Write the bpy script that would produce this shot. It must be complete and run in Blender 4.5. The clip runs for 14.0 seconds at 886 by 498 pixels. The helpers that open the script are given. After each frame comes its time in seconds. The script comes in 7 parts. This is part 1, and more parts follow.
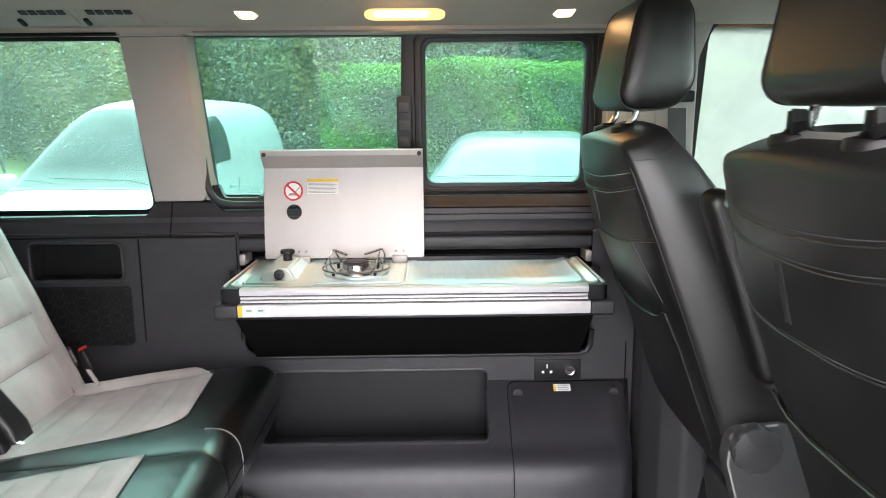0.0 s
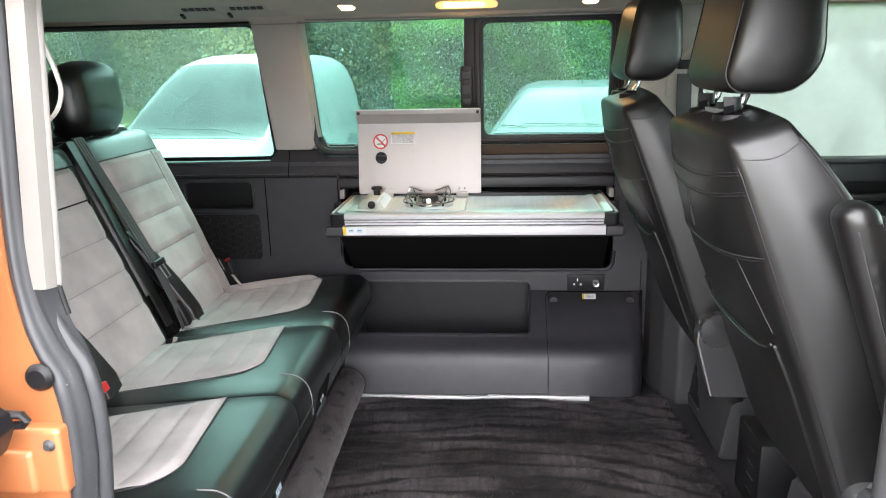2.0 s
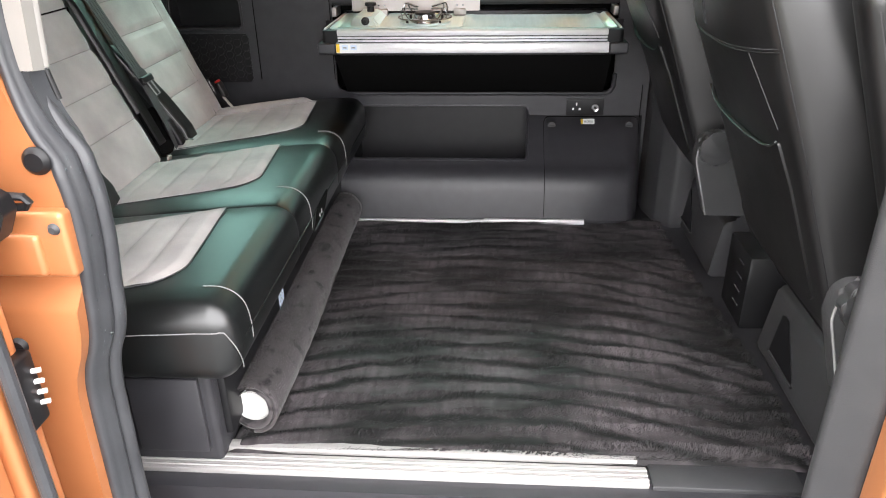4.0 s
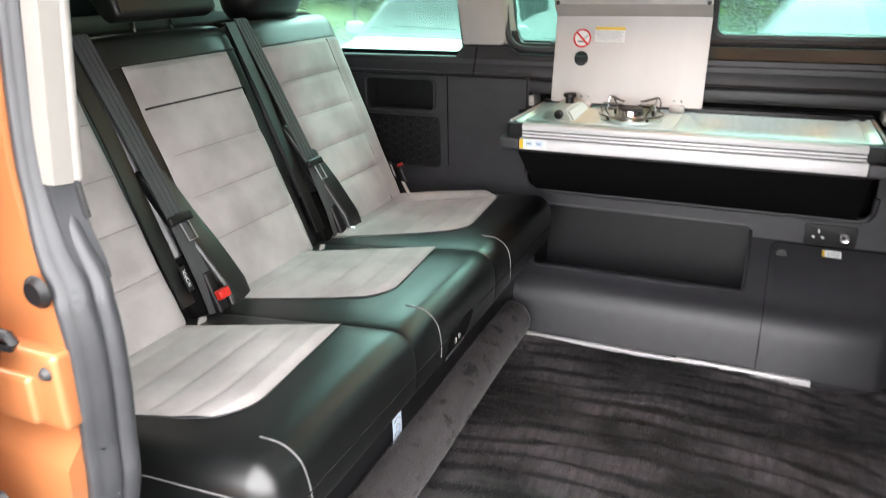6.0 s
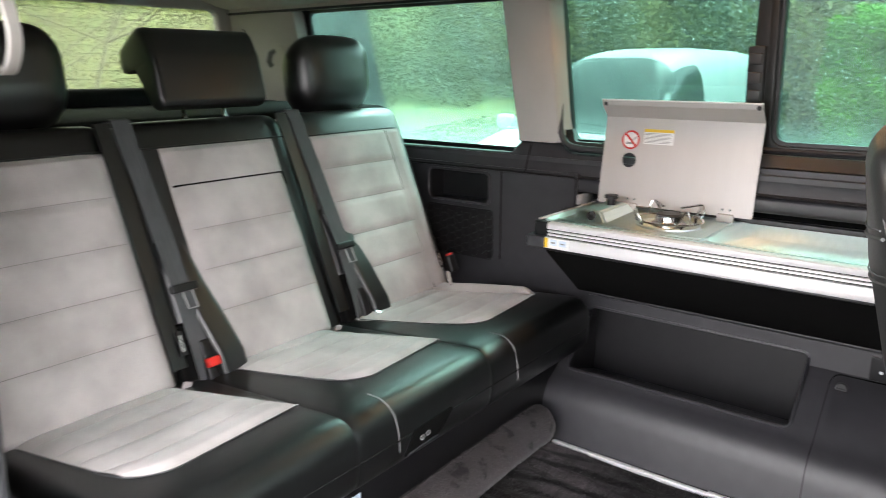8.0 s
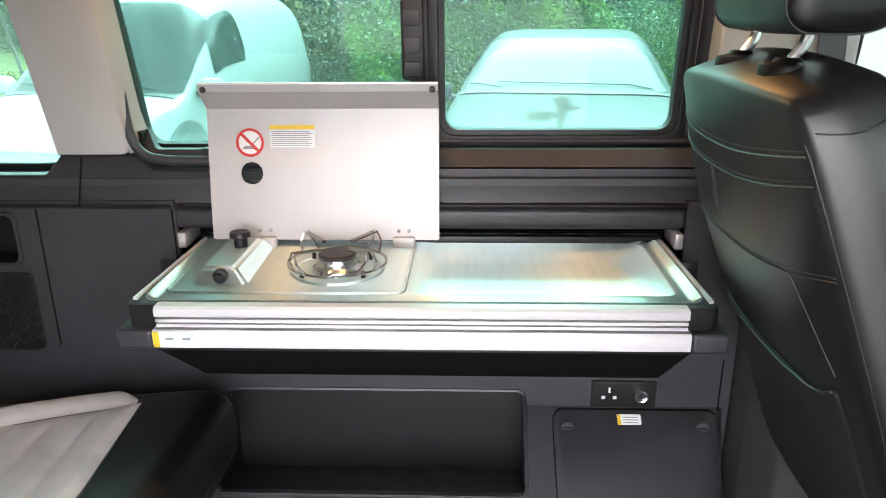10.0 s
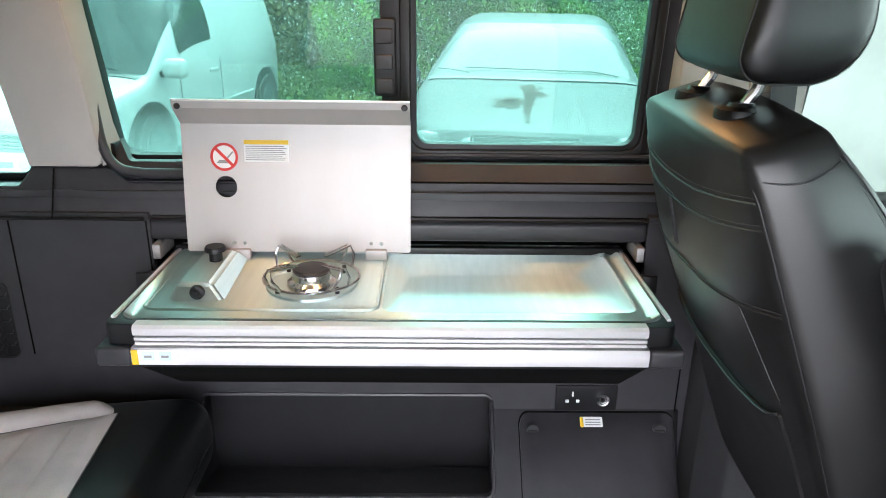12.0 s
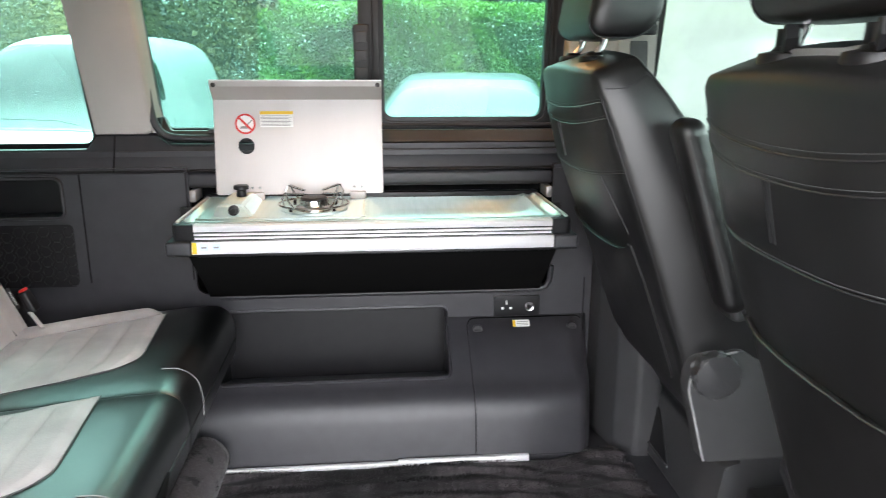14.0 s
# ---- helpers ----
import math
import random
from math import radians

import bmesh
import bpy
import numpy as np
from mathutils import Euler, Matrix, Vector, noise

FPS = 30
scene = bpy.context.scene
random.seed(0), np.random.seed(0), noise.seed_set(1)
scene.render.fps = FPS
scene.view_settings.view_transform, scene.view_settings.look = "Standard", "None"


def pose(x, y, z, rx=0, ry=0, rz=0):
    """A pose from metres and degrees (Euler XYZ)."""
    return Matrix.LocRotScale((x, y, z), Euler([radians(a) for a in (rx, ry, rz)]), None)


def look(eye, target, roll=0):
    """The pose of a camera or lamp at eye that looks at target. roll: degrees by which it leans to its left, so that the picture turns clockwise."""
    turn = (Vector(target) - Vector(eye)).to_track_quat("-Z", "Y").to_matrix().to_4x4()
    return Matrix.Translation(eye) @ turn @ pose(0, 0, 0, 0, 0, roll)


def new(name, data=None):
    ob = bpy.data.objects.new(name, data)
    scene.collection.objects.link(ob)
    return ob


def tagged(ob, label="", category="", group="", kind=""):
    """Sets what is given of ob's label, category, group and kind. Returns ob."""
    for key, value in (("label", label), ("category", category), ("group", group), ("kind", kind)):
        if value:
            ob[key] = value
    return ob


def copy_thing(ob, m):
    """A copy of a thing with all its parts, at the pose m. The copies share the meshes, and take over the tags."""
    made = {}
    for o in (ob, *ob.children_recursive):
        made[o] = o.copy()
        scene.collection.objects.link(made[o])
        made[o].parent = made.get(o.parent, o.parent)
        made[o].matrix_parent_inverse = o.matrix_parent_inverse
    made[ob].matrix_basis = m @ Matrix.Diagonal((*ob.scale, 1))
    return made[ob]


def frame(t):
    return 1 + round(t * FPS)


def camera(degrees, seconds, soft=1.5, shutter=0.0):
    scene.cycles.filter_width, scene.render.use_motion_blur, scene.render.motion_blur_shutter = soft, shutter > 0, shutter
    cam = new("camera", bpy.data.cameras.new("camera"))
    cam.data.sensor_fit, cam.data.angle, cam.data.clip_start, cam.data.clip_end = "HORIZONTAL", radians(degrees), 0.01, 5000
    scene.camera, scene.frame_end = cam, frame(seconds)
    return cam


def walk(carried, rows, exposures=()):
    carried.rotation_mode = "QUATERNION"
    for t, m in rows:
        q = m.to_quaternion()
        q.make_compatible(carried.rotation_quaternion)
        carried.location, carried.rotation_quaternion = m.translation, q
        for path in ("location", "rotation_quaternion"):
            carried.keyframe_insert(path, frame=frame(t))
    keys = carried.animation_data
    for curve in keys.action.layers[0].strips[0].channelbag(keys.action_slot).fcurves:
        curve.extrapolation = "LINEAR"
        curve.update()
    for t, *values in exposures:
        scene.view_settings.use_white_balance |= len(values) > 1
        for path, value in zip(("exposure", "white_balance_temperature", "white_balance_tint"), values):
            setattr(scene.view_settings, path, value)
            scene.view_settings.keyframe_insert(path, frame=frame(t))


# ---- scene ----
cam = camera(63.0, 14.0, soft=0.5, shutter=0.4)
PATH = [
    (0, (0.059, 0.046, 1.053), (0.089, 2.013, 0.693), -0.5),
    (0.5, (0.141, -0.14, 1.083), (0.044, 1.818, 0.689), -0.9),
    (1, (0.086, -0.35, 1.115), (-0.042, 1.601, 0.695), -1.1),
    (1.5, (0.112, -0.473, 1.128), (-0.044, 1.468, 0.672), -1.3),
    (2, (0.104, -0.528, 1.124), (-0.054, 1.402, 0.624), -1.3),
    (2.5, (0.104, -0.546, 1.113), (-0.043, 1.353, 0.502), -1.2),
    (3, (0.089, -0.551, 1.089), (-0.039, 1.305, 0.355), -1.0),
    (3.2, (0.087, -0.553, 1.073), (-0.035, 1.286, 0.297), -0.9),
    (5.3, (0.122, -0.427, 1.022), (-0.227, 1.306, 0.087), -1.0),
    (5.5, (0.134, -0.34, 1.02), (-0.339, 1.403, 0.162), -1.0),
    (6, (0.193, -0.156, 1.049), (-0.566, 1.549, 0.33), -1.0),
    (6.5, (0.454, -0.026, 1.063), (-0.599, 1.573, 0.484), -0.4),
    (7, (0.571, -0.002, 1.066), (-0.681, 1.476, 0.571), 0.2),
    (7.5, (0.573, 0.007, 1.077), (-0.727, 1.449, 0.597), 0.4),
    (8, (0.532, 0.061, 1.056), (-0.66, 1.592, 0.569), 0.0),
    (8.5, (0.303, 0.233, 1.021), (-0.542, 1.978, 0.532), -0.4),
    (9, (0.148, 0.471, 1.03), (-0.341, 2.344, 0.525), -1.5),
    (9.2, (0.129, 0.562, 1.033), (-0.23, 2.459, 0.513), -1.7),
    (11.3, (0.076, 0.722, 1.199), (0.114, 2.565, 0.425), 0.6),
    (11.5, (0.08, 0.72, 1.198), (0.113, 2.568, 0.434), 0.7),
    (12, (0.083, 0.666, 1.175), (0.108, 2.542, 0.481), 0.7),
    (12.5, (0.085, 0.507, 1.124), (0.103, 2.417, 0.532), 0.7),
    (13, (0.014, 0.286, 1.054), (0.05, 2.216, 0.533), 0.8),
    (13.5, (-0.044, 0.132, 1.019), (0.052, 2.065, 0.517), 0.8),
    (14, (0.01, 0.076, 1.019), (0.199, 2.002, 0.514), 0.2),
]
walk(cam, [(t, look(eye, target, roll)) for t, eye, target, roll in PATH],
     [(0.0, 4.0, 6300, 14), (1.0, 4.0, 6250, 14), (1.5, 3.9, 6250, 13), (3.0, 3.55, 6350, 12), (5.5, 3.78, 6400, 12), (6.5, 3.9, 6450, 12), (7.0, 3.8, 6400, 12), (7.5, 3.8, 6350, 12), (8.5, 4.05, 6400, 15), (9.0, 4.25, 6400, 16), (11.5, 4.1, 5950, 12), (12.5, 4.1, 6050, 12), (14.0, 4.08, 6150, 11)])

# ---- light: a bright overcast sky, a veiled sun ----
world = bpy.data.worlds.new("overcast_sky")
scene.world = world
world.use_nodes = True
wn = world.node_tree.nodes
sky = wn.new("ShaderNodeTexSky")
sky.sky_type, sky.sun_disc = "NISHITA", False
sky.sun_elevation, sky.sun_rotation = radians(55), radians(-10)
sky.air_density, sky.dust_density, sky.ozone_density = 1.0, 6.0, 0.6
haze = wn.new("ShaderNodeHueSaturation")
haze.inputs["Saturation"].default_value = 0.25
world.node_tree.links.new(sky.outputs[0], haze.inputs["Color"])
cloud = wn.new("ShaderNodeMix")
cloud.data_type = "RGBA"
cloud.inputs[0].default_value = 0.8
cloud.inputs[7].default_value = (6.1, 5.95, 5.8, 1)
world.node_tree.links.new(haze.outputs[0], cloud.inputs[6])
world.node_tree.links.new(cloud.outputs[2], wn["Background"].inputs["Color"])
wn["Background"].inputs["Strength"].default_value = 0.15
sun_data = bpy.data.lights.new("sun", "SUN")
sun_data.energy, sun_data.angle, sun_data.color = 1.3, radians(35), (1.0, 0.97, 0.93)
sun = new("sun", sun_data)
sun.rotation_euler = (radians(-35), 0, radians(-10))

# ---- materials ----
def material(name, colour, rough=0.5, metal=0.0, spots=None, scale=8.0, bump=0.0, bump_scale=200.0, sheen=0.0, coat=0.0, stretch=None, spec=0.5):
    """Principled surface with stains at one scale (towards the colour in spots) and a fine relief at another."""
    m = bpy.data.materials.new(name)
    m.use_nodes = True
    n, l = m.node_tree.nodes, m.node_tree.links
    b = n["Principled BSDF"]
    b.inputs["Base Color"].default_value = (*colour, 1)
    b.inputs["Roughness"].default_value, b.inputs["Metallic"].default_value = rough, metal
    b.inputs["Specular IOR Level"].default_value = spec
    b.inputs["Sheen Weight"].default_value, b.inputs["Coat Weight"].default_value = sheen, coat
    place = n.new("ShaderNodeTexCoord")
    where = place.outputs["Object"]
    if stretch:
        mp = n.new("ShaderNodeMapping")
        mp.inputs["Scale"].default_value = stretch
        l.new(where, mp.inputs["Vector"])
        where = mp.outputs[0]
    if spots:
        t = n.new("ShaderNodeTexNoise")
        t.inputs["Scale"].default_value, t.inputs["Detail"].default_value = scale, 6
        l.new(where, t.inputs["Vector"])
        r = n.new("ShaderNodeValToRGB")
        r.color_ramp.elements[0].position, r.color_ramp.elements[1].position = 0.35, 0.68
        r.color_ramp.elements[0].color, r.color_ramp.elements[1].color = (*colour, 1), (*spots, 1)
        l.new(t.outputs["Fac"], r.inputs[0])
        l.new(r.outputs[0], b.inputs["Base Color"])
        rr = n.new("ShaderNodeMapRange")
        rr.inputs["To Min"].default_value, rr.inputs["To Max"].default_value = max(0.03, rough - 0.06), min(1, rough + 0.06)
        l.new(t.outputs["Fac"], rr.inputs["Value"])
        l.new(rr.outputs[0], b.inputs["Roughness"])
    if bump:
        t = n.new("ShaderNodeTexNoise")
        t.inputs["Scale"].default_value, t.inputs["Detail"].default_value = bump_scale, 3
        l.new(where, t.inputs["Vector"])
        k = n.new("ShaderNodeBump")
        k.inputs["Strength"].default_value, k.inputs["Distance"].default_value = bump, 0.002
        l.new(t.outputs["Fac"], k.inputs["Height"])
        l.new(k.outputs[0], b.inputs["Normal"])
    return m


def glass_pane(name, tint, gloss=0.08):
    m = bpy.data.materials.new(name)
    m.use_nodes = True
    n, l = m.node_tree.nodes, m.node_tree.links
    n.remove(n["Principled BSDF"])
    a, g, mix = n.new("ShaderNodeBsdfTransparent"), n.new("ShaderNodeBsdfGlossy"), n.new("ShaderNodeMixShader")
    a.inputs["Color"].default_value = (*tint, 1)
    g.inputs["Roughness"].default_value = 0.02
    f = n.new("ShaderNodeFresnel")
    f.inputs["IOR"].default_value = 1.45
    l.new(f.outputs[0], mix.inputs[0])
    l.new(a.outputs[0], mix.inputs[1])
    l.new(g.outputs[0], mix.inputs[2])
    l.new(mix.outputs[0], n["Material Output"].inputs["Surface"])
    return m


def glow(name, colour, power):
    m = bpy.data.materials.new(name)
    m.use_nodes = True
    b = m.node_tree.nodes["Principled BSDF"]
    b.inputs["Base Color"].default_value = (*colour, 1)
    b.inputs["Emission Color"].default_value = (*colour, 1)
    b.inputs["Emission Strength"].default_value = power
    return m


LEATHER = material("black_leather", (0.0042, 0.0050, 0.0052), 0.33, spots=(0.0060, 0.0068, 0.0070), scale=14, bump=0.12, bump_scale=900, spec=0.85)
HIDE = material("new_black_leather", (0.0050, 0.0049, 0.0052), 0.385, spots=(0.0075, 0.0073, 0.0077), scale=12, bump=0.11, bump_scale=900, spec=0.85)
FELT = material("black_carpet", (0.006, 0.0065, 0.007), 0.9, spots=(0.009, 0.0095, 0.010), scale=20, bump=0.4, bump_scale=300, spec=0.2)
SUEDE = material("grey_suede", (0.32, 0.295, 0.287), 0.95, spots=(0.46, 0.426, 0.416), scale=7, bump=0.3, bump_scale=350, sheen=0.25, spec=0.2)
STITCH = material("grey_thread", (0.16, 0.16, 0.16), 0.6)
THREAD = material("dark_thread", (0.06, 0.06, 0.062), 0.55)
PIPING = material("dark_piping", (0.009, 0.0092, 0.010), 0.45)
TRIM = material("charcoal_trim", (0.026, 0.0255, 0.0290), 0.39, spots=(0.032, 0.0315, 0.0355), scale=24, bump=0.3, bump_scale=700, spec=0.5)
TRIM2 = material("grey_plastic", (0.035, 0.035, 0.037), 0.42, spots=(0.042, 0.042, 0.044), scale=20, bump=0.3, bump_scale=600)
COVER = material("mid_grey_plastic", (0.050, 0.050, 0.052), 0.40, spots=(0.058, 0.058, 0.060), scale=20, bump=0.3, bump_scale=600)
BLACK = material("black_plastic", (0.006, 0.006, 0.007), 0.42, spots=(0.009, 0.009, 0.010), scale=20, spec=0.4)
# deepest matt black, for recesses, gaps, folds and seams
DEEP = material("deep_matt_black", (0.004, 0.004, 0.004), 0.95, bump=0.3, bump_scale=300, spec=0.1)
BEIGE = material("beige_trim", (0.42, 0.395, 0.365), 0.65, spots=(0.455, 0.43, 0.40), scale=6, bump=0.15, bump_scale=500)
POSTTRIM = material("grey_beige_trim", (0.22, 0.21, 0.195), 0.65, spots=(0.26, 0.245, 0.225), scale=6, bump=0.15, bump_scale=500)
LINER = material("headliner_fabric", (0.46, 0.43, 0.385), 0.9, spots=(0.50, 0.465, 0.42), scale=5, bump=0.3, bump_scale=700)
# teal in the base colour carries the window's reflection
STEEL = material("brushed_steel", (0.64, 0.75, 0.73), 0.48, 1.0, spots=(0.59, 0.70, 0.68), scale=3, bump=0.05, bump_scale=60, stretch=(24, 1, 24))
sb = STEEL.node_tree.nodes["Principled BSDF"]
across = STEEL.node_tree.nodes.new("ShaderNodeCombineXYZ")
across.inputs[1].default_value = 1.0
STEEL.node_tree.links.new(across.outputs[0], sb.inputs["Tangent"])
sb.inputs["Anisotropic"].default_value = 1.0
CHROME = material("chrome", (0.72, 0.72, 0.73), 0.2, 1.0, spots=(0.65, 0.65, 0.66), scale=20)
ALU = material("satin_aluminium", (0.73, 0.715, 0.72), 0.40, 0.25, spots=(0.76, 0.745, 0.75), scale=2, bump=0.05, bump_scale=80, stretch=(1, 30, 30))
LIDM = material("lid_aluminium", (0.49, 0.462, 0.445), 0.42, 0.30, spots=(0.465, 0.438, 0.42), scale=2.5, bump=0.03, bump_scale=80, stretch=(6, 1, 1))
RUBBER = material("rubber_seal", (0.034, 0.0355, 0.039), 0.38, spots=(0.048, 0.05, 0.054), scale=12, bump=0.1, bump_scale=150)
# for the niche, a darker tone than the charcoal trim
NICHE = material("dark_niche_trim", (0.012, 0.0118, 0.0132), 0.42, spots=(0.010, 0.0098, 0.0112), scale=30, bump=0.18, bump_scale=600, spec=0.4)
ORANGE = material("copper_orange_paint", (0.44, 0.168, 0.064), 0.38, 0.30, spots=(0.48, 0.185, 0.072), scale=4, bump=0.03, bump_scale=900, coat=0.5)
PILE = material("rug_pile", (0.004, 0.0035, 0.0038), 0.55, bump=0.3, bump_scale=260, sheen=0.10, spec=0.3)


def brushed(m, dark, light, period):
    """Paints a brushed pile's sheen into its colour: uneven curved strokes, bands, patches, fine streaks."""
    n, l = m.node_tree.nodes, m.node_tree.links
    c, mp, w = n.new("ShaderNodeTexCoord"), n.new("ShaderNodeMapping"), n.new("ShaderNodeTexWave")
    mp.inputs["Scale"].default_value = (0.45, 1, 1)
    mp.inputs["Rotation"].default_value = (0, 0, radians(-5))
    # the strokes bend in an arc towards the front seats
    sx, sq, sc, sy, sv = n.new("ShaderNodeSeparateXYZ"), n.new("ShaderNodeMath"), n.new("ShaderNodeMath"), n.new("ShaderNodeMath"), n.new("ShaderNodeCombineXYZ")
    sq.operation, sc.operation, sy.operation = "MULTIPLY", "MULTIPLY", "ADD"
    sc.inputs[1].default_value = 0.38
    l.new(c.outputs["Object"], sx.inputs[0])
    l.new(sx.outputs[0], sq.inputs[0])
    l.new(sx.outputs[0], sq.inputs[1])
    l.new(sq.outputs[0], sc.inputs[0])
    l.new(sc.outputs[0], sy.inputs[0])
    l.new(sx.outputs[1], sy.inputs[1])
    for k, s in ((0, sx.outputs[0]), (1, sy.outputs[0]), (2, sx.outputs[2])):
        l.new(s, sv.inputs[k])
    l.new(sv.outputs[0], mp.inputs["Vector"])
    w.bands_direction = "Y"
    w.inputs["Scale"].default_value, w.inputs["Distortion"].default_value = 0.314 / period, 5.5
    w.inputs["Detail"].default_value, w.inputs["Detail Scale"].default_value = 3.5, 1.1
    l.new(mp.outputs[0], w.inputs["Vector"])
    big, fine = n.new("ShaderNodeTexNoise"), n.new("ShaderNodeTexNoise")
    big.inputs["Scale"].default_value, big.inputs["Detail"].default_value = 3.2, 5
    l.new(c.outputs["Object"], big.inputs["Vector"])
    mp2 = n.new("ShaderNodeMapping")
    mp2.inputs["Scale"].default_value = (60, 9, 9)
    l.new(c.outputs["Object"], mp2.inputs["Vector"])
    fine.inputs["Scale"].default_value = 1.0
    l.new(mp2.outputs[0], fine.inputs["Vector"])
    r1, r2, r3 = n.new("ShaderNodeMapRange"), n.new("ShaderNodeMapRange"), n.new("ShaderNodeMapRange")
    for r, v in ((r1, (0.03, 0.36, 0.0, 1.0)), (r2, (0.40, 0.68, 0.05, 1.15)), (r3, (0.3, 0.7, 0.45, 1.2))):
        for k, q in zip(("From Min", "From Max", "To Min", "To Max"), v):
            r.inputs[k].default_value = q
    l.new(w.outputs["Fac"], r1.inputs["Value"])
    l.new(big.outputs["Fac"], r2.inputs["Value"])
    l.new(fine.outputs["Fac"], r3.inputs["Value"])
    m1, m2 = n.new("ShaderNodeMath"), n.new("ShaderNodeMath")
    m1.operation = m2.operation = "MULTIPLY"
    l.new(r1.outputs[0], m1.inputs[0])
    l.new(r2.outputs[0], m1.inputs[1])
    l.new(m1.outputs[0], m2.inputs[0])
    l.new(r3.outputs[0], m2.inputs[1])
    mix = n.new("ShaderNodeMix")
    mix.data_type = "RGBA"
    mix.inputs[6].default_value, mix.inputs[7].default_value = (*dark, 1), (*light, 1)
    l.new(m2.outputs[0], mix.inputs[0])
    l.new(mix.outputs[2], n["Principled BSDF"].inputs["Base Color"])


# light and dark lay of the pile, put in as colour
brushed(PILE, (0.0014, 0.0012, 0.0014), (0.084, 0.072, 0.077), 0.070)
ROLLPILE = material("rolled_pile", (0.046, 0.040, 0.042), 0.65, spots=(0.062, 0.054, 0.057), scale=9, bump=0.3, bump_scale=300, sheen=0.15, spec=0.2)
rn, rl = ROLLPILE.node_tree.nodes, ROLLPILE.node_tree.links
tuft, tc, cut, tmix = rn.new("ShaderNodeTexNoise"), rn.new("ShaderNodeTexCoord"), rn.new("ShaderNodeMapRange"), rn.new("ShaderNodeMix")
tuft.inputs["Scale"].default_value, tuft.inputs["Detail"].default_value = 22, 3
cut.inputs["From Min"].default_value, cut.inputs["From Max"].default_value = 0.58, 0.66
tmix.data_type = "RGBA"
tmix.inputs[7].default_value = (0.008, 0.007, 0.008, 1)
rl.new(tc.outputs["Object"], tuft.inputs["Vector"])
rl.new(tuft.outputs["Fac"], cut.inputs["Value"])
rl.new(cut.outputs[0], tmix.inputs[0])
rl.new(rn["Principled BSDF"].inputs["Base Color"].links[0].from_socket, tmix.inputs[6])
rl.new(tmix.outputs[2], rn["Principled BSDF"].inputs["Base Color"])
BACKING = material("rug_backing", (0.55, 0.54, 0.52), 0.9, spots=(0.45, 0.44, 0.43), scale=30, bump=0.4, bump_scale=300)
WHITE = material("white_print", (0.75, 0.75, 0.74), 0.5)
YELLOW = material("yellow_print", (0.75, 0.48, 0.02), 0.5)
RED = material("red_plastic", (0.55, 0.02, 0.015), 0.4)
BLUE = material("pale_blue_print", (0.55, 0.65, 0.78), 0.5)
GREYINK = material("grey_ink", (0.25, 0.25, 0.25), 0.6)
WEB = material("seat_belt_webbing", (0.05, 0.052, 0.055), 0.6, spots=(0.065, 0.067, 0.07), scale=40, bump=0.4, bump_scale=500, stretch=(1, 1, 0.2))
def misted_pane(name, tint, mist, share, foot=0.0):
    """Glass with condensation: part of the light is scattered on its way through, more so near the lower edge."""
    m = glass_pane(name, tint)
    n, l = m.node_tree.nodes, m.node_tree.links
    t, mix, w = n.new("ShaderNodeBsdfTranslucent"), n.new("ShaderNodeMixShader"), n.new("ShaderNodeTexNoise")
    t.inputs["Color"].default_value = (*mist, 1)
    w.inputs["Scale"].default_value, w.inputs["Detail"].default_value = 4.0, 5
    r, low, add, sep = n.new("ShaderNodeMapRange"), n.new("ShaderNodeMapRange"), n.new("ShaderNodeMath"), n.new("ShaderNodeSeparateXYZ")
    r.inputs["From Min"].default_value, r.inputs["From Max"].default_value = 0.3, 0.7
    r.inputs["To Min"].default_value, r.inputs["To Max"].default_value = share * 0.6, min(1, share * 1.3)
    low.inputs["From Min"].default_value, low.inputs["From Max"].default_value = 0.93, 0.80
    low.inputs["To Min"].default_value, low.inputs["To Max"].default_value = 0.0, foot
    c = n.new("ShaderNodeTexCoord")
    l.new(c.outputs["Object"], w.inputs["Vector"])
    l.new(c.outputs["Object"], sep.inputs[0])
    l.new(sep.outputs[2], low.inputs["Value"])
    l.new(w.outputs["Fac"], r.inputs["Value"])
    l.new(r.outputs[0], add.inputs[0])
    l.new(low.outputs[0], add.inputs[1])
    l.new(add.outputs[0], mix.inputs[0])
    old = n["Material Output"].inputs["Surface"].links[0].from_socket
    l.new(old, mix.inputs[1])
    l.new(t.outputs[0], mix.inputs[2])
    l.new(mix.outputs[0], n["Material Output"].inputs["Surface"])
    return m


MISTED = misted_pane("misted_window", (0.62, 0.70, 0.67), (0.20, 0.23, 0.215), 0.74, 0.1)
TINT = misted_pane("tinted_window", (0.36, 0.54, 0.50), (0.35, 0.58, 0.54), 0.02, 0.13)
TINT_REAR = misted_pane("lighter_tinted_window", (0.53, 0.73, 0.685), (0.36, 0.58, 0.54), 0.03, 0.16)
MISTREAR = misted_pane("misted_rear_window", (0.58, 0.64, 0.55), (0.28, 0.31, 0.21), 0.13)
CLEAR = glass_pane("clear_window", (0.80, 0.90, 0.86))
PAINT_W = material("white_car_paint", (0.36, 0.37, 0.375), 0.4, spots=(0.33, 0.34, 0.345), scale=3, spec=0.3)
PAINT_S = material("silver_car_paint", (0.030, 0.0335, 0.036), 0.5, 0.0, spots=(0.046, 0.051, 0.054), scale=3, spec=0.20)
LAMPS = material("headlamp_plastic", (0.085, 0.092, 0.096), 0.3, spots=(0.05, 0.055, 0.058), scale=30, spec=0.4)
CARGLASS = material("car_glass", (0.02, 0.026, 0.026), 0.12, spots=(0.03, 0.04, 0.04), scale=2, spec=0.5)
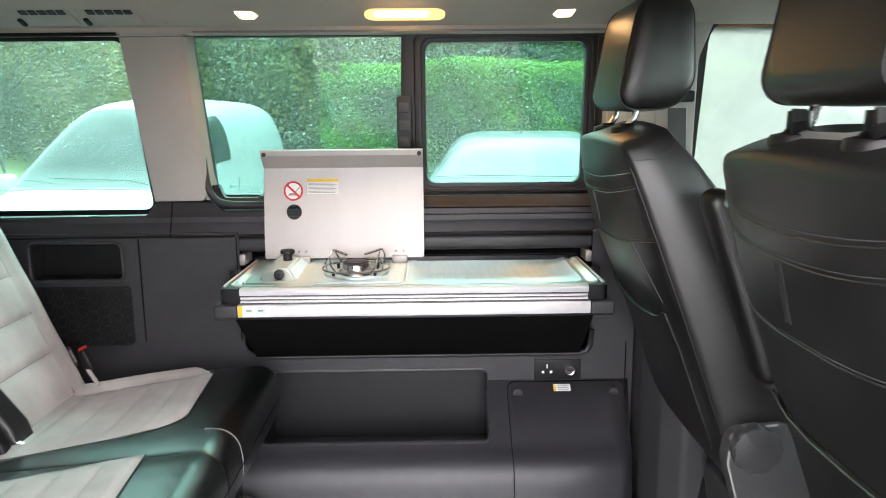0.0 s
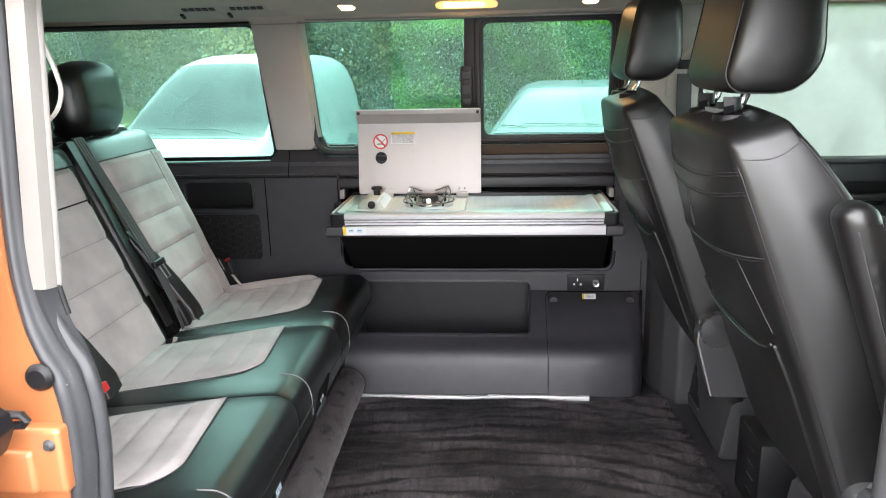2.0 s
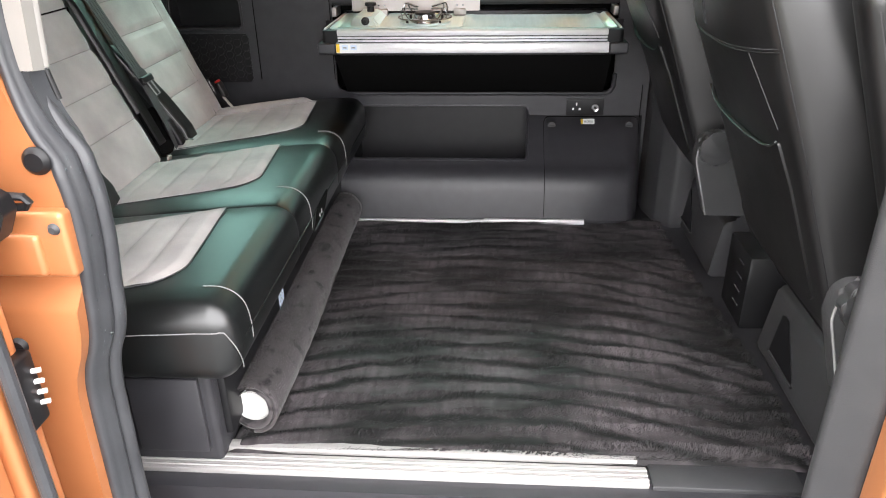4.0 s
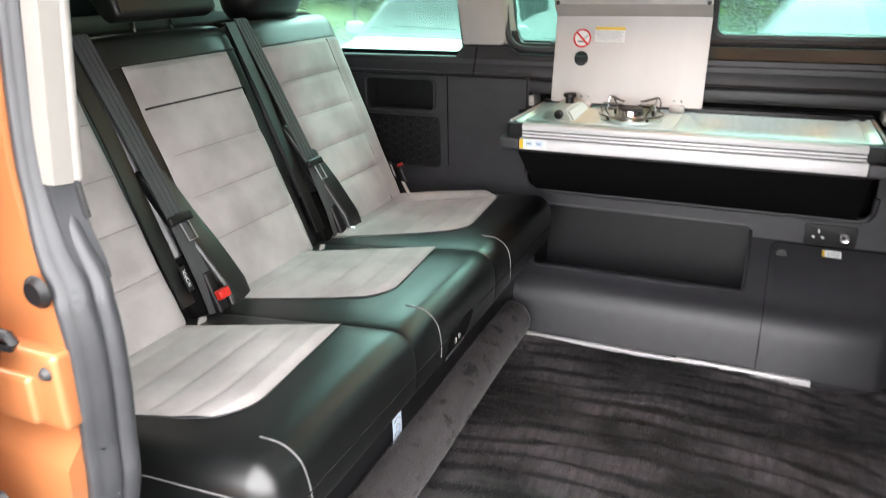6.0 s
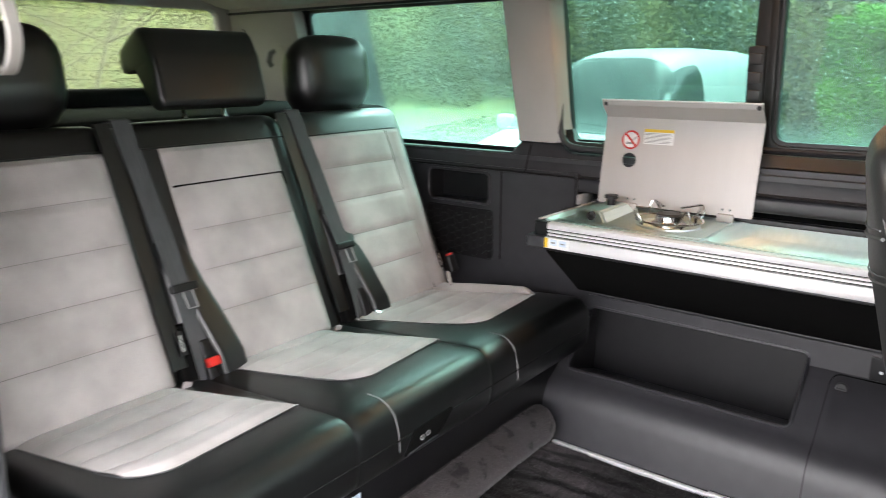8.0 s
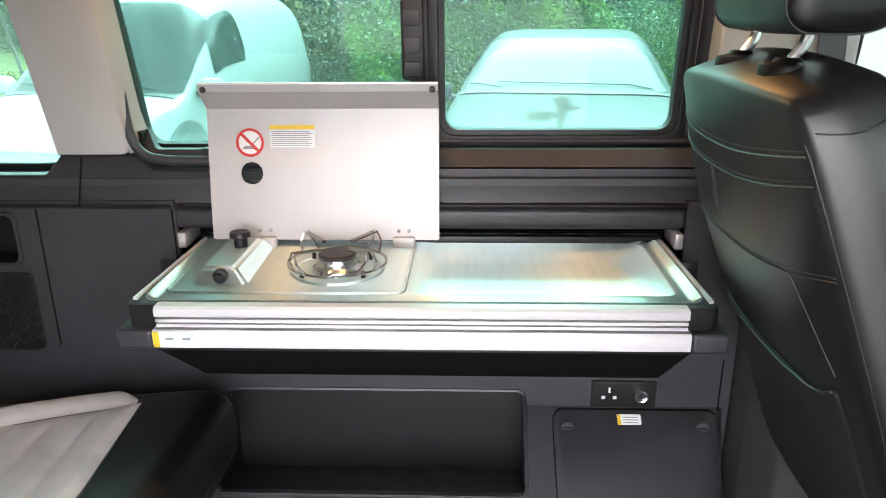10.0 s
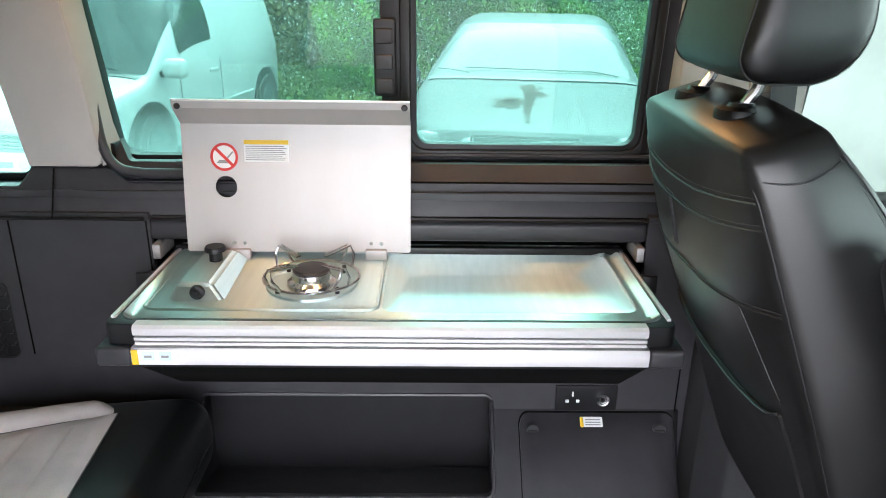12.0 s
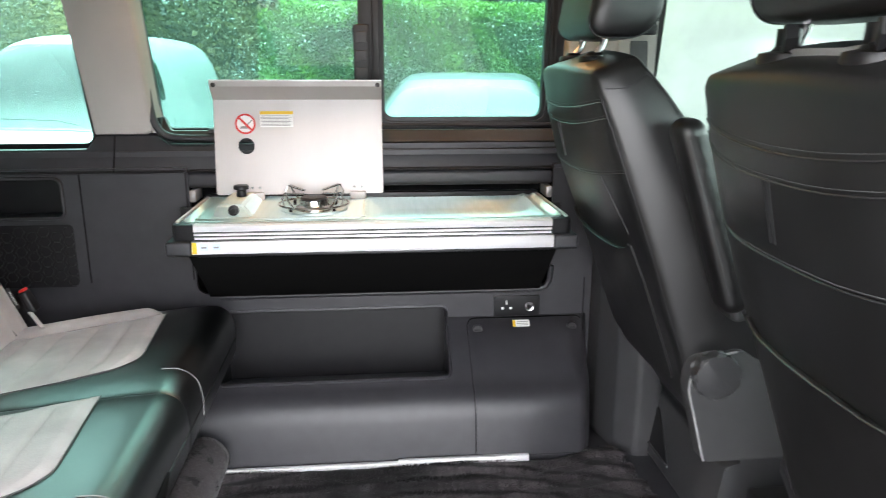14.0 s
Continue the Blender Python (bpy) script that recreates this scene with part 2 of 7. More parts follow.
MISTGLASS = material("misted_car_glass", (0.022, 0.027, 0.027), 0.25, spots=(0.034, 0.041, 0.041), scale=1.5, spec=0.17)
TYRE = material("tyre", (0.018, 0.018, 0.018), 0.8, bump=0.3, bump_scale=60)
WARM = glow("warm_lamp", (1.0, 0.58, 0.22), 2.5)
WARM_DIM = glow("warm_lens", (1.0, 0.50, 0.15), 0.14)


# ---- mesh helpers ----
def part(name, bm, mat, parent=None, label="", sharp=35):
    """One mesh object out of a bmesh in world places, under a thing or a part."""
    bmesh.ops.recalc_face_normals(bm, faces=bm.faces[:])
    me = bpy.data.meshes.new(name)
    bm.to_mesh(me)
    bm.free()
    me.materials.append(mat)
    me.polygons.foreach_set("use_smooth", [True] * len(me.polygons))
    me.set_sharp_from_angle(angle=radians(sharp))
    ob = new(name, me)
    if parent:
        ob.parent = parent
        if parent.type == "EMPTY":
            ob.matrix_parent_inverse = Matrix.Translation(parent.location).inverted()
    if label:
        ob["label"] = label
    return ob


def thing(name, label, category, at=(0, 0, 0), group="", kind=""):
    ob = new(name)
    ob.location, ob.empty_display_size = at, 0.05
    return tagged(ob, label, category, group, kind)


def block(x0, x1, y0, y1, z0, z1, bevel=0.0, seg=2, bm=None):
    bm = bm or bmesh.new()
    v = [bm.verts.new((x, y, z)) for x in (x0, x1) for y in (y0, y1) for z in (z0, z1)]
    fs = [bm.faces.new([v[i] for i in q]) for q in ((0, 1, 3, 2), (4, 6, 7, 5), (0, 4, 5, 1), (2, 3, 7, 6), (0, 2, 6, 4), (1, 5, 7, 3))]
    if bevel:
        es = list({e for f in fs for e in f.edges})
        bmesh.ops.bevel(bm, geom=es, offset=bevel, segments=seg, affect="EDGES", profile=0.5)
    return bm


def steps(a, b, r, n):
    """Places from a to b, crowded in the rounding r at both ends."""
    arc = [r * (1 - math.cos(k * math.pi / 10)) for k in range(5)]
    inner = [a + r + (b - a - 2 * r) * k / n for k in range(n + 1)]
    return [a + q for q in arc] + inner + [b - q for q in reversed(arc)]


def softbox(size, r, n=(6, 6, 6), shape=None):
    """A rounded box from (x0, x1, y0, y1, z0, z1) with rounding r, bent by shape(x, y, z)."""
    x0, x1, y0, y1, z0, z1 = size
    ax = [steps(a, b, min(r, (b - a) * 0.49), k) for (a, b), k in zip(((x0, x1), (y0, y1), (z0, z1)), n)]
    lo = [min(r, (b - a) * 0.49) for a, b in ((x0, x1), (y0, y1), (z0, z1))]
    bm, made = bmesh.new(), {}

    def vert(i, j, k):
        if (i, j, k) not in made:
            p = [ax[0][i], ax[1][j], ax[2][k]]
            q = [min(max(c, a + s), b - s) for c, (a, b), s in zip(p, ((x0, x1), (y0, y1), (z0, z1)), lo)]
            d = [(c - e) / s for c, e, s in zip(p, q, lo)]
            length = math.sqrt(sum(c * c for c in d))
            if length > 1e-6:
                big = max(abs(c) for c in d)
                p = [e + c / length * s * big for c, e, s in zip(d, q, lo)]
            made[i, j, k] = bm.verts.new(shape(*p) if shape else p)
        return made[i, j, k]

    nx, ny, nz = len(ax[0]) - 1, len(ax[1]) - 1, len(ax[2]) - 1
    for i in range(nx):
        for j in range(ny):
            for k in (0, nz):
                bm.faces.new([vert(i, j, k), vert(i + 1, j, k), vert(i + 1, j + 1, k), vert(i, j + 1, k)])
    for i in range(nx):
        for k in range(nz):
            for j in (0, ny):
                bm.faces.new([vert(i, j, k), vert(i + 1, j, k), vert(i + 1, j, k + 1), vert(i, j, k + 1)])
    for j in range(ny):
        for k in range(nz):
            for i in (0, nx):
                bm.faces.new([vert(i, j, k), vert(i, j + 1, k), vert(i, j + 1, k + 1), vert(i, j, k + 1)])
    return bm


def tube(points, r, seg=8, closed=False, bm=None, flat=None):
    """A round bar along points; flat=(half width, half thickness, side vector) makes a strap of it."""
    bm = bm or bmesh.new()
    ps = [Vector(p) for p in points]
    rings, side = [], None
    for i, p in enumerate(ps):
        a = ps[i - 1] if i or closed else p
        b = ps[(i + 1) % len(ps)] if i < len(ps) - 1 or closed else p
        d = (b - a).normalized()
        if flat:
            s = Vector(flat[2])
            s = (s - d * s.dot(d)).normalized()
            u = d.cross(s)
            w, h = flat[:2]
            ring = [p + s * (w * c) + u * (h * e) for c, e in ((-1, -1), (1, -1), (1, 1), (-1, 1))]
        else:
            side = d.orthogonal().normalized() if side is None else (side - d * side.dot(d)).normalized()
            u = d.cross(side)
            ring = [p + (side * math.cos(q) + u * math.sin(q)) * r for q in (2 * math.pi * k / seg for k in range(seg))]
        rings.append([bm.verts.new(q) for q in ring])
    m = len(rings[0])
    for i in range(len(rings) if closed else len(rings) - 1):
        a, b = rings[i], rings[(i + 1) % len(rings)]
        for k in range(m):
            bm.faces.new([a[k], a[(k + 1) % m], b[(k + 1) % m], b[k]])
    if not closed:
        bm.faces.new(rings[0][::-1])
        bm.faces.new(rings[-1])
    return bm


def lathe(profile, at, seg=24, axis="Z", bm=None):
    """A turned body: (radius, height) along the axis through at."""
    bm = bm or bmesh.new()
    turn = {"Z": Matrix.Identity(3), "Y": Matrix.Rotation(radians(90), 3, "X"), "X": Matrix.Rotation(radians(90), 3, "Y")}[axis]
    rings = []
    for r, h in profile:
        if r < 1e-6:
            rings.append([bm.verts.new(turn @ Vector((0, 0, h)) + Vector(at))])
        else:
            rings.append([bm.verts.new(turn @ Vector((r * math.cos(2 * math.pi * k / seg), r * math.sin(2 * math.pi * k / seg), h)) + Vector(at)) for k in range(seg)])
    for a, b in zip(rings, rings[1:]):
        for k in range(seg):
            q = [a[k % len(a)], a[(k + 1) % len(a)], b[(k + 1) % len(b)], b[k % len(b)]]
            q = [v for i, v in enumerate(q) if v not in q[:i]]
            if len(q) > 2:
                bm.faces.new(q)
    return bm


def rounded(pts, r, seg=5):
    """The corners of a closed outline rounded off; r is one radius or one per corner."""
    out, n = [], len(pts)
    for i, p in enumerate(pts):
        rad = r[i] if isinstance(r, (list, tuple)) else r
        p, a, b = Vector(p), Vector(pts[i - 1]), Vector(pts[(i + 1) % n])
        da, db = (a - p), (b - p)
        if rad <= 0:
            out.append(tuple(p))
            continue
        la, lb = da.length, db.length
        da, db = da / la, db / lb
        ang = da.angle(db)
        cut = min(rad / math.tan(ang / 2), la * 0.49, lb * 0.49)
        rr = cut * math.tan(ang / 2)
        mid = p + (da + db).normalized() * (rr / math.sin(ang / 2))
        s, e = p + da * cut, p + db * cut
        a0, a1 = math.atan2(s[1] - mid[1], s[0] - mid[0]), math.atan2(e[1] - mid[1], e[0] - mid[0])
        d = (a1 - a0 + math.pi) % (2 * math.pi) - math.pi
        out += [(mid[0] + rr * math.cos(a0 + d * k / seg), mid[1] + rr * math.sin(a0 + d * k / seg)) for k in range(seg + 1)]
    return out


def rect(x0, x1, z0, z1, r=0.0, seg=5):
    q = [(x0, z0), (x1, z0), (x1, z1), (x0, z1)]
    return rounded(q, r, seg) if r else q


def sheet(outline, holes, place, back, cuts_x=(), cuts_z=(), rim=0.0):
    """A panel with holes from outlines in two dimensions, cut along given lines, laid out by place(u, v) and thickened by the vector back."""
    bm = bmesh.new()
    for loop in (outline, *holes):
        v = [bm.verts.new((a, 0, b)) for a, b in loop]
        for i in range(len(v)):
            bm.edges.new((v[i - 1], v[i]))
    bmesh.ops.triangle_fill(bm, edges=bm.edges[:], use_beauty=True, use_dissolve=False, normal=(0, -1, 0))
    for c in cuts_x:
        bmesh.ops.bisect_plane(bm, geom=bm.verts[:] + bm.edges[:] + bm.faces[:], plane_co=(c, 0, 0), plane_no=(1, 0, 0))
    for c in cuts_z:
        bmesh.ops.bisect_plane(bm, geom=bm.verts[:] + bm.edges[:] + bm.faces[:], plane_co=(0, 0, c), plane_no=(0, 0, 1))
    if not cuts_x and not cuts_z:
        bmesh.ops.dissolve_limit(bm, angle_limit=0.01, verts=[], edges=bm.edges[:])
    for v in bm.verts:
        v.co = place(v.co.x, v.co.z)
    bmesh.ops.recalc_face_normals(bm, faces=bm.faces[:])
    got = bmesh.ops.extrude_face_region(bm, geom=bm.faces[:])
    for v in got["geom"]:
        if isinstance(v, bmesh.types.BMVert):
            v.co += Vector(back)
    if rim:
        es = [e for e in bm.edges if len(e.link_faces) == 2 and e.calc_face_angle(0) > 1.0]
        bmesh.ops.bevel(bm, geom=es, offset=rim, segments=3, affect="EDGES", profile=0.5, clamp_overlap=True)
    return bm


def prism(outline, axis, a, b, bevel=0.0, seg=2, bm=None):
    """An outline drawn across an axis and pulled from a to b. X: (y, z); Y: (x, z); Z: (x, y)."""
    bm = bm or bmesh.new()
    spot = {"X": lambda p, c: (c, p[0], p[1]), "Y": lambda p, c: (p[0], c, p[1]), "Z": lambda p, c: (p[0], p[1], c)}[axis]
    lo, hi = [bm.verts.new(spot(p, a)) for p in outline], [bm.verts.new(spot(p, b)) for p in outline]
    fs = [bm.faces.new(lo[::-1]), bm.faces.new(hi)]
    n = len(lo)
    fs += [bm.faces.new([lo[i], lo[(i + 1) % n], hi[(i + 1) % n], hi[i]]) for i in range(n)]
    if bevel:
        es = list(fs[0].edges) + list(fs[1].edges)
        bmesh.ops.bevel(bm, geom=es, offset=bevel, segments=seg, affect="EDGES", profile=0.5)
    return bm


def glide(pts, n=5):
    """A smooth line through the given places."""
    out = []
    for k in range(len(pts) - 1):
        p0, p1, p2, p3 = (Vector(pts[min(max(k + d, 0), len(pts) - 1)]) for d in (-1, 0, 1, 2))
        for s in range(n):
            t = s / n
            out.append(0.5 * (2 * p1 + (p2 - p0) * t + (2 * p0 - 5 * p1 + 4 * p2 - p3) * t * t + (3 * p1 - p0 - 3 * p2 + p3) * t ** 3))
    return out + [Vector(pts[-1])]


def writing(text, size, at, turn):
    """Letters of the built-in font as a bmesh, standing in world places."""
    cu = bpy.data.curves.new("letters", "FONT")
    cu.body, cu.size, cu.extrude, cu.align_x, cu.align_y = text, size, 0.0002, "CENTER", "CENTER"
    ob = new("letters", cu)
    me = ob.to_mesh()
    bm = bmesh.new()
    bm.from_mesh(me)
    ob.to_mesh_clear()
    bpy.data.objects.remove(ob)
    bpy.data.curves.remove(cu)
    bmesh.ops.transform(bm, matrix=Matrix.Translation(at) @ turn.to_4x4(), verts=bm.verts[:])
    return bm


def structure(name, label, category, at=(0, 0, 0)):
    return thing(name, label, category, at, kind="structure")

# ---- the van's shell ----
LEDGE = [(-0.05, 0.243), (0.0, 0.238), (0.10, 0.222), (0.125, 0.215), (0.142, 0.206), (0.156, 0.194), (0.166, 0.181), (0.174, 0.167), (0.182, 0.151), (0.2, 0.133), (0.311, 0.0), (3, 0.0)]


def table(pairs, q):
    for (a, u), (b, v) in zip(pairs, pairs[1:]):
        if q <= b:
            return u + (v - u) * (q - a) / (b - a)
    return pairs[-1][1]


def fade(x, a=0.545, b=0.615):
    k = min(max((x - a) / (b - a), 0), 1)
    return math.sqrt(max(0, 1 - k * k)) * 0.9 + 0.1 * (1 - k)


def lower(x, z, out=0.0):
    return (x, 2.01 - table(LEDGE, z) * fade(x) - out, z)


def upper(x, z, out=0.0):
    return (x, 2.045 - 0.136 * (z - 0.83) - out, z)


def belt(x, z):
    return (x, 2.012 + 0.42 * (z - 0.735) + 0.02 * min(max((x + 0.50) / 0.03, 0), 1), z)


CUT_Z = [0.005, 0.10, 0.125, 0.142, 0.156, 0.166, 0.174, 0.182, 0.2, 0.311]
CUT_X = [0.545, 0.56, 0.573, 0.585, 0.595, 0.603, 0.609, 0.613, 0.615]

wall_far = structure("wall_far", "charcoal plastic side wall with beige pillars and windows", "wall", (-0.5, 2.1, 0))
part("lower_panel", sheet(rect(-2.1, 0.628, -0.03, 0.735), [rounded([(-0.472, 0.397), (0.504, 0.397), (0.504, 0.7349), (-0.472, 0.7349)], [0.03, 0.03, 0, 0]), rect(-0.405, 0.207, 0.192, 0.343, 0.014), rect(-1.045, -0.79, 0.617, 0.722, 0.018)],
                         lower, (0, 0.012, 0), CUT_X, CUT_Z), TRIM, wall_far, sharp=42)


def cavity(x0, x1, z0, z1, front, deep, mat, name, label="", bends=(), sunk=0.0):
    """A recess behind a hole: four sides, a back that follows the wall and a floor that may lie lower than the rim."""
    bm = bmesh.new()
    zs = [z0, *bends, z1]
    f0, f1 = ([bm.verts.new((x, front(z) + 0.002, z)) for z in zs] for x in (x0, x1))
    d0, d1 = ([bm.verts.new((x, deep(z), z - (sunk if z == z0 else 0))) for z in zs] for x in (x0, x1))
    for k in range(len(zs) - 1):
        bm.faces.new([d0[k], d1[k], d1[k + 1], d0[k + 1]])
        bm.faces.new([f0[k], d0[k], d0[k + 1], f0[k + 1]])
        bm.faces.new([f1[k], f1[k + 1], d1[k + 1], d1[k]])
    bm.faces.new([f0[0], f1[0], d1[0], d0[0]])
    bm.faces.new([f0[-1], d0[-1], d1[-1], f1[-1]])
    return part(name, bm, mat, wall_far, label)


cavity(-0.474, 0.506, 0.394, 0.734, lambda z: 2.012, lambda z: 2.09, DEEP, "kitchen_recess", "black recess behind the pull-out kitchen")
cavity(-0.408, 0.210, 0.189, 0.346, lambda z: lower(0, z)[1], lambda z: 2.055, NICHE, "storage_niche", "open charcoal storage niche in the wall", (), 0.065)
# black inside: the shade of this recess's depth put into its colour
cavity(-1.048, -0.787, 0.614, 0.725, lambda z: 2.012, lambda z: 2.095, BLACK, "storage_recess", "open dark storage recess under the window")
part("rim", tube([(-0.41, 2.002, 0.391), (0.475, 2.002, 0.391), (0.493, 2.002, 0.398), (0.503, 2.002, 0.416), (0.506, 2.002, 0.46)], 0.008, 8), TRIM, wall_far)
part("niche_rim", tube([lower(x, z, 0.0) for x, z in rect(-0.407, 0.209, 0.190, 0.345, 0.016)], 0.0045, 6, True), TRIM, wall_far)
part("recess_rim", tube([(x, 2.007, z) for x, z in rect(-1.045, -0.79, 0.617, 0.722, 0.02)], 0.0045, 8, True), TRIM, wall_far)
for sx, z0, z1 in ((-0.745, 0.44, 0.732), (-0.478, 0.44, 0.732), (0.606, 0.02, 0.42)):
    part("seam", tube([(sx, 2.008, z0), (sx, 2.008, z1)], 0.0016, 5), DEEP, wall_far)
part("speaker_grille", sheet(rect(-1.05, -0.775, 0.43, 0.6, 0.015), [], lambda x, z: lower(x, z, 0.003), (0, 0.006, 0)), BLACK, wall_far, "black honeycomb speaker grille")
hexes = bmesh.new()
for i in range(9):
    for j in range(6):
        hx, hz = -1.035 + 0.031 * i, 0.447 + 0.027 * j + (0.0135 if i % 2 else 0)
        if hz < 0.59:
            tube([(hx + 0.014 * math.cos(k * math.pi / 3), 2.0055, hz + 0.014 * math.sin(k * math.pi / 3)) for k in range(6)], 0.0012, 4, True, hexes)
part("honeycomb", hexes, PIPING, wall_far)
part("outer_skin", block(-2.15, 0.74, 2.118, 2.14, -0.42, 0.782), ORANGE, wall_far)
part("outer_skin", block(0.74, 1.80, 2.118, 2.14, -0.42, 0.752), ORANGE, wall_far)
part("outer_skin", block(-2.15, 1.80, 2.04, 2.07, 1.285, 1.42), ORANGE, wall_far)
part("belt_filler", block(-2.1, -0.476, 2.014, 2.06, 0.726, 0.745), TRIM, wall_far)
part("belt_filler", block(0.506, 0.62, 2.014, 2.06, 0.726, 0.745), TRIM, wall_far)
# belt line under the windows
part("belt_panel", sheet(rounded([(-2.1, 0.737), (0.62, 0.737), (0.62, 0.80), (-0.515, 0.80), (-0.553, 0.826), (-0.70, 0.828), (-0.728, 0.792), (-2.1, 0.785)], [0, 0, 0, 0.02, 0.012, 0.006, 0.012, 0]),
                        [], belt, (0, 0.03, 0), rim=0.003), TRIM, wall_far)
part("seam", tube([(-0.655, 2.003, 0.737), (-0.655, 2.041, 0.827)], 0.0016, 5), DEEP, wall_far)
part("ledge_line", tube([(-2.1, 2.006, 0.736), (-0.48, 2.006, 0.736)], 0.004), BLACK, wall_far)
part("window_ledge", block(-2.1, 0.62, 2.03, 2.16, 0.772, 0.786), TRIM, wall_far)
part("window_ledge", block(-0.56, 0.60, 2.045, 2.16, 0.788, 0.802), TRIM, wall_far)
# beige uprights and the strip over the windows
part("pillar_trim", sheet(rounded([(-0.705, 0.829), (-0.560, 0.829), (-0.581, 1.262), (-0.585, 1.275), (-0.735, 1.275), (-0.742, 1.262)], [0.004, 0.02, 0.02, 0, 0, 0.02]),
                         [], upper, (0, 0.055, 0), rim=0.007), BEIGE, wall_far, "beige upright pillar trim")
bm, rows = bmesh.new(), []
for k in range(13):
    z = 0.832 + 0.44 * k / 12
    x0, foot = -0.564 - 0.020 * k / 12, 0.016 * max(0, 1 - k / 2.5) ** 2
    rows.append([bm.verts.new(p) for p in (upper(x0, z, -0.004), upper(x0 + 0.004, z, 0.0), upper(x0 + 0.009, z, -0.010), upper(x0 + 0.013 + foot, z, -0.066))])
for r0, r1 in zip(rows, rows[1:]):
    for k in range(3):
        bm.faces.new([r0[k], r0[k + 1], r1[k + 1], r1[k]])
part("pillar_edge", bm, BEIGE, wall_far, "", 60)
part("rear_pillar_trim", sheet(rounded([(-2.1, 0.786), (-1.66, 0.786), (-1.69, 1.275), (-2.1, 1.275)], [0, 0.01, 0.03, 0]), [], upper, (0, 0.055, 0), rim=0.006), BEIGE, wall_far, "beige rear pillar trim")
part("header_strip", sheet(rect(-2.1, 0.62, 1.268, 1.30), [], upper, (0, 0.055, 0), rim=0.004), LINER, wall_far)
part("seam", tube([upper(-0.745, 1.262, 0.002), upper(-0.545, 1.262, 0.002)], 0.0014, 5), GREYINK, wall_far)
# black and grey bars draw the shadow line under the header
part("header_shadow_line", tube([upper(-2.1, 1.268, 0.004), upper(-0.745, 1.268, 0.004)], 0.005), BLACK, wall_far)
part("header_shadow_line", tube([upper(-0.55, 1.272, 0.004), upper(0.62, 1.272, 0.004)], 0.003), GREYINK, wall_far)
hook = tube([(-1.81, 1.985, 1.12), (-1.81, 1.965, 1.11), (-1.81, 1.955, 1.08), (-1.81, 1.967, 1.06)], 0.010)
part("coat_hook", hook, POSTTRIM, wall_far)
part("hook_plate", sheet(rounded(rect(-1.845, -1.775, 1.02, 1.15), 0.034), [], lambda x, z: upper(x, z, 0.004), (0, 0.006, 0)), BEIGE, wall_far)

# added block that stops daylight leaking behind the pillar foot
part("pillar_filler", block(-0.700, -0.545, 2.072, 2.112, 0.78, 0.87), BLACK, wall_far)

# the rear side window
window_1 = structure("window_1", "wet green-tinted rear side window", "window", (-1.2, 2.1, 0.8))
part("window_frame", sheet(rect(-1.72, -0.66, 0.76, 1.29, 0.02), [rounded([(-1.665, 0.80), (-0.730, 0.80), (-0.757, 1.258), (-1.665, 1.258)], 0.024)], lambda x, z: upper(x, z, -0.056), (0, 0.012, 0)), BLACK, window_1)
part("pane", sheet(rect(-1.70, -0.68, 0.78, 1.28), [], lambda x, z: upper(x, z, -0.069), (0, 0.003, 0)), TINT_REAR, window_1)


def deep(x, z, out=0.0):
    return (x, 2.115 - 0.12 * (z - 0.85) - out, z)


# the two-part sliding window
window_2 = structure("window_2", "wet green-tinted sliding window in a black frame", "window", (0, 2.15, 0.8))
part("window_frame", sheet(rect(-0.62, 0.575, 0.79, 1.285, 0.01), [rounded([(-0.552, 0.838), (-0.022, 0.838), (-0.022, 0.98), (-0.03, 1.0), (-0.03, 1.09), (-0.022, 1.11), (-0.018, 1.268), (-0.582, 1.268)], [0.03, 0.004, 0, 0.005, 0.005, 0, 0.004, 0.004], 4), rect(0.046, 0.486, 0.866, 1.252, 0.026)],
                          deep, (0, 0.03, 0), rim=0.003), BLACK, window_2)
part("window_frame", sheet(rect(0.015, 0.515, 0.84, 1.272, 0.02), [rect(0.036, 0.496, 0.856, 1.262, 0.03)], lambda x, z: deep(x, z, 0.012), (0, 0.014, 0), rim=0.003), BLACK, window_2)
part("pane", sheet(rect(-0.61, 0.0, 0.81, 1.28), [], lambda x, z: deep(x, z, -0.034), (0, 0.003, 0)), TINT, window_2)
part("pane", sheet(rect(0.02, 0.52, 0.83, 1.27), [], lambda x, z: deep(x, z, -0.018), (0, 0.003, 0)), TINT, window_2)
for z, r in ((0.845, 0.006), (0.826, 0.005), (0.808, 0.005)):
    part("slide_rail", tube([deep(0.0, z, 0.012), deep(0.53, z, 0.012)], r), TRIM, window_2)
part("sill_trim", sheet(rounded([(-0.535, 0.806), (0.53, 0.806), (0.53, 0.835), (-0.52, 0.835), (-0.545, 0.87), (-0.562, 0.87)], [0.03, 0, 0, 0.015, 0, 0.0], 5), [], lambda x, z: (x, 2.045 + 0.9 * (z - 0.806), z), (0, 0.02, 0)), TRIM, window_2)
part("corner_trim", tube(glide([(-0.572, 2.062, 1.00), (-0.566, 2.056, 0.92), (-0.556, 2.048, 0.865), (-0.535, 2.044, 0.832), (-0.495, 2.042, 0.820), (-0.40, 2.042, 0.818), (0.0, 2.042, 0.818)], 4), 0.010, 10), TRIM, window_2, "curved charcoal sill moulding", 60)
part("louvre", block(-0.42, -0.30, 2.045, 2.065, 0.832, 0.842, 0.002), TRIM2, window_2)
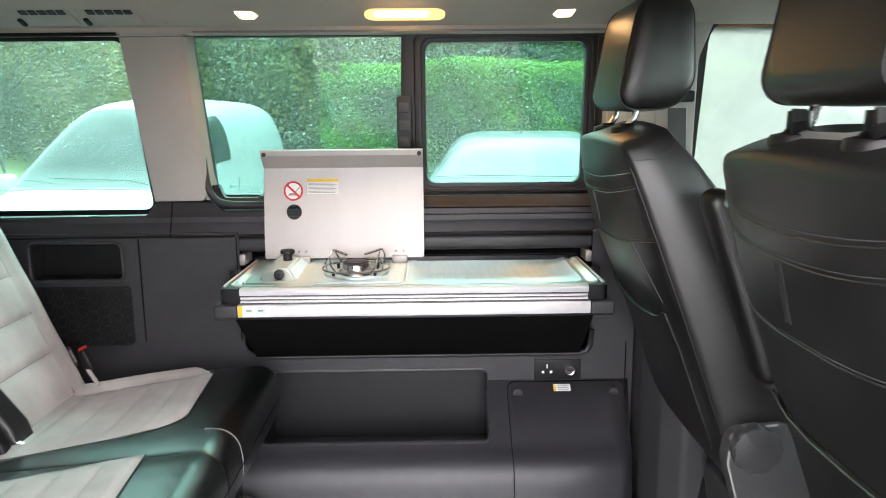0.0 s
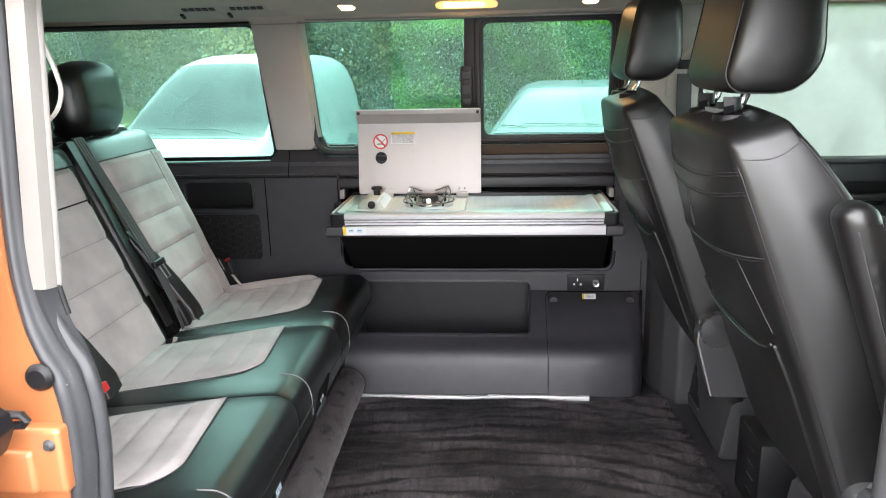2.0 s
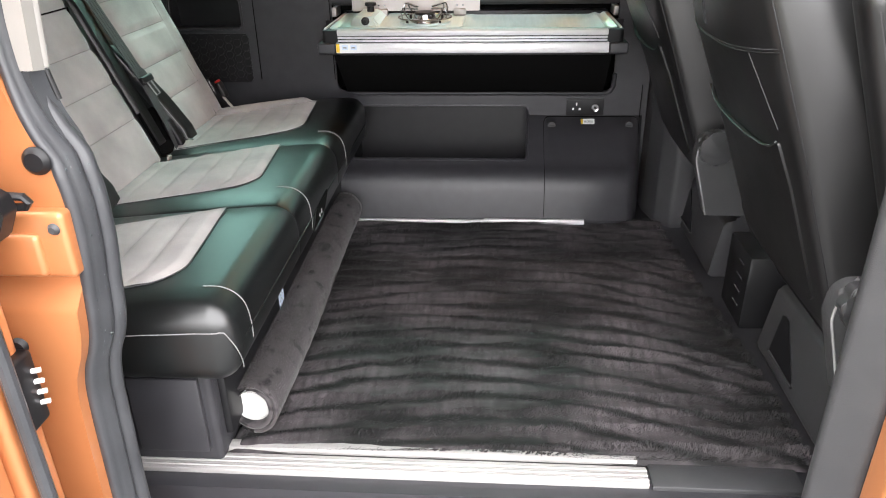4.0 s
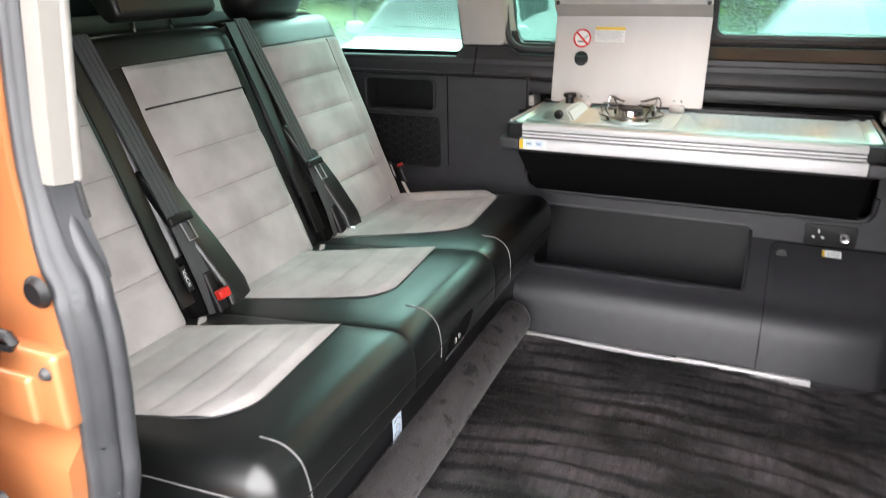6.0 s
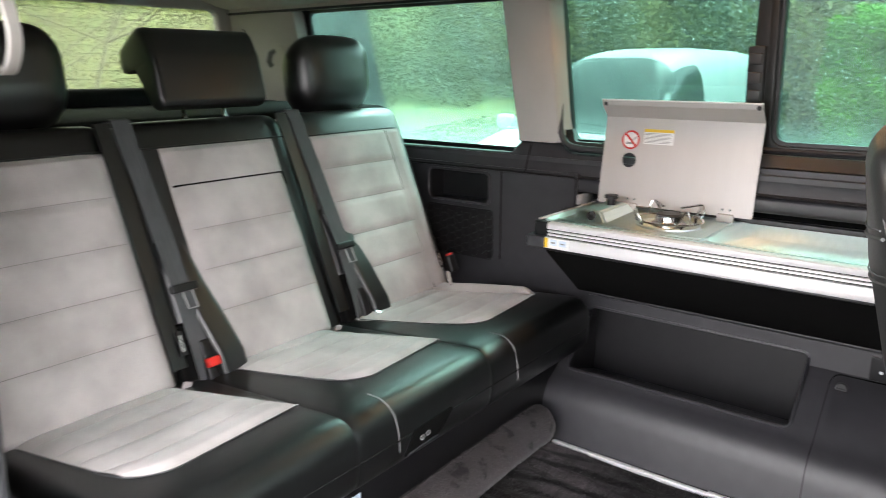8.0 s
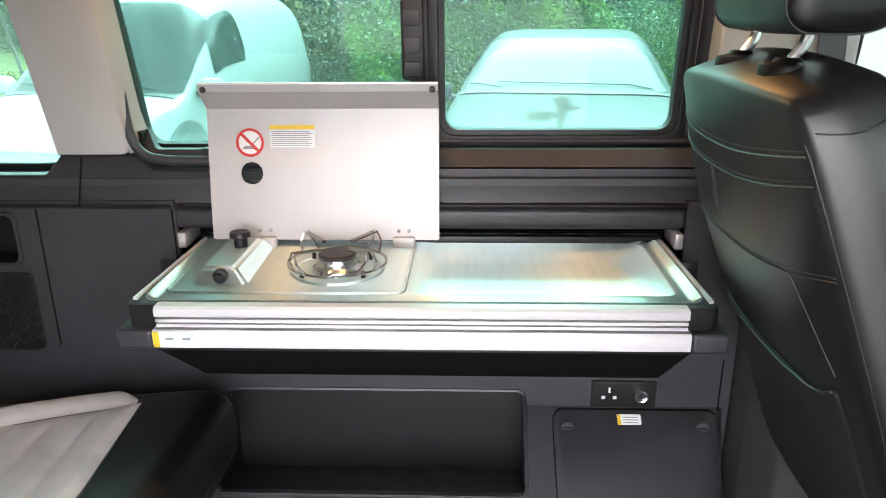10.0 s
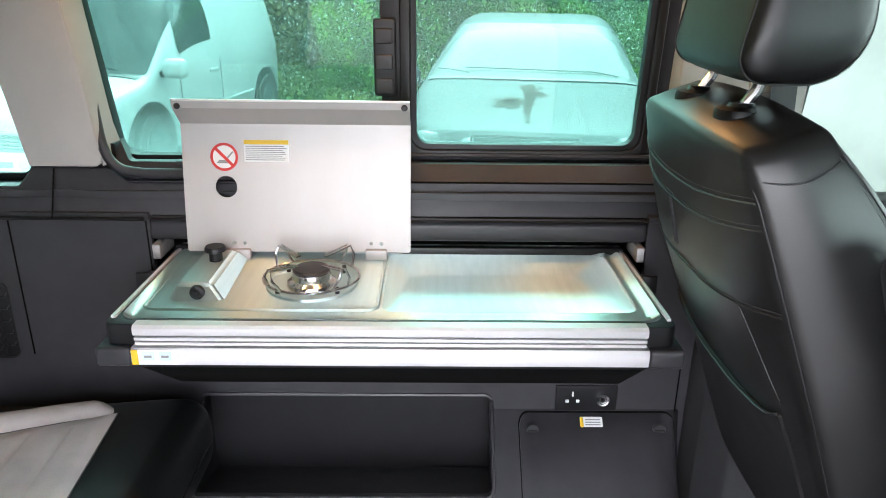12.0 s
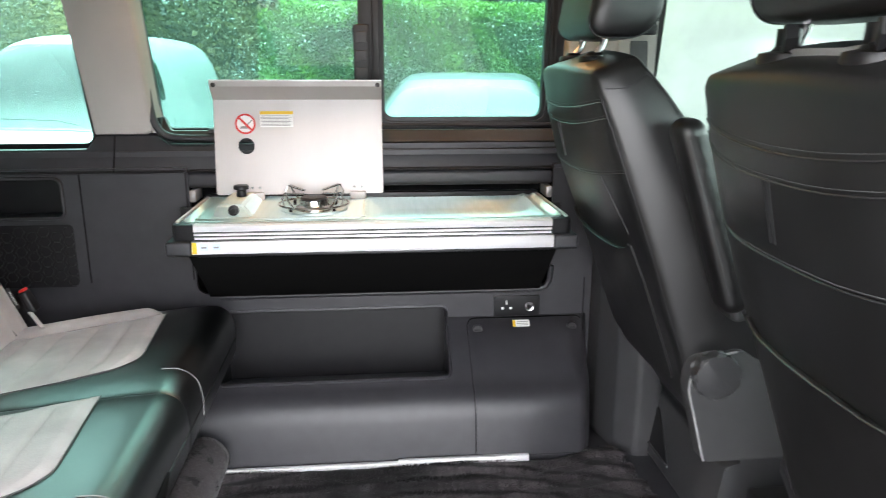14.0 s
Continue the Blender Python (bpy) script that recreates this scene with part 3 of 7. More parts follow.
catch = part("catch", sheet(rounded([(-0.034, 0.965), (0.008, 0.965), (0.008, 1.11), (-0.034, 1.11)], 0.006), [], lambda x, z: deep(x, z, 0.014), (0, 0.02, 0), rim=0.003), BLACK, window_2, "black window catch")
for z in (0.985, 1.03, 1.078):
    part("button", sheet(rect(-0.030, 0.002, z - 0.014, z + 0.014, 0.003), [], lambda x, z: deep(x, z, 0.019), (0, 0.008, 0), rim=0.002), TRIM, catch)

# headliner
ceiling = structure("ceiling", "warm grey fabric headliner", "ceiling", (0, 1.2, 1.34))
line = [(0.42, 1.235), (0.47, 1.275), (0.56, 1.32), (0.75, 1.338), (1.25, 1.345), (1.72, 1.340), (1.80, 1.332), (1.86, 1.312), (1.92, 1.295), (1.975, 1.286), (1.99, 1.284)]
part("headliner", prism(line + [(y, z + 0.03) for y, z in reversed(line)], "X", -2.12, 1.75), LINER, ceiling, sharp=60)

# floor, sill and step
floor = structure("floor", "dark vinyl van floor with a grey plastic door sill", "floor", (0, 1.2, -0.02))
part("floor_plate", block(-2.12, 1.75, 0.50, 2.05, -0.06, -0.02), TRIM, floor)
SILL = material("sill_aluminium", (0.42, 0.41, 0.40), 0.42, 0.3, spots=(0.34, 0.33, 0.32), scale=6, bump=0.1, bump_scale=90, stretch=(1, 20, 20))
part("sill_strip", block(-0.68, 0.405, 0.538, 0.588, -0.022, -0.008, 0.003), SILL, floor, "pale aluminium sill strip")
for k in range(3):
    part("sill_rib", tube([(-0.68, 0.549 + 0.013 * k, -0.0075), (0.405, 0.549 + 0.013 * k, -0.0075)], 0.002, 6), SILL, floor)
part("sill_lip", block(-0.50, 0.39, 0.596, 0.622, -0.022, -0.001, 0.003), SILL, floor, "pale raised sill lip")
part("sill_gap", block(-0.50, 0.70, 0.588, 0.596, -0.024, -0.014), BLACK, floor)
part("sill_end", block(0.41, 0.70, 0.535, 0.60, -0.024, -0.010, 0.003), TRIM2, floor)
part("step_tread", block(-0.56, 0.66, 0.22, 0.52, -0.27, -0.24, 0.01), TRIM, floor)
part("step_riser", block(-0.56, 0.66, 0.515, 0.545, -0.26, -0.03, 0.006), TRIM2, floor)
for x0, x1, h in ((-0.385, 0.07, 0.006), (0.06, 0.405, 0.011)):
    part("edge_strip", block(x0, x1, 1.752, 1.766, -0.01, 0.002 + h, 0.002), ALU, floor, "thin aluminium edge strip")

# wall-side cover and socket
# black sheet round the hatch draws the shade in its gap
part("hatch_gap_shade", sheet(rounded([(0.2655, 0.003), (0.6145, 0.003), (0.6025, 0.3085), (0.2655, 0.3085)], [0.004, 0.004, 0.021, 0.021]), [], lambda x, z: lower(x, z, 0.0012), (0, 0.004, 0), CUT_X, CUT_Z), DEEP, wall_far, sharp=22)
hatch = tagged(part("wall_hatch", sheet(rounded([(0.268, 0.006), (0.612, 0.006), (0.600, 0.306), (0.268, 0.306)], [0.004, 0.004, 0.02, 0.02]), [], lambda x, z: lower(x, z, 0.005), (0, 0.006, 0), CUT_X, CUT_Z), TRIM, sharp=42), "charcoal plastic service hatch with two turn screws", "hatch")
for x in (0.295, 0.566):
    fy = lower(x, 0.285)[1] - 0.005
    part("turn_screw", lathe([(0, 0.006), (0.0125, 0.006), (0.0145, 0.003), (0.0145, -0.004)], (x, fy, 0.285), 24, "Y"), TRIM2, hatch)
    part("slot", block(x - 0.011, x + 0.011, fy - 0.008, fy - 0.0062, 0.2835, 0.2865), BLACK, hatch)
part("sticker", sheet(rect(0.398, 0.446, 0.2885, 0.3025, 0.002), [], lambda x, z: lower(x, z, 0.007), (0, 0.001, 0)), WHITE, hatch, "small white warning sticker")
part("sticker_edge", sheet(rect(0.398, 0.405, 0.2885, 0.3025, 0.002), [], lambda x, z: lower(x, z, 0.0085), (0, 0.001, 0)), YELLOW, hatch)
for k in range(3):
    part("print_line", sheet(rect(0.409, 0.441, 0.2915 + 0.0035 * k, 0.2925 + 0.0035 * k), [], lambda x, z: lower(x, z, 0.0085), (0, 0.001, 0)), GREYINK, hatch)
socket = tagged(part("power_socket", sheet(rect(0.346, 0.478, 0.311, 0.371, 0.003), [], lambda x, z: lower(x, max(z, 0.311), 0.006), (0, 0.008, 0), rim=0.0015), BLACK), "black three-pin mains socket with a cigarette lighter", "socket")
for x, z, w, h in ((0.382, 0.352, 0.0035, 0.011), (0.3705, 0.335, 0.007, 0.0065), (0.3935, 0.335, 0.007, 0.0065)):
    part("pin_hole", block(x - w / 2, x + w / 2, 2.0025, 2.006, z - h / 2, z + h / 2), WHITE, socket)
lighter = part("lighter", lathe([(0.0, 0.003), (0.010, 0.003), (0.011, 0.006), (0.0135, 0.007), (0.0135, 0.0)], (0.446, 2.003, 0.341), 24, "Y"), CHROME, socket, "chrome twelve volt lighter")
part("lighter_cap", lathe([(0, 0.0045), (0.0045, 0.0045), (0.005, 0.002)], (0.446, 2.003, 0.341), 16, "Y"), BLACK, lighter)

# pillar between the cabin and the cab
pillar = structure("pillar_mid", "beige and charcoal door pillar with a belt reel", "pillar", (0.66, 2.0, 0))
part("pillar_foot", prism(rounded([(0.632, 2.03), (0.632, 1.93), (0.655, 1.83), (0.70, 1.775), (0.77, 1.775), (0.80, 2.03)], [0, 0.02, 0.04, 0.03, 0.03, 0], 6), "Z", -0.02, 0.80), TRIM2, pillar)
part("pillar_trim", sheet(rounded([(0.53, 0.79), (0.79, 0.79), (0.77, 0.95), (0.765, 1.2), (0.80, 1.30), (0.53, 1.30)], [0, 0, 0.02, 0.06, 0, 0]), [], lambda x, z: (x, 2.035 - 0.136 * (z - 0.83), z), (0, 0.06, 0), rim=0.008), BEIGE, pillar, "beige upper pillar trim")
part("pillar_panel", sheet(rect(0.66, 0.745, 0.99, 1.22, 0.012), [], lambda x, z: (x, 2.03 - 0.136 * (z - 0.83), z), (0, 0.006, 0), rim=0.002), BEIGE, pillar)
part("belt_strap", tube([(0.715, 2.0, 1.10), (0.72, 1.99, 0.9), (0.72, 1.97, 0.55)], 0, flat=(0.024, 0.0012, (1, 0, 0))), WEB, pillar, "black seat belt webbing")
part("belt_guide", block(0.685, 0.75, 1.96, 1.995, 1.085, 1.115, 0.006), BLACK, pillar)
part("guide_arm", tube([(0.69, 1.985, 1.115), (0.735, 1.975, 1.15)], 0.010), BEIGE, pillar)
part("roof_clip", block(0.60, 0.645, 1.78, 1.84, 1.295, 1.33, 0.006), CHROME, pillar, "silver roof latch bracket")
part("roof_latch", block(0.605, 0.64, 1.74, 1.80, 1.30, 1.36, 0.006), BLACK, pillar)

# cab door seen past the front seats
door_1 = structure("door_1", "dark cab door with a wet clear window", "door", (1.2, 2.05, 0))
part("door_card", sheet(rect(0.80, 1.75, -0.02, 0.765), [rect(1.30, 1.46, 0.60, 0.69, 0.02)], lambda x, z: (x, 2.0 + 0.10 * z, z), (0, 0.06, 0), rim=0.006), TRIM, door_1)
part("door_sill", block(0.79, 1.75, 2.05, 2.12, 0.755, 0.775, 0.008), TRIM, door_1)
part("window_frame", sheet(rect(0.755, 1.75, 0.76, 1.33), [rounded([(0.79, 0.775), (1.70, 0.775), (1.60, 1.30), (0.80, 1.30)], [0.02, 0.02, 0.05, 0.06])], lambda x, z: (x, 2.075 - 0.136 * (z - 0.83), z), (0, 0.03, 0), rim=0.003), BLACK, door_1)
part("pane", sheet(rect(0.77, 1.73, 0.76, 1.32), [], lambda x, z: (x, 2.115 - 0.136 * (z - 0.83), z), (0, 0.003, 0)), MISTED, door_1)
part("pull_handle", block(1.31, 1.45, 2.05, 2.08, 0.625, 0.65, 0.01), TRIM2, door_1)
part("handle_recess", block(1.28, 1.48, 2.10, 2.12, 0.58, 0.71), BLACK, door_1)

# walls that close the van
shell = structure("shell", "orange van body shell closing the interior", "vehicle body", (0, 1.2, 0))
part("tailgate", sheet(rect(0.40, 2.08, -0.05, 1.33), [rounded([(0.50, 0.93), (1.98, 0.93), (1.93, 1.28), (0.55, 1.28)], 0.04)], lambda y, z: (-2.12 + 0.1 * max(z - 0.9, 0), y, z), (-0.05, 0, 0), rim=0.006), BEIGE, shell, "beige tailgate trim around the rear window")
part("tailgate_lining", block(-2.11, -2.09, 0.42, 2.05, 0.0, 0.92, 0.01), TRIM, shell)
rear_pane = part("rear_pane", sheet(rect(0.45, 2.03, 0.90, 1.31), [], lambda y, z: (-2.15 + 0.1 * max(z - 0.9, 0), y, z), (-0.003, 0, 0)), MISTREAR, shell, "rear window with heating lines")
for k in range(11):
    z = 0.955 + 0.03 * k
    part("heating_line", tube([(-2.146 + 0.1 * (z - 0.9), 0.55, z), (-2.146 + 0.1 * (z - 0.9), 1.95, z)], 0.0009, 4), BLACK, rear_pane)
part("front_bulkhead", sheet(rect(0.40, 2.1, -0.05, 1.35), [rect(0.50, 2.0, 0.80, 1.28, 0.05)], lambda y, z: (1.76, y, z), (0.04, 0, 0)), TRIM, shell)
part("windscreen", sheet(rect(0.45, 2.05, 0.78, 1.30), [], lambda y, z: (1.79, y, z), (0.003, 0, 0)), CLEAR, shell)
part("dashboard", softbox((1.45, 1.78, 0.46, 2.04, 0.40, 0.80), 0.06, (3, 6, 3)), TRIM, shell)
part("near_quarter", sheet(rect(-2.12, -0.64, -0.05, 1.30), [rect(-1.75, -0.80, 0.80, 1.20, 0.05)], lambda x, z: (x, 0.42 + 0.1 * max(z - 0.8, 0), z), (0, -0.05, 0)), TRIM, shell)
part("near_quarter_pane", sheet(rect(-1.78, -0.77, 0.78, 1.22), [], lambda x, z: (x, 0.385 + 0.1 * max(z - 0.8, 0), z), (0, -0.003, 0)), TINT, shell)
part("cab_side", sheet(rect(0.70, 1.78, -0.05, 1.30), [rect(0.80, 1.65, 0.78, 1.25, 0.05)], lambda x, z: (x, 0.44 + 0.1 * max(z - 0.8, 0), z), (0, -0.05, 0)), TRIM, shell)
part("cab_side_pane", sheet(rect(0.77, 1.68, 0.76, 1.27), [], lambda x, z: (x, 0.40 + 0.1 * max(z - 0.8, 0), z), (0, -0.003, 0)), CLEAR, shell)
part("roof_skin", block(-2.15, 1.80, 0.40, 2.08, 1.40, 1.43, 0.01), ORANGE, shell)

# the door opening: rear edge with its seal, body panel and door edge
opening = structure("door_opening", "orange door opening edged with a rubber seal", "door frame", (-0.6, 0.4, 0))
SEAL = [(-0.566, 1.34), (-0.565, 1.1), (-0.563, 0.95), (-0.558, 0.86), (-0.546, 0.80), (-0.524, 0.755), (-0.500, 0.72), (-0.491, 0.685), (-0.487, 0.64), (-0.488, 0.58), (-0.494, 0.52), (-0.500, 0.46), (-0.510, 0.42), (-0.524, 0.385), (-0.532, 0.34), (-0.536, 0.26), (-0.540, 0.10), (-0.540, -0.08), (-0.530, -0.24)]


def edge_y(z):
    return table([(-1, 0.356), (0.55, 0.357), (0.70, 0.362), (0.80, 0.384), (0.83, 0.387), (2, 0.546)], z)


# one extruded rubber section: a thick inner bead, a groove, a broad web and an outer lip
SECTION = [(0.036, -0.012), (0.041, -0.002), (0.038, 0.008), (0.030, 0.013), (0.021, 0.012), (0.0150, 0.0075), (0.0135, 0.0035), (0.0115, 0.0075), (0.004, 0.0095), (-0.008, 0.009), (-0.016, 0.0085), (-0.024, 0.011), (-0.030, 0.008), (-0.033, 0.0), (-0.030, -0.010)]
bm, rows = bmesh.new(), []
for p in glide(SEAL):
    yc, k = edge_y(p[1]), table([(-1, 0.88), (0.74, 0.88), (0.82, 0.62), (2, 0.62)], p[1])
    rows.append([bm.verts.new((p[0] + 0.003 + k * (0.45 * u + 0.89 * n), yc + k * (0.89 * u - 0.45 * n), p[1])) for u, n in SECTION])
for r0, r1 in zip(rows, rows[1:]):
    for k in range(len(SECTION) - 1):
        bm.faces.new([r0[k], r0[k + 1], r1[k + 1], r1[k]])
part("seal", bm, RUBBER, opening, "grey rubber door seal", 50)
part("opening_trim", tube([(-0.539, 0.399, 0.828), (-0.539, 0.468, 1.34)], 0, flat=(0.013, 0.013, (0, 1, 0))), POSTTRIM, opening, "beige upper door trim")
part("opening_trim", tube([(-0.532, 0.420, 0.828), (-0.532, 0.489, 1.34)], 0.0085, 12), POSTTRIM, opening)
part("trim_end", tube(glide([(-0.541, 0.404, 0.827), (-0.537, 0.402, 0.80), (-0.525, 0.398, 0.765), (-0.508, 0.394, 0.735), (-0.500, 0.390, 0.715)], 3), 0, flat=(0.017, 0.012, (0.2, 1, 0))), RUBBER, opening, "", 50)
part("trim_slot", tube([(-0.526, 0.416, 0.826), (-0.516, 0.413, 0.785)], 0.004), BLACK, opening)
part("body_panel", sheet([(-1.3, -0.45), (-0.53, -0.45)] + [(p[0] - 0.010, p[1]) for p in reversed(glide(SEAL, 3))] + [(-1.3, 1.34)], [], lambda x, z: (x, edge_y(z) - 0.002 - 0.024 * min(max((0.53 - z) / 0.03, 0), 1), z), (0, -0.022, 0), (), (0.495, 0.505, 0.515, 0.525, 0.535, 0.56, 0.60, 0.65, 0.70, 0.73, 0.76, 0.79, 0.82)), ORANGE, opening, "copper orange body panel", 60)
part("latch_block", softbox((-0.62, -0.492, 0.312, 0.340, 0.555, 0.655), 0.008, (2, 2, 2)), ORANGE, opening)
part("latch_block", softbox((-0.62, -0.53, 0.302, 0.340, 0.56, 0.625), 0.008, (2, 2, 2)), ORANGE, opening)
part("bolt", lathe([(0, 0.006), (0.005, 0.006), (0.0075, 0.002), (0.009, 0)], (-0.507, 0.311, 0.632), 14, "Y"), TRIM2, opening)
part("grommet", lathe([(0, 0.008), (0.013, 0.008), (0.019, 0.003), (0.020, 0)], (-0.520, 0.334, 0.722), 24, "Y"), BLACK, opening)
LOOP = glide([(-0.70, 1.32), (-0.665, 1.285), (-0.608, 1.215), (-0.578, 1.135), (-0.580, 1.098), (-0.605, 1.070), (-0.640, 1.068), (-0.672, 1.085), (-0.692, 1.12), (-0.71, 1.18), (-0.72, 1.32)], 4)
part("strap", tube([(x + 0.045, 0.50, z - 0.018) for x, z in LOOP], 0, flat=(0.011, 0.0026, (-0.45, 0.89, 0))), BEIGE, ceiling, "grey grab strap loop")
sliding_door = thing("sliding_door", "open copper orange sliding door edge with black latch", "door", (-0.9, 0.2, 0))
part("door_skin", softbox((-1.75, -0.585, 0.13, 0.19, -0.35, 1.33), 0.018, (3, 2, 4)), ORANGE, sliding_door)
part("door_edge", softbox((-1.75, -0.572, 0.19, 0.262, -0.30, 1.33), 0.012, (3, 2, 4)), ORANGE, sliding_door)
part("edge_seal", tube([(-0.560, 0.205, -0.3), (-0.555, 0.205, 0.2), (-0.556, 0.205, 0.55), (-0.566, 0.205, 0.8), (-0.575, 0.205, 1.33)], 0.011, 10), RUBBER, sliding_door)
latch = part("latch", prism(rounded([(-0.60, 0.72), (-0.575, 0.72), (-0.535, 0.695), (-0.53, 0.675), (-0.55, 0.635), (-0.60, 0.63)], 0.008), "Y", 0.255, 0.285, 0.005), BLACK, sliding_door, "black plastic door latch")
part("striker", tube([(-0.56, 0.29, 0.672), (-0.522, 0.29, 0.674), (-0.516, 0.29, 0.68), (-0.522, 0.29, 0.688), (-0.56, 0.29, 0.69)], 0.006, 8), BLACK, latch)
part("door_label", block(-0.5715, -0.5705, 0.222, 0.252, 0.585, 0.665), BLUE, sliding_door)
part("door_label", block(-0.5715, -0.5705, 0.222, 0.252, 0.665, 0.682), YELLOW, sliding_door)
part("door_buffer", lathe([(0, 0.008), (0.010, 0.008), (0.013, 0)], (-0.575, 0.268, 0.47), 16, "Y"), BLACK, sliding_door)
catch2 = part("lower_latch", softbox((-0.60, -0.556, 0.215, 0.264, 0.35, 0.47), 0.008, (2, 2, 2)), BLACK, sliding_door, "black lower latch with a steel comb")
for k in range(4):
    part("comb", tube([(-0.557, 0.25, 0.385 + 0.018 * k), (-0.545, 0.255, 0.385 + 0.018 * k)], 0.004, 6), ALU, catch2)
# front edge of the opening
front_edge = structure("door_post", "dark grey door post at the front edge of the opening", "door post", (0.66, 0.4, 0))
part("post_trim", prism(rounded([(0.614, 0.40), (0.672, 0.36), (0.76, 0.36), (0.76, 0.5), (0.69, 0.5)], [0.015, 0.02, 0.02, 0.02, 0.02]), "Z", -0.05, 0.83), TRIM2, front_edge)
part("post_trim", prism(rounded([(0.603, 0.40), (0.66, 0.36), (0.76, 0.36), (0.76, 0.5), (0.68, 0.5)], [0.015, 0.02, 0.02, 0.02, 0.02]), "Z", 0.83, 1.32), BEIGE, front_edge)
part("post_skin", prism(rounded([(0.68, 0.30), (0.80, 0.28), (0.80, 0.36), (0.68, 0.36)], 0.01), "Z", -0.4, 1.35), ORANGE, front_edge)

# daylight comes in through every pane
for ob in list(bpy.data.objects):
    if ob.name.split(".")[0] in ("rear_pane", "windscreen", "near_quarter_pane", "cab_side_pane"):
        ob.visible_shadow = False

# ---- pull-out kitchen ----
kitchen = thing("pull_out_kitchen", "steel pull-out camper kitchen with burner and open lid", "camping kitchen", (0.02, 1.85, 0.585))
part("tray", softbox((-0.452, 0.490, 1.700, 2.02, 0.586, 0.598), 0.005, (3, 3, 2)), BLACK, kitchen, "black plastic tray")
part("frame_rim", sheet(rect(-0.443, 0.476, 1.706, 2.06, 0.016), [rect(-0.418, 0.452, 1.729, 2.05, 0.02)], lambda x, y: (x, y, 0.659), (0, 0, -0.043), rim=0.002), BLACK, kitchen, "black rim with rounded corners")
part("front_profile", prism([(1.694, 0.645), (1.692, 0.648), (1.692, 0.658), (1.697, 0.662), (1.715, 0.662), (1.715, 0.645)], "X", -0.392, 0.426, 0.001), ALU, kitchen, "satin aluminium upper profile")
part("front_profile", prism([(1.693, 0.6365), (1.693, 0.6415), (1.715, 0.6415), (1.715, 0.6365)], "X", -0.391, 0.425, 0.0006), ALU, kitchen)
part("front_profile", prism([(1.695, 0.6275), (1.695, 0.6325), (1.715, 0.6325), (1.715, 0.6275)], "X", -0.391, 0.425, 0.0006), ALU, kitchen)
part("groove", block(-0.39, 0.424, 1.702, 1.714, 0.620, 0.650), BLACK, kitchen)
part("front_profile", prism([(1.692, 0.594), (1.690, 0.600), (1.690, 0.619), (1.693, 0.6235), (1.715, 0.6235), (1.715, 0.594)], "X", -0.398, 0.431, 0.001), ALU, kitchen, "satin aluminium lower profile")
part("lower_lip", block(-0.39, 0.425, 1.697, 1.75, 0.586, 0.5925, 0.002), BLACK, kitchen)
part("label", block(-0.396, -0.322, 1.6885, 1.6895, 0.5965, 0.6225), WHITE, kitchen, "white instruction label with a yellow edge")
part("label_edge", block(-0.396, -0.386, 1.6875, 1.6884, 0.5965, 0.6225), YELLOW, kitchen)
for x in (-0.379, -0.352):
    part("diagram", block(x, x + 0.019, 1.6875, 1.6884, 0.604, 0.619), BLUE, kitchen)
    part("diagram_bar", block(x + 0.003, x + 0.015, 1.687, 1.6876, 0.609, 0.613), GREYINK, kitchen)
part("side_rail", tube([(-0.4345, 1.728, 0.6605), (-0.4305, 2.055, 0.6605)], 0, flat=(0.0032, 0.003, (1, 0, 0))), ALU, kitchen)
part("side_rail", tube([(0.4675, 1.728, 0.6605), (0.4635, 2.055, 0.6605)], 0, flat=(0.0032, 0.003, (1, 0, 0))), ALU, kitchen)
part("side_rail", tube([(-0.43, 2.06, 0.664), (0.465, 2.06, 0.664)], 0, flat=(0.005, 0.004, (0, 1, 0))), ALU, kitchen)
# pressed worktop: a rolled rim, a sunk field and the basin
part("worktop", sheet(rect(-0.424, 0.458, 1.722, 2.056, 0.025), [rect(-0.005, 0.428, 1.766, 2.042, 0.022)], lambda x, y: (x, y, 0.6625 if min(x + 0.424, 0.458 - x, y - 1.722, 2.056 - y) < 0.012 else 0.6555), (0, 0, -0.003),
                      (-0.41, -0.40, 0.434, 0.444), (1.736, 1.75, 2.046, 2.05)), STEEL, kitchen, "brushed stainless worktop")
for z, c in ((0.6565, 0.020),):
    part("pressed_bead", tube([(x, y, z) for x, y in rect(-0.424 + c, -0.012, 1.722 + c + 0.025, 2.056 - c, 0.018)], 0.0035, 6, True), STEEL, kitchen)
basin = bmesh.new()
rings = []
for (x0, x1, y0, y1, r), z in (((-0.007, 0.430, 1.764, 2.044, 0.022), 0.656), ((0.000, 0.424, 1.770, 2.038, 0.022), 0.651)):
    rings.append([basin.verts.new((a, b, z)) for a, b in rect(x0, x1, y0, y1, r)])
# the floor widens towards the front and falls to the back
for inset, drop_z in ((0.0, 0.003), (0.010, 0.0)):
    ring = []
    for a, b in rect(0.034 + inset, 0.368 - inset, 1.779 + 0.4 * inset, 1.996 - inset, 0.022):
        f = (1.996 - b) / 0.217
        ring.append(basin.verts.new((a + 0.028 * f * (-1 if a < 0.2 else 1.0), b, 0.629 + 0.017 * f + drop_z)))
    rings.append(ring)
for a, b in zip(rings, rings[1:]):
    for i in range(len(a)):
        basin.faces.new([a[i - 1], a[i], b[i], b[i - 1]])
basin.faces.new(rings[-1])
part("basin", basin, STEEL, kitchen, "shallow stainless drainer basin", 50)
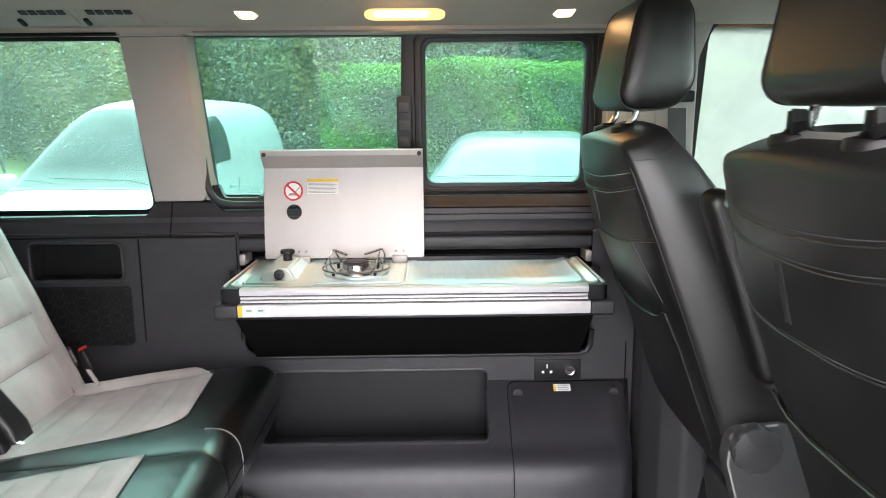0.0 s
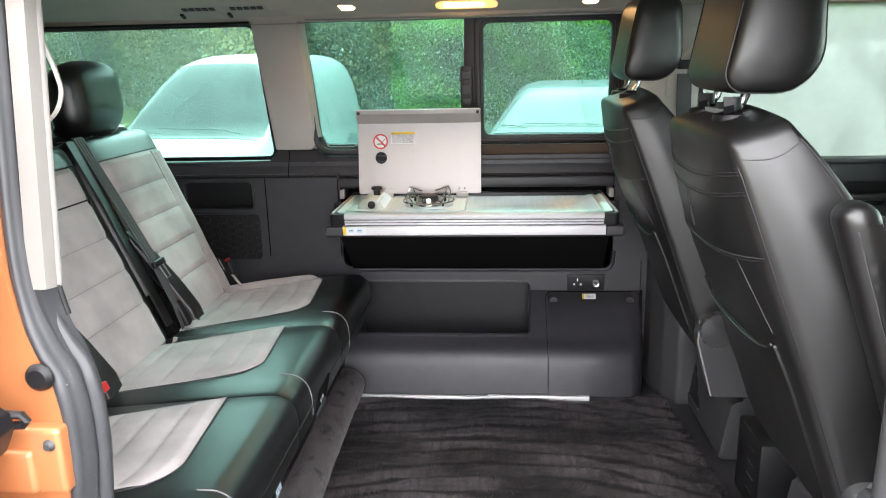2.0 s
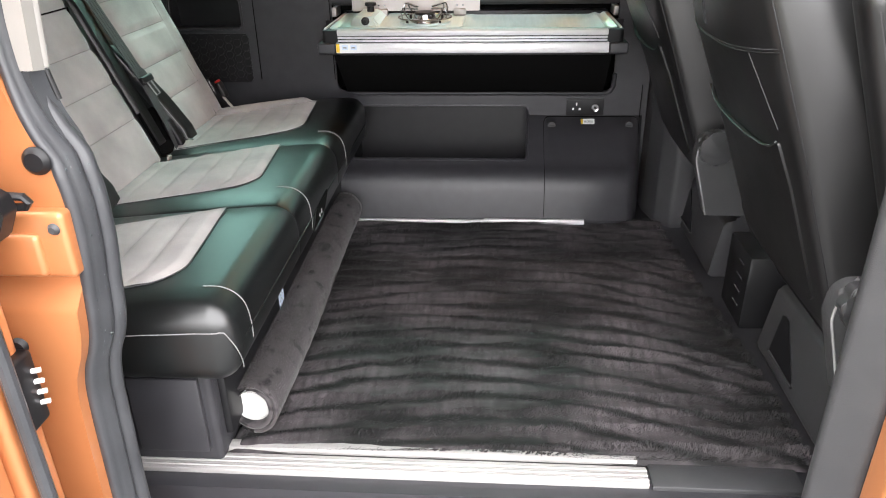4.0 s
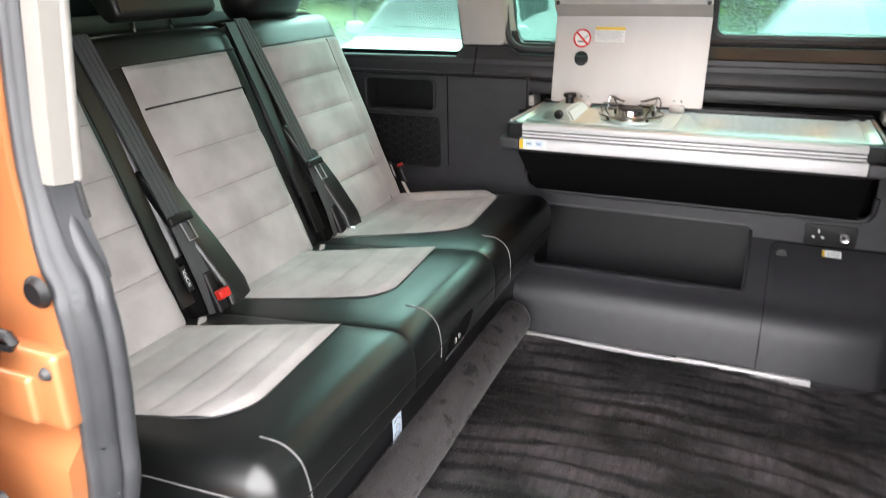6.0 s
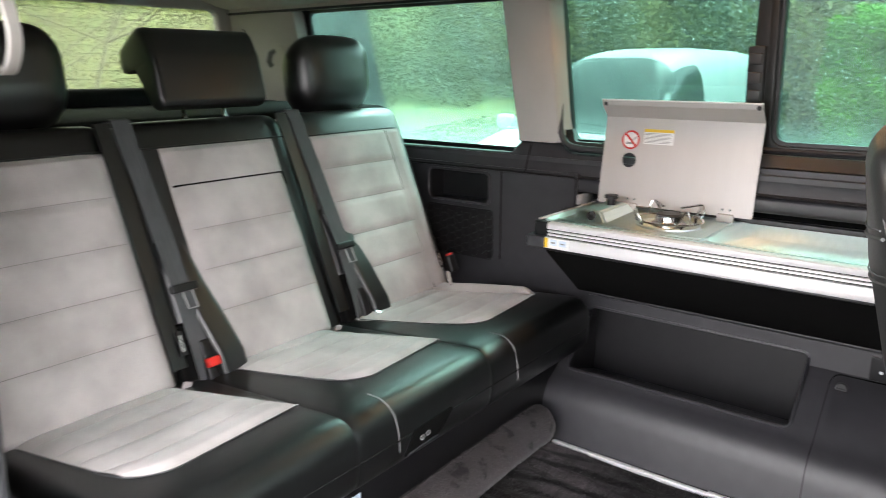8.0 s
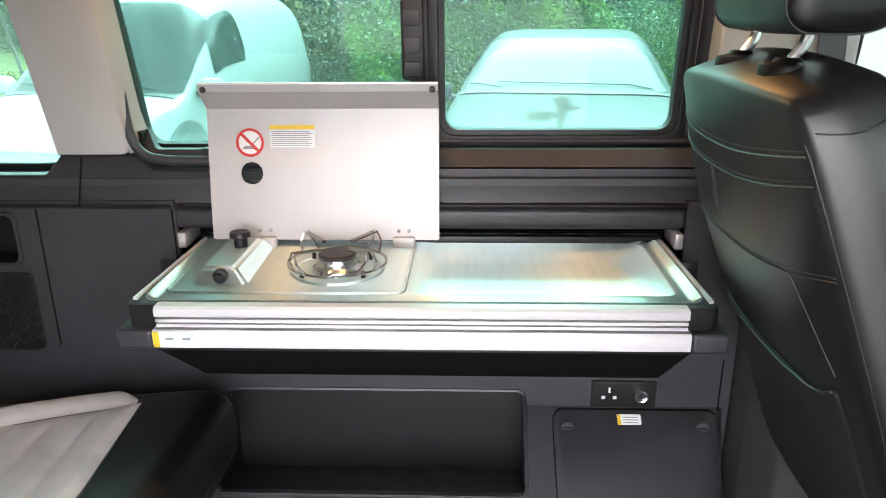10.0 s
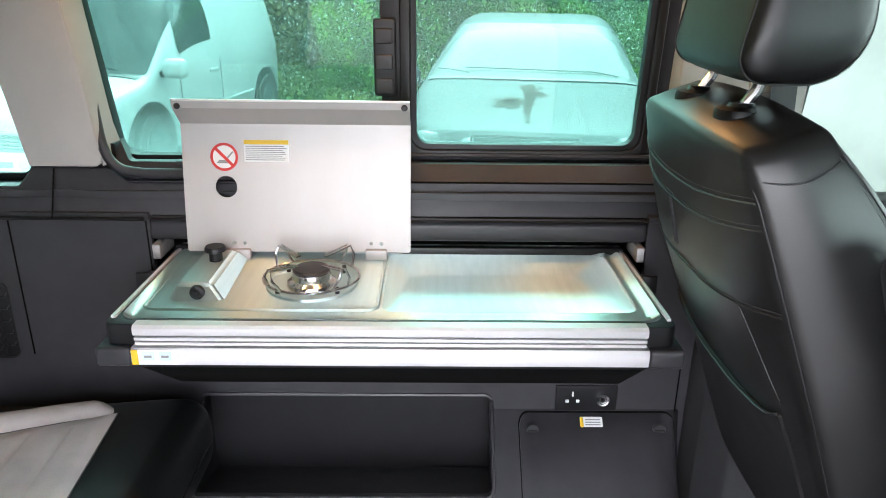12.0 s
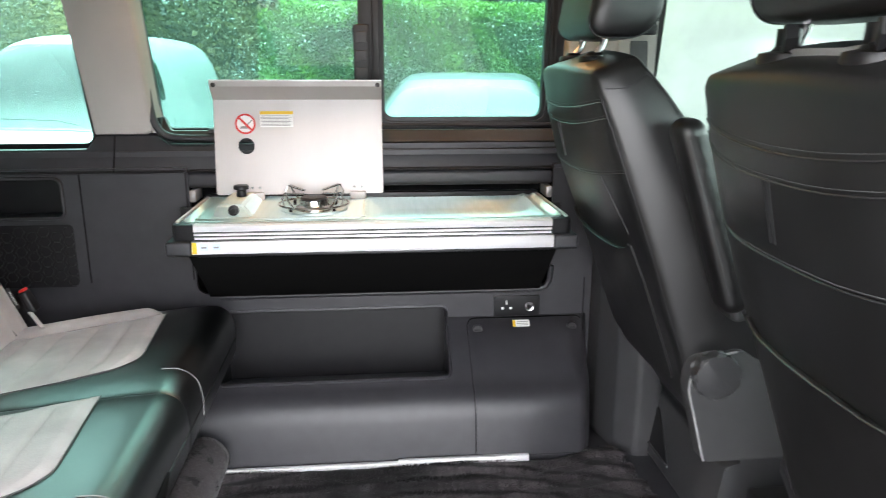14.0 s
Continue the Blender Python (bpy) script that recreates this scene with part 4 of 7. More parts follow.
# burner
burner = part("burner", lathe([(0.046, 0.657), (0.044, 0.664), (0.036, 0.669), (0.034, 0.682), (0.03, 0.684)], (-0.138, 1.880, 0), 32), CHROME, kitchen, "polished gas burner")
part("burner_cap", lathe([(0, 0.690), (0.030, 0.689), (0.034, 0.686), (0.032, 0.683), (0, 0.683)], (-0.138, 1.880, 0), 32), TRIM, burner)
part("drip_ring", lathe([(0.083, 0.6565), (0.081, 0.661), (0.076, 0.661), (0.072, 0.657)], (-0.138, 1.880, 0), 40), STEEL, burner)
rings = tube([(-0.138 + 0.086 * math.cos(a), 1.880 + 0.080 * math.sin(a), 0.672) for a in (2 * math.pi * k / 36 for k in range(36))], 0.0026, 6, True)
part("support_ring", rings, CHROME, kitchen, "chrome wire pan support")
for k in range(4):
    a = math.pi / 4 + k * math.pi / 2
    c, s = math.cos(a), math.sin(a)
    p = [(-0.138 + q * c - w * s, 1.880 + q * s + w * c, z) for q, w, z in ((0.080, -0.016, 0.672), (0.092, -0.008, 0.694), (0.090, 0, 0.708), (0.034, 0.000, 0.701), (0.034, 0.006, 0.701), (0.090, 0.008, 0.708), (0.092, 0.014, 0.692), (0.080, 0.020, 0.672))]
    part("support_arm", tube(p, 0.0024, 6), CHROME, kitchen)
    part("support_foot", tube([(-0.138 + 0.074 * c, 1.880 + 0.074 * s, 0.672), (-0.138 + 0.074 * c, 1.880 + 0.074 * s, 0.656)], 0.004, 8), BLACK, kitchen)
# gas control box
cb = bmesh.new()
low, top = [(-0.372, 1.800), (-0.276, 1.800), (-0.276, 2.000), (-0.372, 2.000)], [(-0.360, 1.815), (-0.300, 1.815), (-0.300, 1.985), (-0.360, 1.985)]
a = [cb.verts.new((x, y, 0.655)) for x, y in low]
b = [cb.verts.new((x, y, 0.684)) for x, y in top]
for i in range(4):
    cb.faces.new([a[i - 1], a[i], b[i], b[i - 1]])
cb.faces.new(b)
bmesh.ops.bevel(cb, geom=[e for e in cb.edges if len(e.link_faces) == 2], offset=0.006, segments=3, affect="EDGES")
box = part("control_box", cb, STEEL, kitchen, "pressed steel control box")
part("gas_knob", lathe([(0, 0.712), (0.017, 0.712), (0.019, 0.709), (0.019, 0.703), (0.012, 0.700), (0.012, 0.684)], (-0.322, 1.925, 0), 24), BLACK, box, "black gas knob")
part("igniter", lathe([(0, 0.013), (0.006, 0.013), (0.007, 0.008), (0.012, 0.007), (0.013, 0.0)], (-0.322, 1.808, 0.671), 20, "Y"), BLACK, box, "black igniter button")
# lid
LID = [(1.998, 0.674), (2.006, 0.746), (2.034, 0.918), (1.998, 0.953), (1.995, 0.966)]


def lid_y(z):
    return table([(z_, y_) for y_, z_ in LID], z)


lid = part("lid", sheet(rounded([(-0.398, 0.674), (0.037, 0.674), (0.037, 0.967), (-0.398, 0.967)], 0.004, 3), [[(-0.317 + 0.021 * math.cos(2 * math.pi * k / 28), 0.800 + 0.021 * math.sin(2 * math.pi * k / 28)) for k in range(28)]],
                         lambda x, z: (x, lid_y(z), z), (0, 0.003, 0), (), (0.7461, 0.9181, 0.9531)), LIDM, kitchen, "raised pale folded aluminium lid", 12)
for x in (-0.388, 0.027):
    part("lid_screw", lathe([(0, 0.003), (0.004, 0.003), (0.006, 0.001), (0.006, 0)], (x, lid_y(0.957) - 0.0005, 0.957), 14, "Y"), BLACK, lid)
part("lid_fold", block(-0.398, 0.037, 1.993, 1.999, 0.966, 0.970, 0.0015), ALU, lid)


def on_lid(x0, x1, z0, z1, out, r=0.0):
    return sheet(rect(x0, x1, z0, z1, r) if r else rect(x0, x1, z0, z1), [], lambda x, z: (x, lid_y(z) - out, z), (0, 0.0006, 0))


def disc(x, z, r0, r1, out):
    ring = lambda r: [(x + r * math.cos(2 * math.pi * k / 36), z + r * math.sin(2 * math.pi * k / 36)) for k in range(36)]
    return sheet(ring(r0), [ring(r1)] if r1 else [], lambda a, b: (a, lid_y(b) - out, b), (0, 0.0006, 0))


part("warning_disc", disc(-0.318, 0.857, 0.024, 0, 0.0012), WHITE, lid)
part("warning_ring", disc(-0.318, 0.857, 0.0265, 0.0215, 0.002), RED, lid, "red prohibition sign")
part("warning_bar", sheet([(-0.337, 0.872), (-0.333, 0.876), (-0.299, 0.842), (-0.303, 0.838)], [], lambda a, b: (a, lid_y(b) - 0.0022, b), (0, 0.0006, 0)), RED, lid)
part("pictogram", sheet([(-0.333, 0.845), (-0.303, 0.845), (-0.308, 0.851), (-0.328, 0.851)], [], lambda a, b: (a, lid_y(b) - 0.0018, b), (0, 0.0004, 0)), GREYINK, lid)
part("pictogram", sheet([(-0.316, 0.853), (-0.302, 0.868), (-0.300, 0.866), (-0.313, 0.852)], [], lambda a, b: (a, lid_y(b) - 0.0018, b), (0, 0.0004, 0)), GREYINK, lid)
part("notice", on_lid(-0.280, -0.195, 0.848, 0.889, 0.0012), WHITE, lid, "white notice with a yellow heading")
part("notice_heading", on_lid(-0.280, -0.195, 0.881, 0.889, 0.002), YELLOW, lid)
for k in range(8):
    part("notice_line", on_lid(-0.277, -0.203 + 0.004 * math.sin(k * 2.3), 0.8515 + 0.0036 * k, 0.8527 + 0.0036 * k, 0.002), GREYINK, lid)
for x in (-0.296, -0.030):
    hinge = part("hinge", block(x - 0.021, x + 0.021, 1.988, 2.004, 0.660, 0.681, 0.003), LIDM, kitchen)
    for d in (-0.010, 0.010):
        part("hinge_screw", lathe([(0, 0.003), (0.003, 0.003), (0.004, 0)], (x + d, 1.999, 0.692), 10, "Y"), CHROME, hinge)
part("back_bar", block(-0.44, 0.47, 2.042, 2.062, 0.640, 0.668, 0.003), BLACK, kitchen)
for x, s in ((-0.462, 1), (0.492, -1)):
    part("slide", block(x - 0.008, x + 0.008, 2.0, 2.08, 0.655, 0.686, 0.003), SILL, kitchen, "pale metal drawer slide")
    part("slide_catch", prism(rounded([(1.925, 0.622), (2.0, 0.622), (2.0, 0.632), (1.94, 0.632), (1.936, 0.655), (1.928, 0.655)], 0.002, 2), "X", x - 0.016, x + 0.016, 0.002), BLACK, kitchen)
bm = bmesh.new()
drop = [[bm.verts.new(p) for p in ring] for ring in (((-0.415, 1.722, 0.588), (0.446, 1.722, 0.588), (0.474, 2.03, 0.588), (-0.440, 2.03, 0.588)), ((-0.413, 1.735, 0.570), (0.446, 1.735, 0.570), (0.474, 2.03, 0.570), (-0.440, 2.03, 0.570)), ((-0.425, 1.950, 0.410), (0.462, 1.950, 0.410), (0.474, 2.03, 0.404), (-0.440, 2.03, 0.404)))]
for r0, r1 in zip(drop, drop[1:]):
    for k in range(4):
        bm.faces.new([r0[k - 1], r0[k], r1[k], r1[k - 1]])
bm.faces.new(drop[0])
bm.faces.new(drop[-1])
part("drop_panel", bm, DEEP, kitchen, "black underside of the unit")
for x0, x1 in ((-0.456, -0.399), (0.432, 0.490)):
    part("tray_end", softbox((x0, x1, 1.691, 1.79, 0.589, 0.623), 0.007, (3, 3, 3)), TRIM, kitchen, "charcoal plastic end of the tray")
flap = thing("cover_flap", "charcoal hinged flap over the kitchen recess", "flap", (0, 2.03, 0.70))
part("flap_panel", softbox((-0.480, 0.507, 2.012, 2.050, 0.690, 0.733), 0.013, (4, 2, 2)), TRIM, flap)
part("hinge_strip", tube([(-0.47, 2.022, 0.7355), (0.50, 2.022, 0.7355)], 0.004, 8), BLACK, flap)

# ---- rear bench ----
SEAM = material("grey_seam", (0.24, 0.222, 0.22), 0.95)
bench = thing("rear_bench", "three-seat bench in grey suede and black leather", "bench seat", (-0.7, 1.18, 0))
UP, OUT = Vector((-0.383, 0, 0.924)), Vector((0.924, 0, 0.383))
FOOT = Vector((-0.855, 0, 0.335))


def back(y, v, w):
    """A place on the bench's backrest: across, up along it, out from its face."""
    return FOOT + Vector((0, y, 0)) + UP * v + OUT * w


def seat_z(x):
    return 0.408 + 0.10 * min(x + 0.43, 0.0) - 0.9 * max(x + 0.43, 0) ** 2


part("base", softbox((-1.05, -0.455, 0.565, 1.90, -0.015, 0.245), 0.012, (2, 3, 3)), TRIM, bench, "charcoal plastic bench base")
part("base_front", block(-0.462, -0.440, 0.60, 1.90, 0.03, 0.235, 0.006), BLACK, bench)
part("base_cover", block(-0.62, -0.475, 0.553, 0.568, 0.02, 0.20, 0.005), TRIM, bench)
part("base_label", block(-0.4395, -0.4385, 0.985, 1.025, 0.10, 0.185), BLUE, bench, "pale blue label on the bench front")
for k, (y0, y1, z) in enumerate(((0.990, 1.012, 0.118), (0.996, 1.018, 0.133), (0.992, 1.020, 0.150))):
    part("label_drawing", tube([(-0.4383, y0, z), (-0.4383, (y0 + y1) / 2, z + 0.007), (-0.4383, y1, z - 0.004)], 0.0009, 4), GREYINK, bench)
SEATS = ((0.475, 0.940, 0.578, 0.930), (0.940, 1.390, 1.064, 1.390), (1.390, 1.925, 1.512, 1.856))
SWEEP = (-0.055, -0.070, -0.090)
for i, (y0, y1, g0, g1) in enumerate(SEATS):
    mid = (y0 + y1) / 2

    def cushion(x, y, z, y0=y0, y1=y1):
        top = max(0.0, (z - 0.25) / 0.155)
        edge = min(1.0, min(y - y0, y1 - y) / 0.06)
        bulge = 0.012 * math.sin(math.pi * min(max((z - 0.245) / 0.16, 0), 1)) * (1 if x > -0.5 else 0)
        return (x + bulge, y, z + (0.10 * min(x + 0.43, 0.0) + 0.004 * edge) * top)
    seat = part("seat_cushion", softbox((-0.93, -0.365, y0 - (0.028 if i else -0.002), y1 + (0.028 if i < 2 else -0.002), 0.242, 0.404), 0.042, (10, 8, 4), cushion), LEATHER, bench, "black leather seat cushion")

    # the suede field, quilted in ribs across the seat
    bm, rows = bmesh.new(), []
    far = g1 + (0.0 if i < 2 else -0.01)
    nx, ny = 60, 14
    for a in range(nx + 1):
        x = -0.485 - a / nx * 0.40
        k = min(1.0, a / 3, (nx - a) / 3)
        row = []
        for b in range(ny + 1):
            f = b / ny
            front = g0 + (far - g0) * f
            shrink = (-0.028 * f - 0.050 * max(0.0, 1 - f / 0.22) ** 2) * (1 - a / nx) ** 2
            y = front + SWEEP[i] * (a / nx) * (1 - f) - (0.07, 0.07, 0.06)[i] * (a / nx) * f
            e = min(1.0, b / 1.5, (ny - b) / 1.5)
            rib = abs(math.sin(math.pi * (a / nx) * 5.0)) ** 0.45
            z = seat_z(x) + 0.0035 + (0.007 * rib + 0.001) * k * e - (1 - k * e) * 0.004 + 0.002 * noise.noise((x * 18, y * 9, i))
            row.append(bm.verts.new((x + shrink, y, z)))
        rows.append(row)
    for r0, r1 in zip(rows, rows[1:]):
        for b in range(ny):
            bm.faces.new([r0[b], r0[b + 1], r1[b + 1], r1[b]])
    part("seat_field", bm, SUEDE, seat, "pale grey ribbed suede", 80)
    if i == 2:
        # padded suede bolster along the wall side
        bm, rows = bmesh.new(), []
        for k in range(31):
            f = k / 30
            x = -0.518 - 0.37 * f
            inner = 1.846 - 0.085 * f + 0.010 * math.sin(math.pi * f)
            outer = inner + 0.012 + 0.048 * min(1.0, f / 0.16) ** 0.6 + 0.040 * f
            row = []
            for b in range(11):
                q = b / 10
                y = inner + (outer - inner) * q
                z = seat_z(x) - 0.004 + 0.022 * min(1.0, f / 0.12) ** 0.7 * math.sin(math.pi * q) ** 0.55 - 0.004 * q + 0.0012 * noise.noise((x * 30, y * 30, 4))
                row.append(bm.verts.new((x, y, z)))
            rows.append(row)
        for r0, r1 in zip(rows, rows[1:]):
            for b in range(10):
                bm.faces.new([r0[b], r0[b + 1], r1[b + 1], r1[b]])
        part("bolster", bm, SUEDE, seat, "plain pale grey suede bolster", 80)
    # piping: round the field and over the front edge
    part("field_seam", tube([(x, g0 + (far - g0) * f, seat_z(x) + 0.002) for x, f in ((-0.484 - 0.028 * q - 0.050 * max(0.0, 1 - q / 0.22) ** 2, q) for q in (1 - k / 24 for k in range(25)))] + [(-0.534 - 0.30 * k / 6, g0 - 0.002 + SWEEP[i] * (0.12 + 0.755 * k / 6), seat_z(-0.534 - 0.30 * k / 6) + 0.003) for k in range(1, 7)], 0.0013, 5), THREAD, seat)
    arc = [cushion(-0.427 + 0.020 * k / 5, g0 - 0.022, 0.4045) for k in range(5)]
    arc += [cushion(-0.407 + 0.0425 * math.sin(q), g0 - 0.022 + 0.004 * q, 0.362 + 0.0425 * math.cos(q)) for q in (math.pi / 2 * k / 10 for k in range(11))]
    arc += [cushion(-0.3645, g0 - 0.015 + 0.008 * k / 4, 0.362 - 0.07 * k / 4) for k in range(1, 5)]
    part("front_seam", tube(arc, 0.0012, 6), STITCH, seat, "pale stitched seam")
    if i == 0:
        run = [cushion(-0.80 + 0.393 * k / 14, y0 + 0.0015, 0.358) for k in range(14)]
        run += [cushion(-0.407 + 0.0425 * math.sin(q), y0 + 0.044 - 0.0425 * math.cos(q), 0.358 - 0.10 * max(0, q - 0.6)) for q in (math.pi / 2 * k / 10 for k in range(11))]
        part("end_seam", tube(run, 0.0012, 6), STITCH, seat, "pale stitched seam")

# the seam over the lower edge of the cushions and the release handle laid on it
def front_x(z, out=0.0):
    return -0.365 + 0.012 * math.sin(math.pi * min(max((z - 0.245) / 0.16, 0), 1)) - 0.042 + math.sqrt(0.042 ** 2 - max(0.0, 0.284 - z) ** 2) + out


for y0, y1 in ((0.535, 0.935), (0.945, 1.385), (1.395, 1.87)):
    part("apron_seam", tube([(front_x(0.322, 0.0004), y0 + (y1 - y0) * k / 6, 0.322) for k in range(7)], 0.0014, 5), PIPING, bench)
grip = [(1.070, 0.272), (1.180, 0.278), (1.196, 0.290), (1.232, 0.326), (1.226, 0.331), (1.098, 0.326)]
# proud black plate: the shade of the sunken handle put into colour
pull = part("release_handle", sheet(rounded(grip, 0.006, 4), [], lambda y, z: (front_x(z, 0.002), y, z), (-0.006, 0, 0), (1.10, 1.14, 1.18, 1.22), (0.285, 0.30, 0.315)), DEEP, bench, "release handle with a black plate for its shaded recess")
part("handle_lip", tube([(front_x(z, 0.003), y, z) for y, z in ((1.085, 0.2745), (1.13, 0.277), (1.178, 0.280))], 0.0034, 6), TRIM, pull)
for y, z in ((1.125, 0.300), (1.143, 0.303)):
    part("handle_mark", tube([(front_x(z, 0.004), y + 0.0055 * math.cos(q), z + 0.0055 * math.sin(q)) for q in (math.pi / 4 * k for k in range(8))], 0.0009, 4, True), GREYINK, pull)

BACKS = ((0.44, 0.915, 0.495, 0.872), (0.915, 1.42, 1.004, 1.345), (1.42, 1.915, 1.476, 1.868))
for i, (y0, y1, g0, g1) in enumerate(BACKS):
    h = 0.655

    def bend(y, v, w, y0=y0, y1=y1):
        e = min(1.0, min(y - y0, y1 - y) / 0.10)
        return back(y, v, w + 0.012 * e - 0.10 * max(0, v - 0.52) ** 2 * 3)
    bm = softbox((y0 + 0.003, y1 - 0.003, 0.0, h, -0.13, 0.0), 0.045, (8, 12, 3), bend)
    rest = part("backrest", bm, LEATHER, bench, "black leather backrest")
    # suede panel with crosswise ribs
    seams = ((0.0, 0.152, 0.257, 0.362, 0.470, 0.574), (0.0, 0.160, 0.264, 0.363, 0.472, 0.572), (0.0, 0.154, 0.260, 0.364, 0.464, 0.567))[i]
    bm, rows = bmesh.new(), []
    nv, ny = 150, 20
    depth = (0.75, 0.85, 1.0)[i]

    def field(y, v, rib, side, y0=y0, y1=y1, i=i, depth=depth):
        e = min(1.0, min(y - y0, y1 - y) / 0.10)
        return 0.012 * e + 0.006 + 0.012 * (1 - (1 - rib) * (0.35 + 0.45 * depth)) * side - (1 - side) * 0.004 + 0.004 * noise.noise((y * 7, v * 8, i * 7)) - 0.30 * max(0, v - 0.52) ** 2

    for a in range(nv + 1):
        v = 0.02 + (seams[-1] - 0.02) * a / nv
        rib = 1.0
        for s in seams[1:-1]:
            rib = min(rib, (abs(v - s) / 0.020) ** 0.5)
        row, across = [], rib
        for b in range(ny + 1):
            y = g0 + (g1 - g0) * b / ny
            side = min(1.0, b / 1.2, (ny - b) / 1.2, a / 4, (nv - a) / 4)
            rib = across if i < 2 else min(across if y < 1.79 else 1.0, max(0.3, (abs(y - 1.79) / 0.02) ** 0.5))
            row.append(bm.verts.new(back(y, v, field(y, v, rib, side))))
        rows.append(row)
    for r0, r1 in zip(rows, rows[1:]):
        for b in range(ny):
            bm.faces.new([r0[b], r0[b + 1], r1[b + 1], r1[b]])
    part("back_field", bm, SUEDE, rest, "pale grey ribbed suede", 80)
    for s in seams[1:-1]:
        part("rib_seam", tube([back(y, s, field(y, s, 0.0, 1.0) + 0.0036) for y in (g0 + 0.02 + ((g1 if i < 2 else 1.79) - g0 - 0.035) * k / 20 for k in range(21))], 0.0008 if i < 2 else 0.0010, 4), SEAM, rest)
        if i == 1 and s > 0.44:
            part("fold", tube([back(y, s + 0.002, field(y, s, 0.0, 1.0) + 0.0030) for y in (g0 + 0.004 + (g1 - g0 - 0.012) * k / 20 for k in range(21))] + [back(g1 - 0.002, s - 0.012, 0.014), back(g1 + 0.001, s - 0.03, 0.010)], 0.0024, 6), DEEP, rest)
    part("top_seam", tube([back(y0 + 0.03 + (y1 - y0 - (0.06 if i < 2 else 0.10)) * k / 8, seams[-1] + 0.003, 0.011) for k in range(9)], 0.0024, 5), PIPING, rest)
    if i == 2:
        part("side_seam", tube([back(1.790, 0.03 + 0.53 * k / 8, 0.021) for k in range(9)], 0.0024, 5), PIPING, rest)
    # headrest on two posts
    c = (0.705, 1.208, 1.680)[i]
    base_v = 0.665

    def head(y, v, w, c=c, i=i):
        if i == 1:
            return back(c + (y - c) * (1 - 0.06 * (v - 0.67) / 0.2), v, w + 0.06 * math.sin((v - 0.67) / 0.21 * 1.5))
        t = (v - 0.77) / 0.10
        return back(c + (y - c) * (1 - 0.07 * t * t), v + 0.010 * (1 - ((y - c) / 0.16) ** 2) * t, w + 0.03 * t + 0.010 * (1 - ((y - c) / 0.16) ** 2))
    wide = 0.315 if i == 1 else 0.318
    if i == 1:
        fold = rounded([(-0.020, 0.672), (0.022, 0.676), (0.040, 0.800), (0.030, 0.885), (-0.110, 0.868), (-0.112, 0.806), (-0.052, 0.800)], [0.014, 0.018, 0.05, 0.035, 0.03, 0.014, 0.02], 6)
        bm, rings = bmesh.new(), []
        for q, k in ((-1.0, 0.80), (-0.985, 0.92), (-0.95, 0.985), (-0.9, 1.0), (0, 1.0), (0.9, 1.0), (0.95, 0.985), (0.985, 0.92), (1.0, 0.80)):
            rings.append([bm.verts.new(back(c + q * 0.162, 0.785 + (v - 0.785) * k, -0.02 + (w + 0.02) * k)) for w, v in fold])
        for r0, r1 in zip(rings, rings[1:]):
            for n in range(len(r0)):
                bm.faces.new([r0[n - 1], r0[n], r1[n], r1[n - 1]])
        bm.faces.new(rings[0])
        bm.faces.new(rings[-1])
        rest2 = part("headrest", bm, LEATHER, bench, "black leather folding headrest", 50)
        for q in (-1, 1):
            part("headrest_seam", tube([back(c + q * 0.150, v, w) for w, v in ((0.024, 0.68), (0.034, 0.74), (0.0415, 0.80), (0.038, 0.85), (0.02, 0.882))], 0.0012, 5), PIPING, rest2)
    else:
        rest2 = part("headrest", softbox((c - wide / 2, c + wide / 2, 0.668, 0.872, -0.112, 0.022), 0.066, (6, 6, 3), head), LEATHER, bench, "black leather headrest")
    for d in (-0.06, 0.06):
        part("headrest_post", tube([back(c + d, 0.62, -0.055), back(c + d, 0.70, -0.05)], 0.006), CHROME, rest2)
        part("post_collar", tube([back(c + d, 0.650, -0.055), back(c + d, 0.661, -0.055)], 0.014, 12), BLACK, rest2)

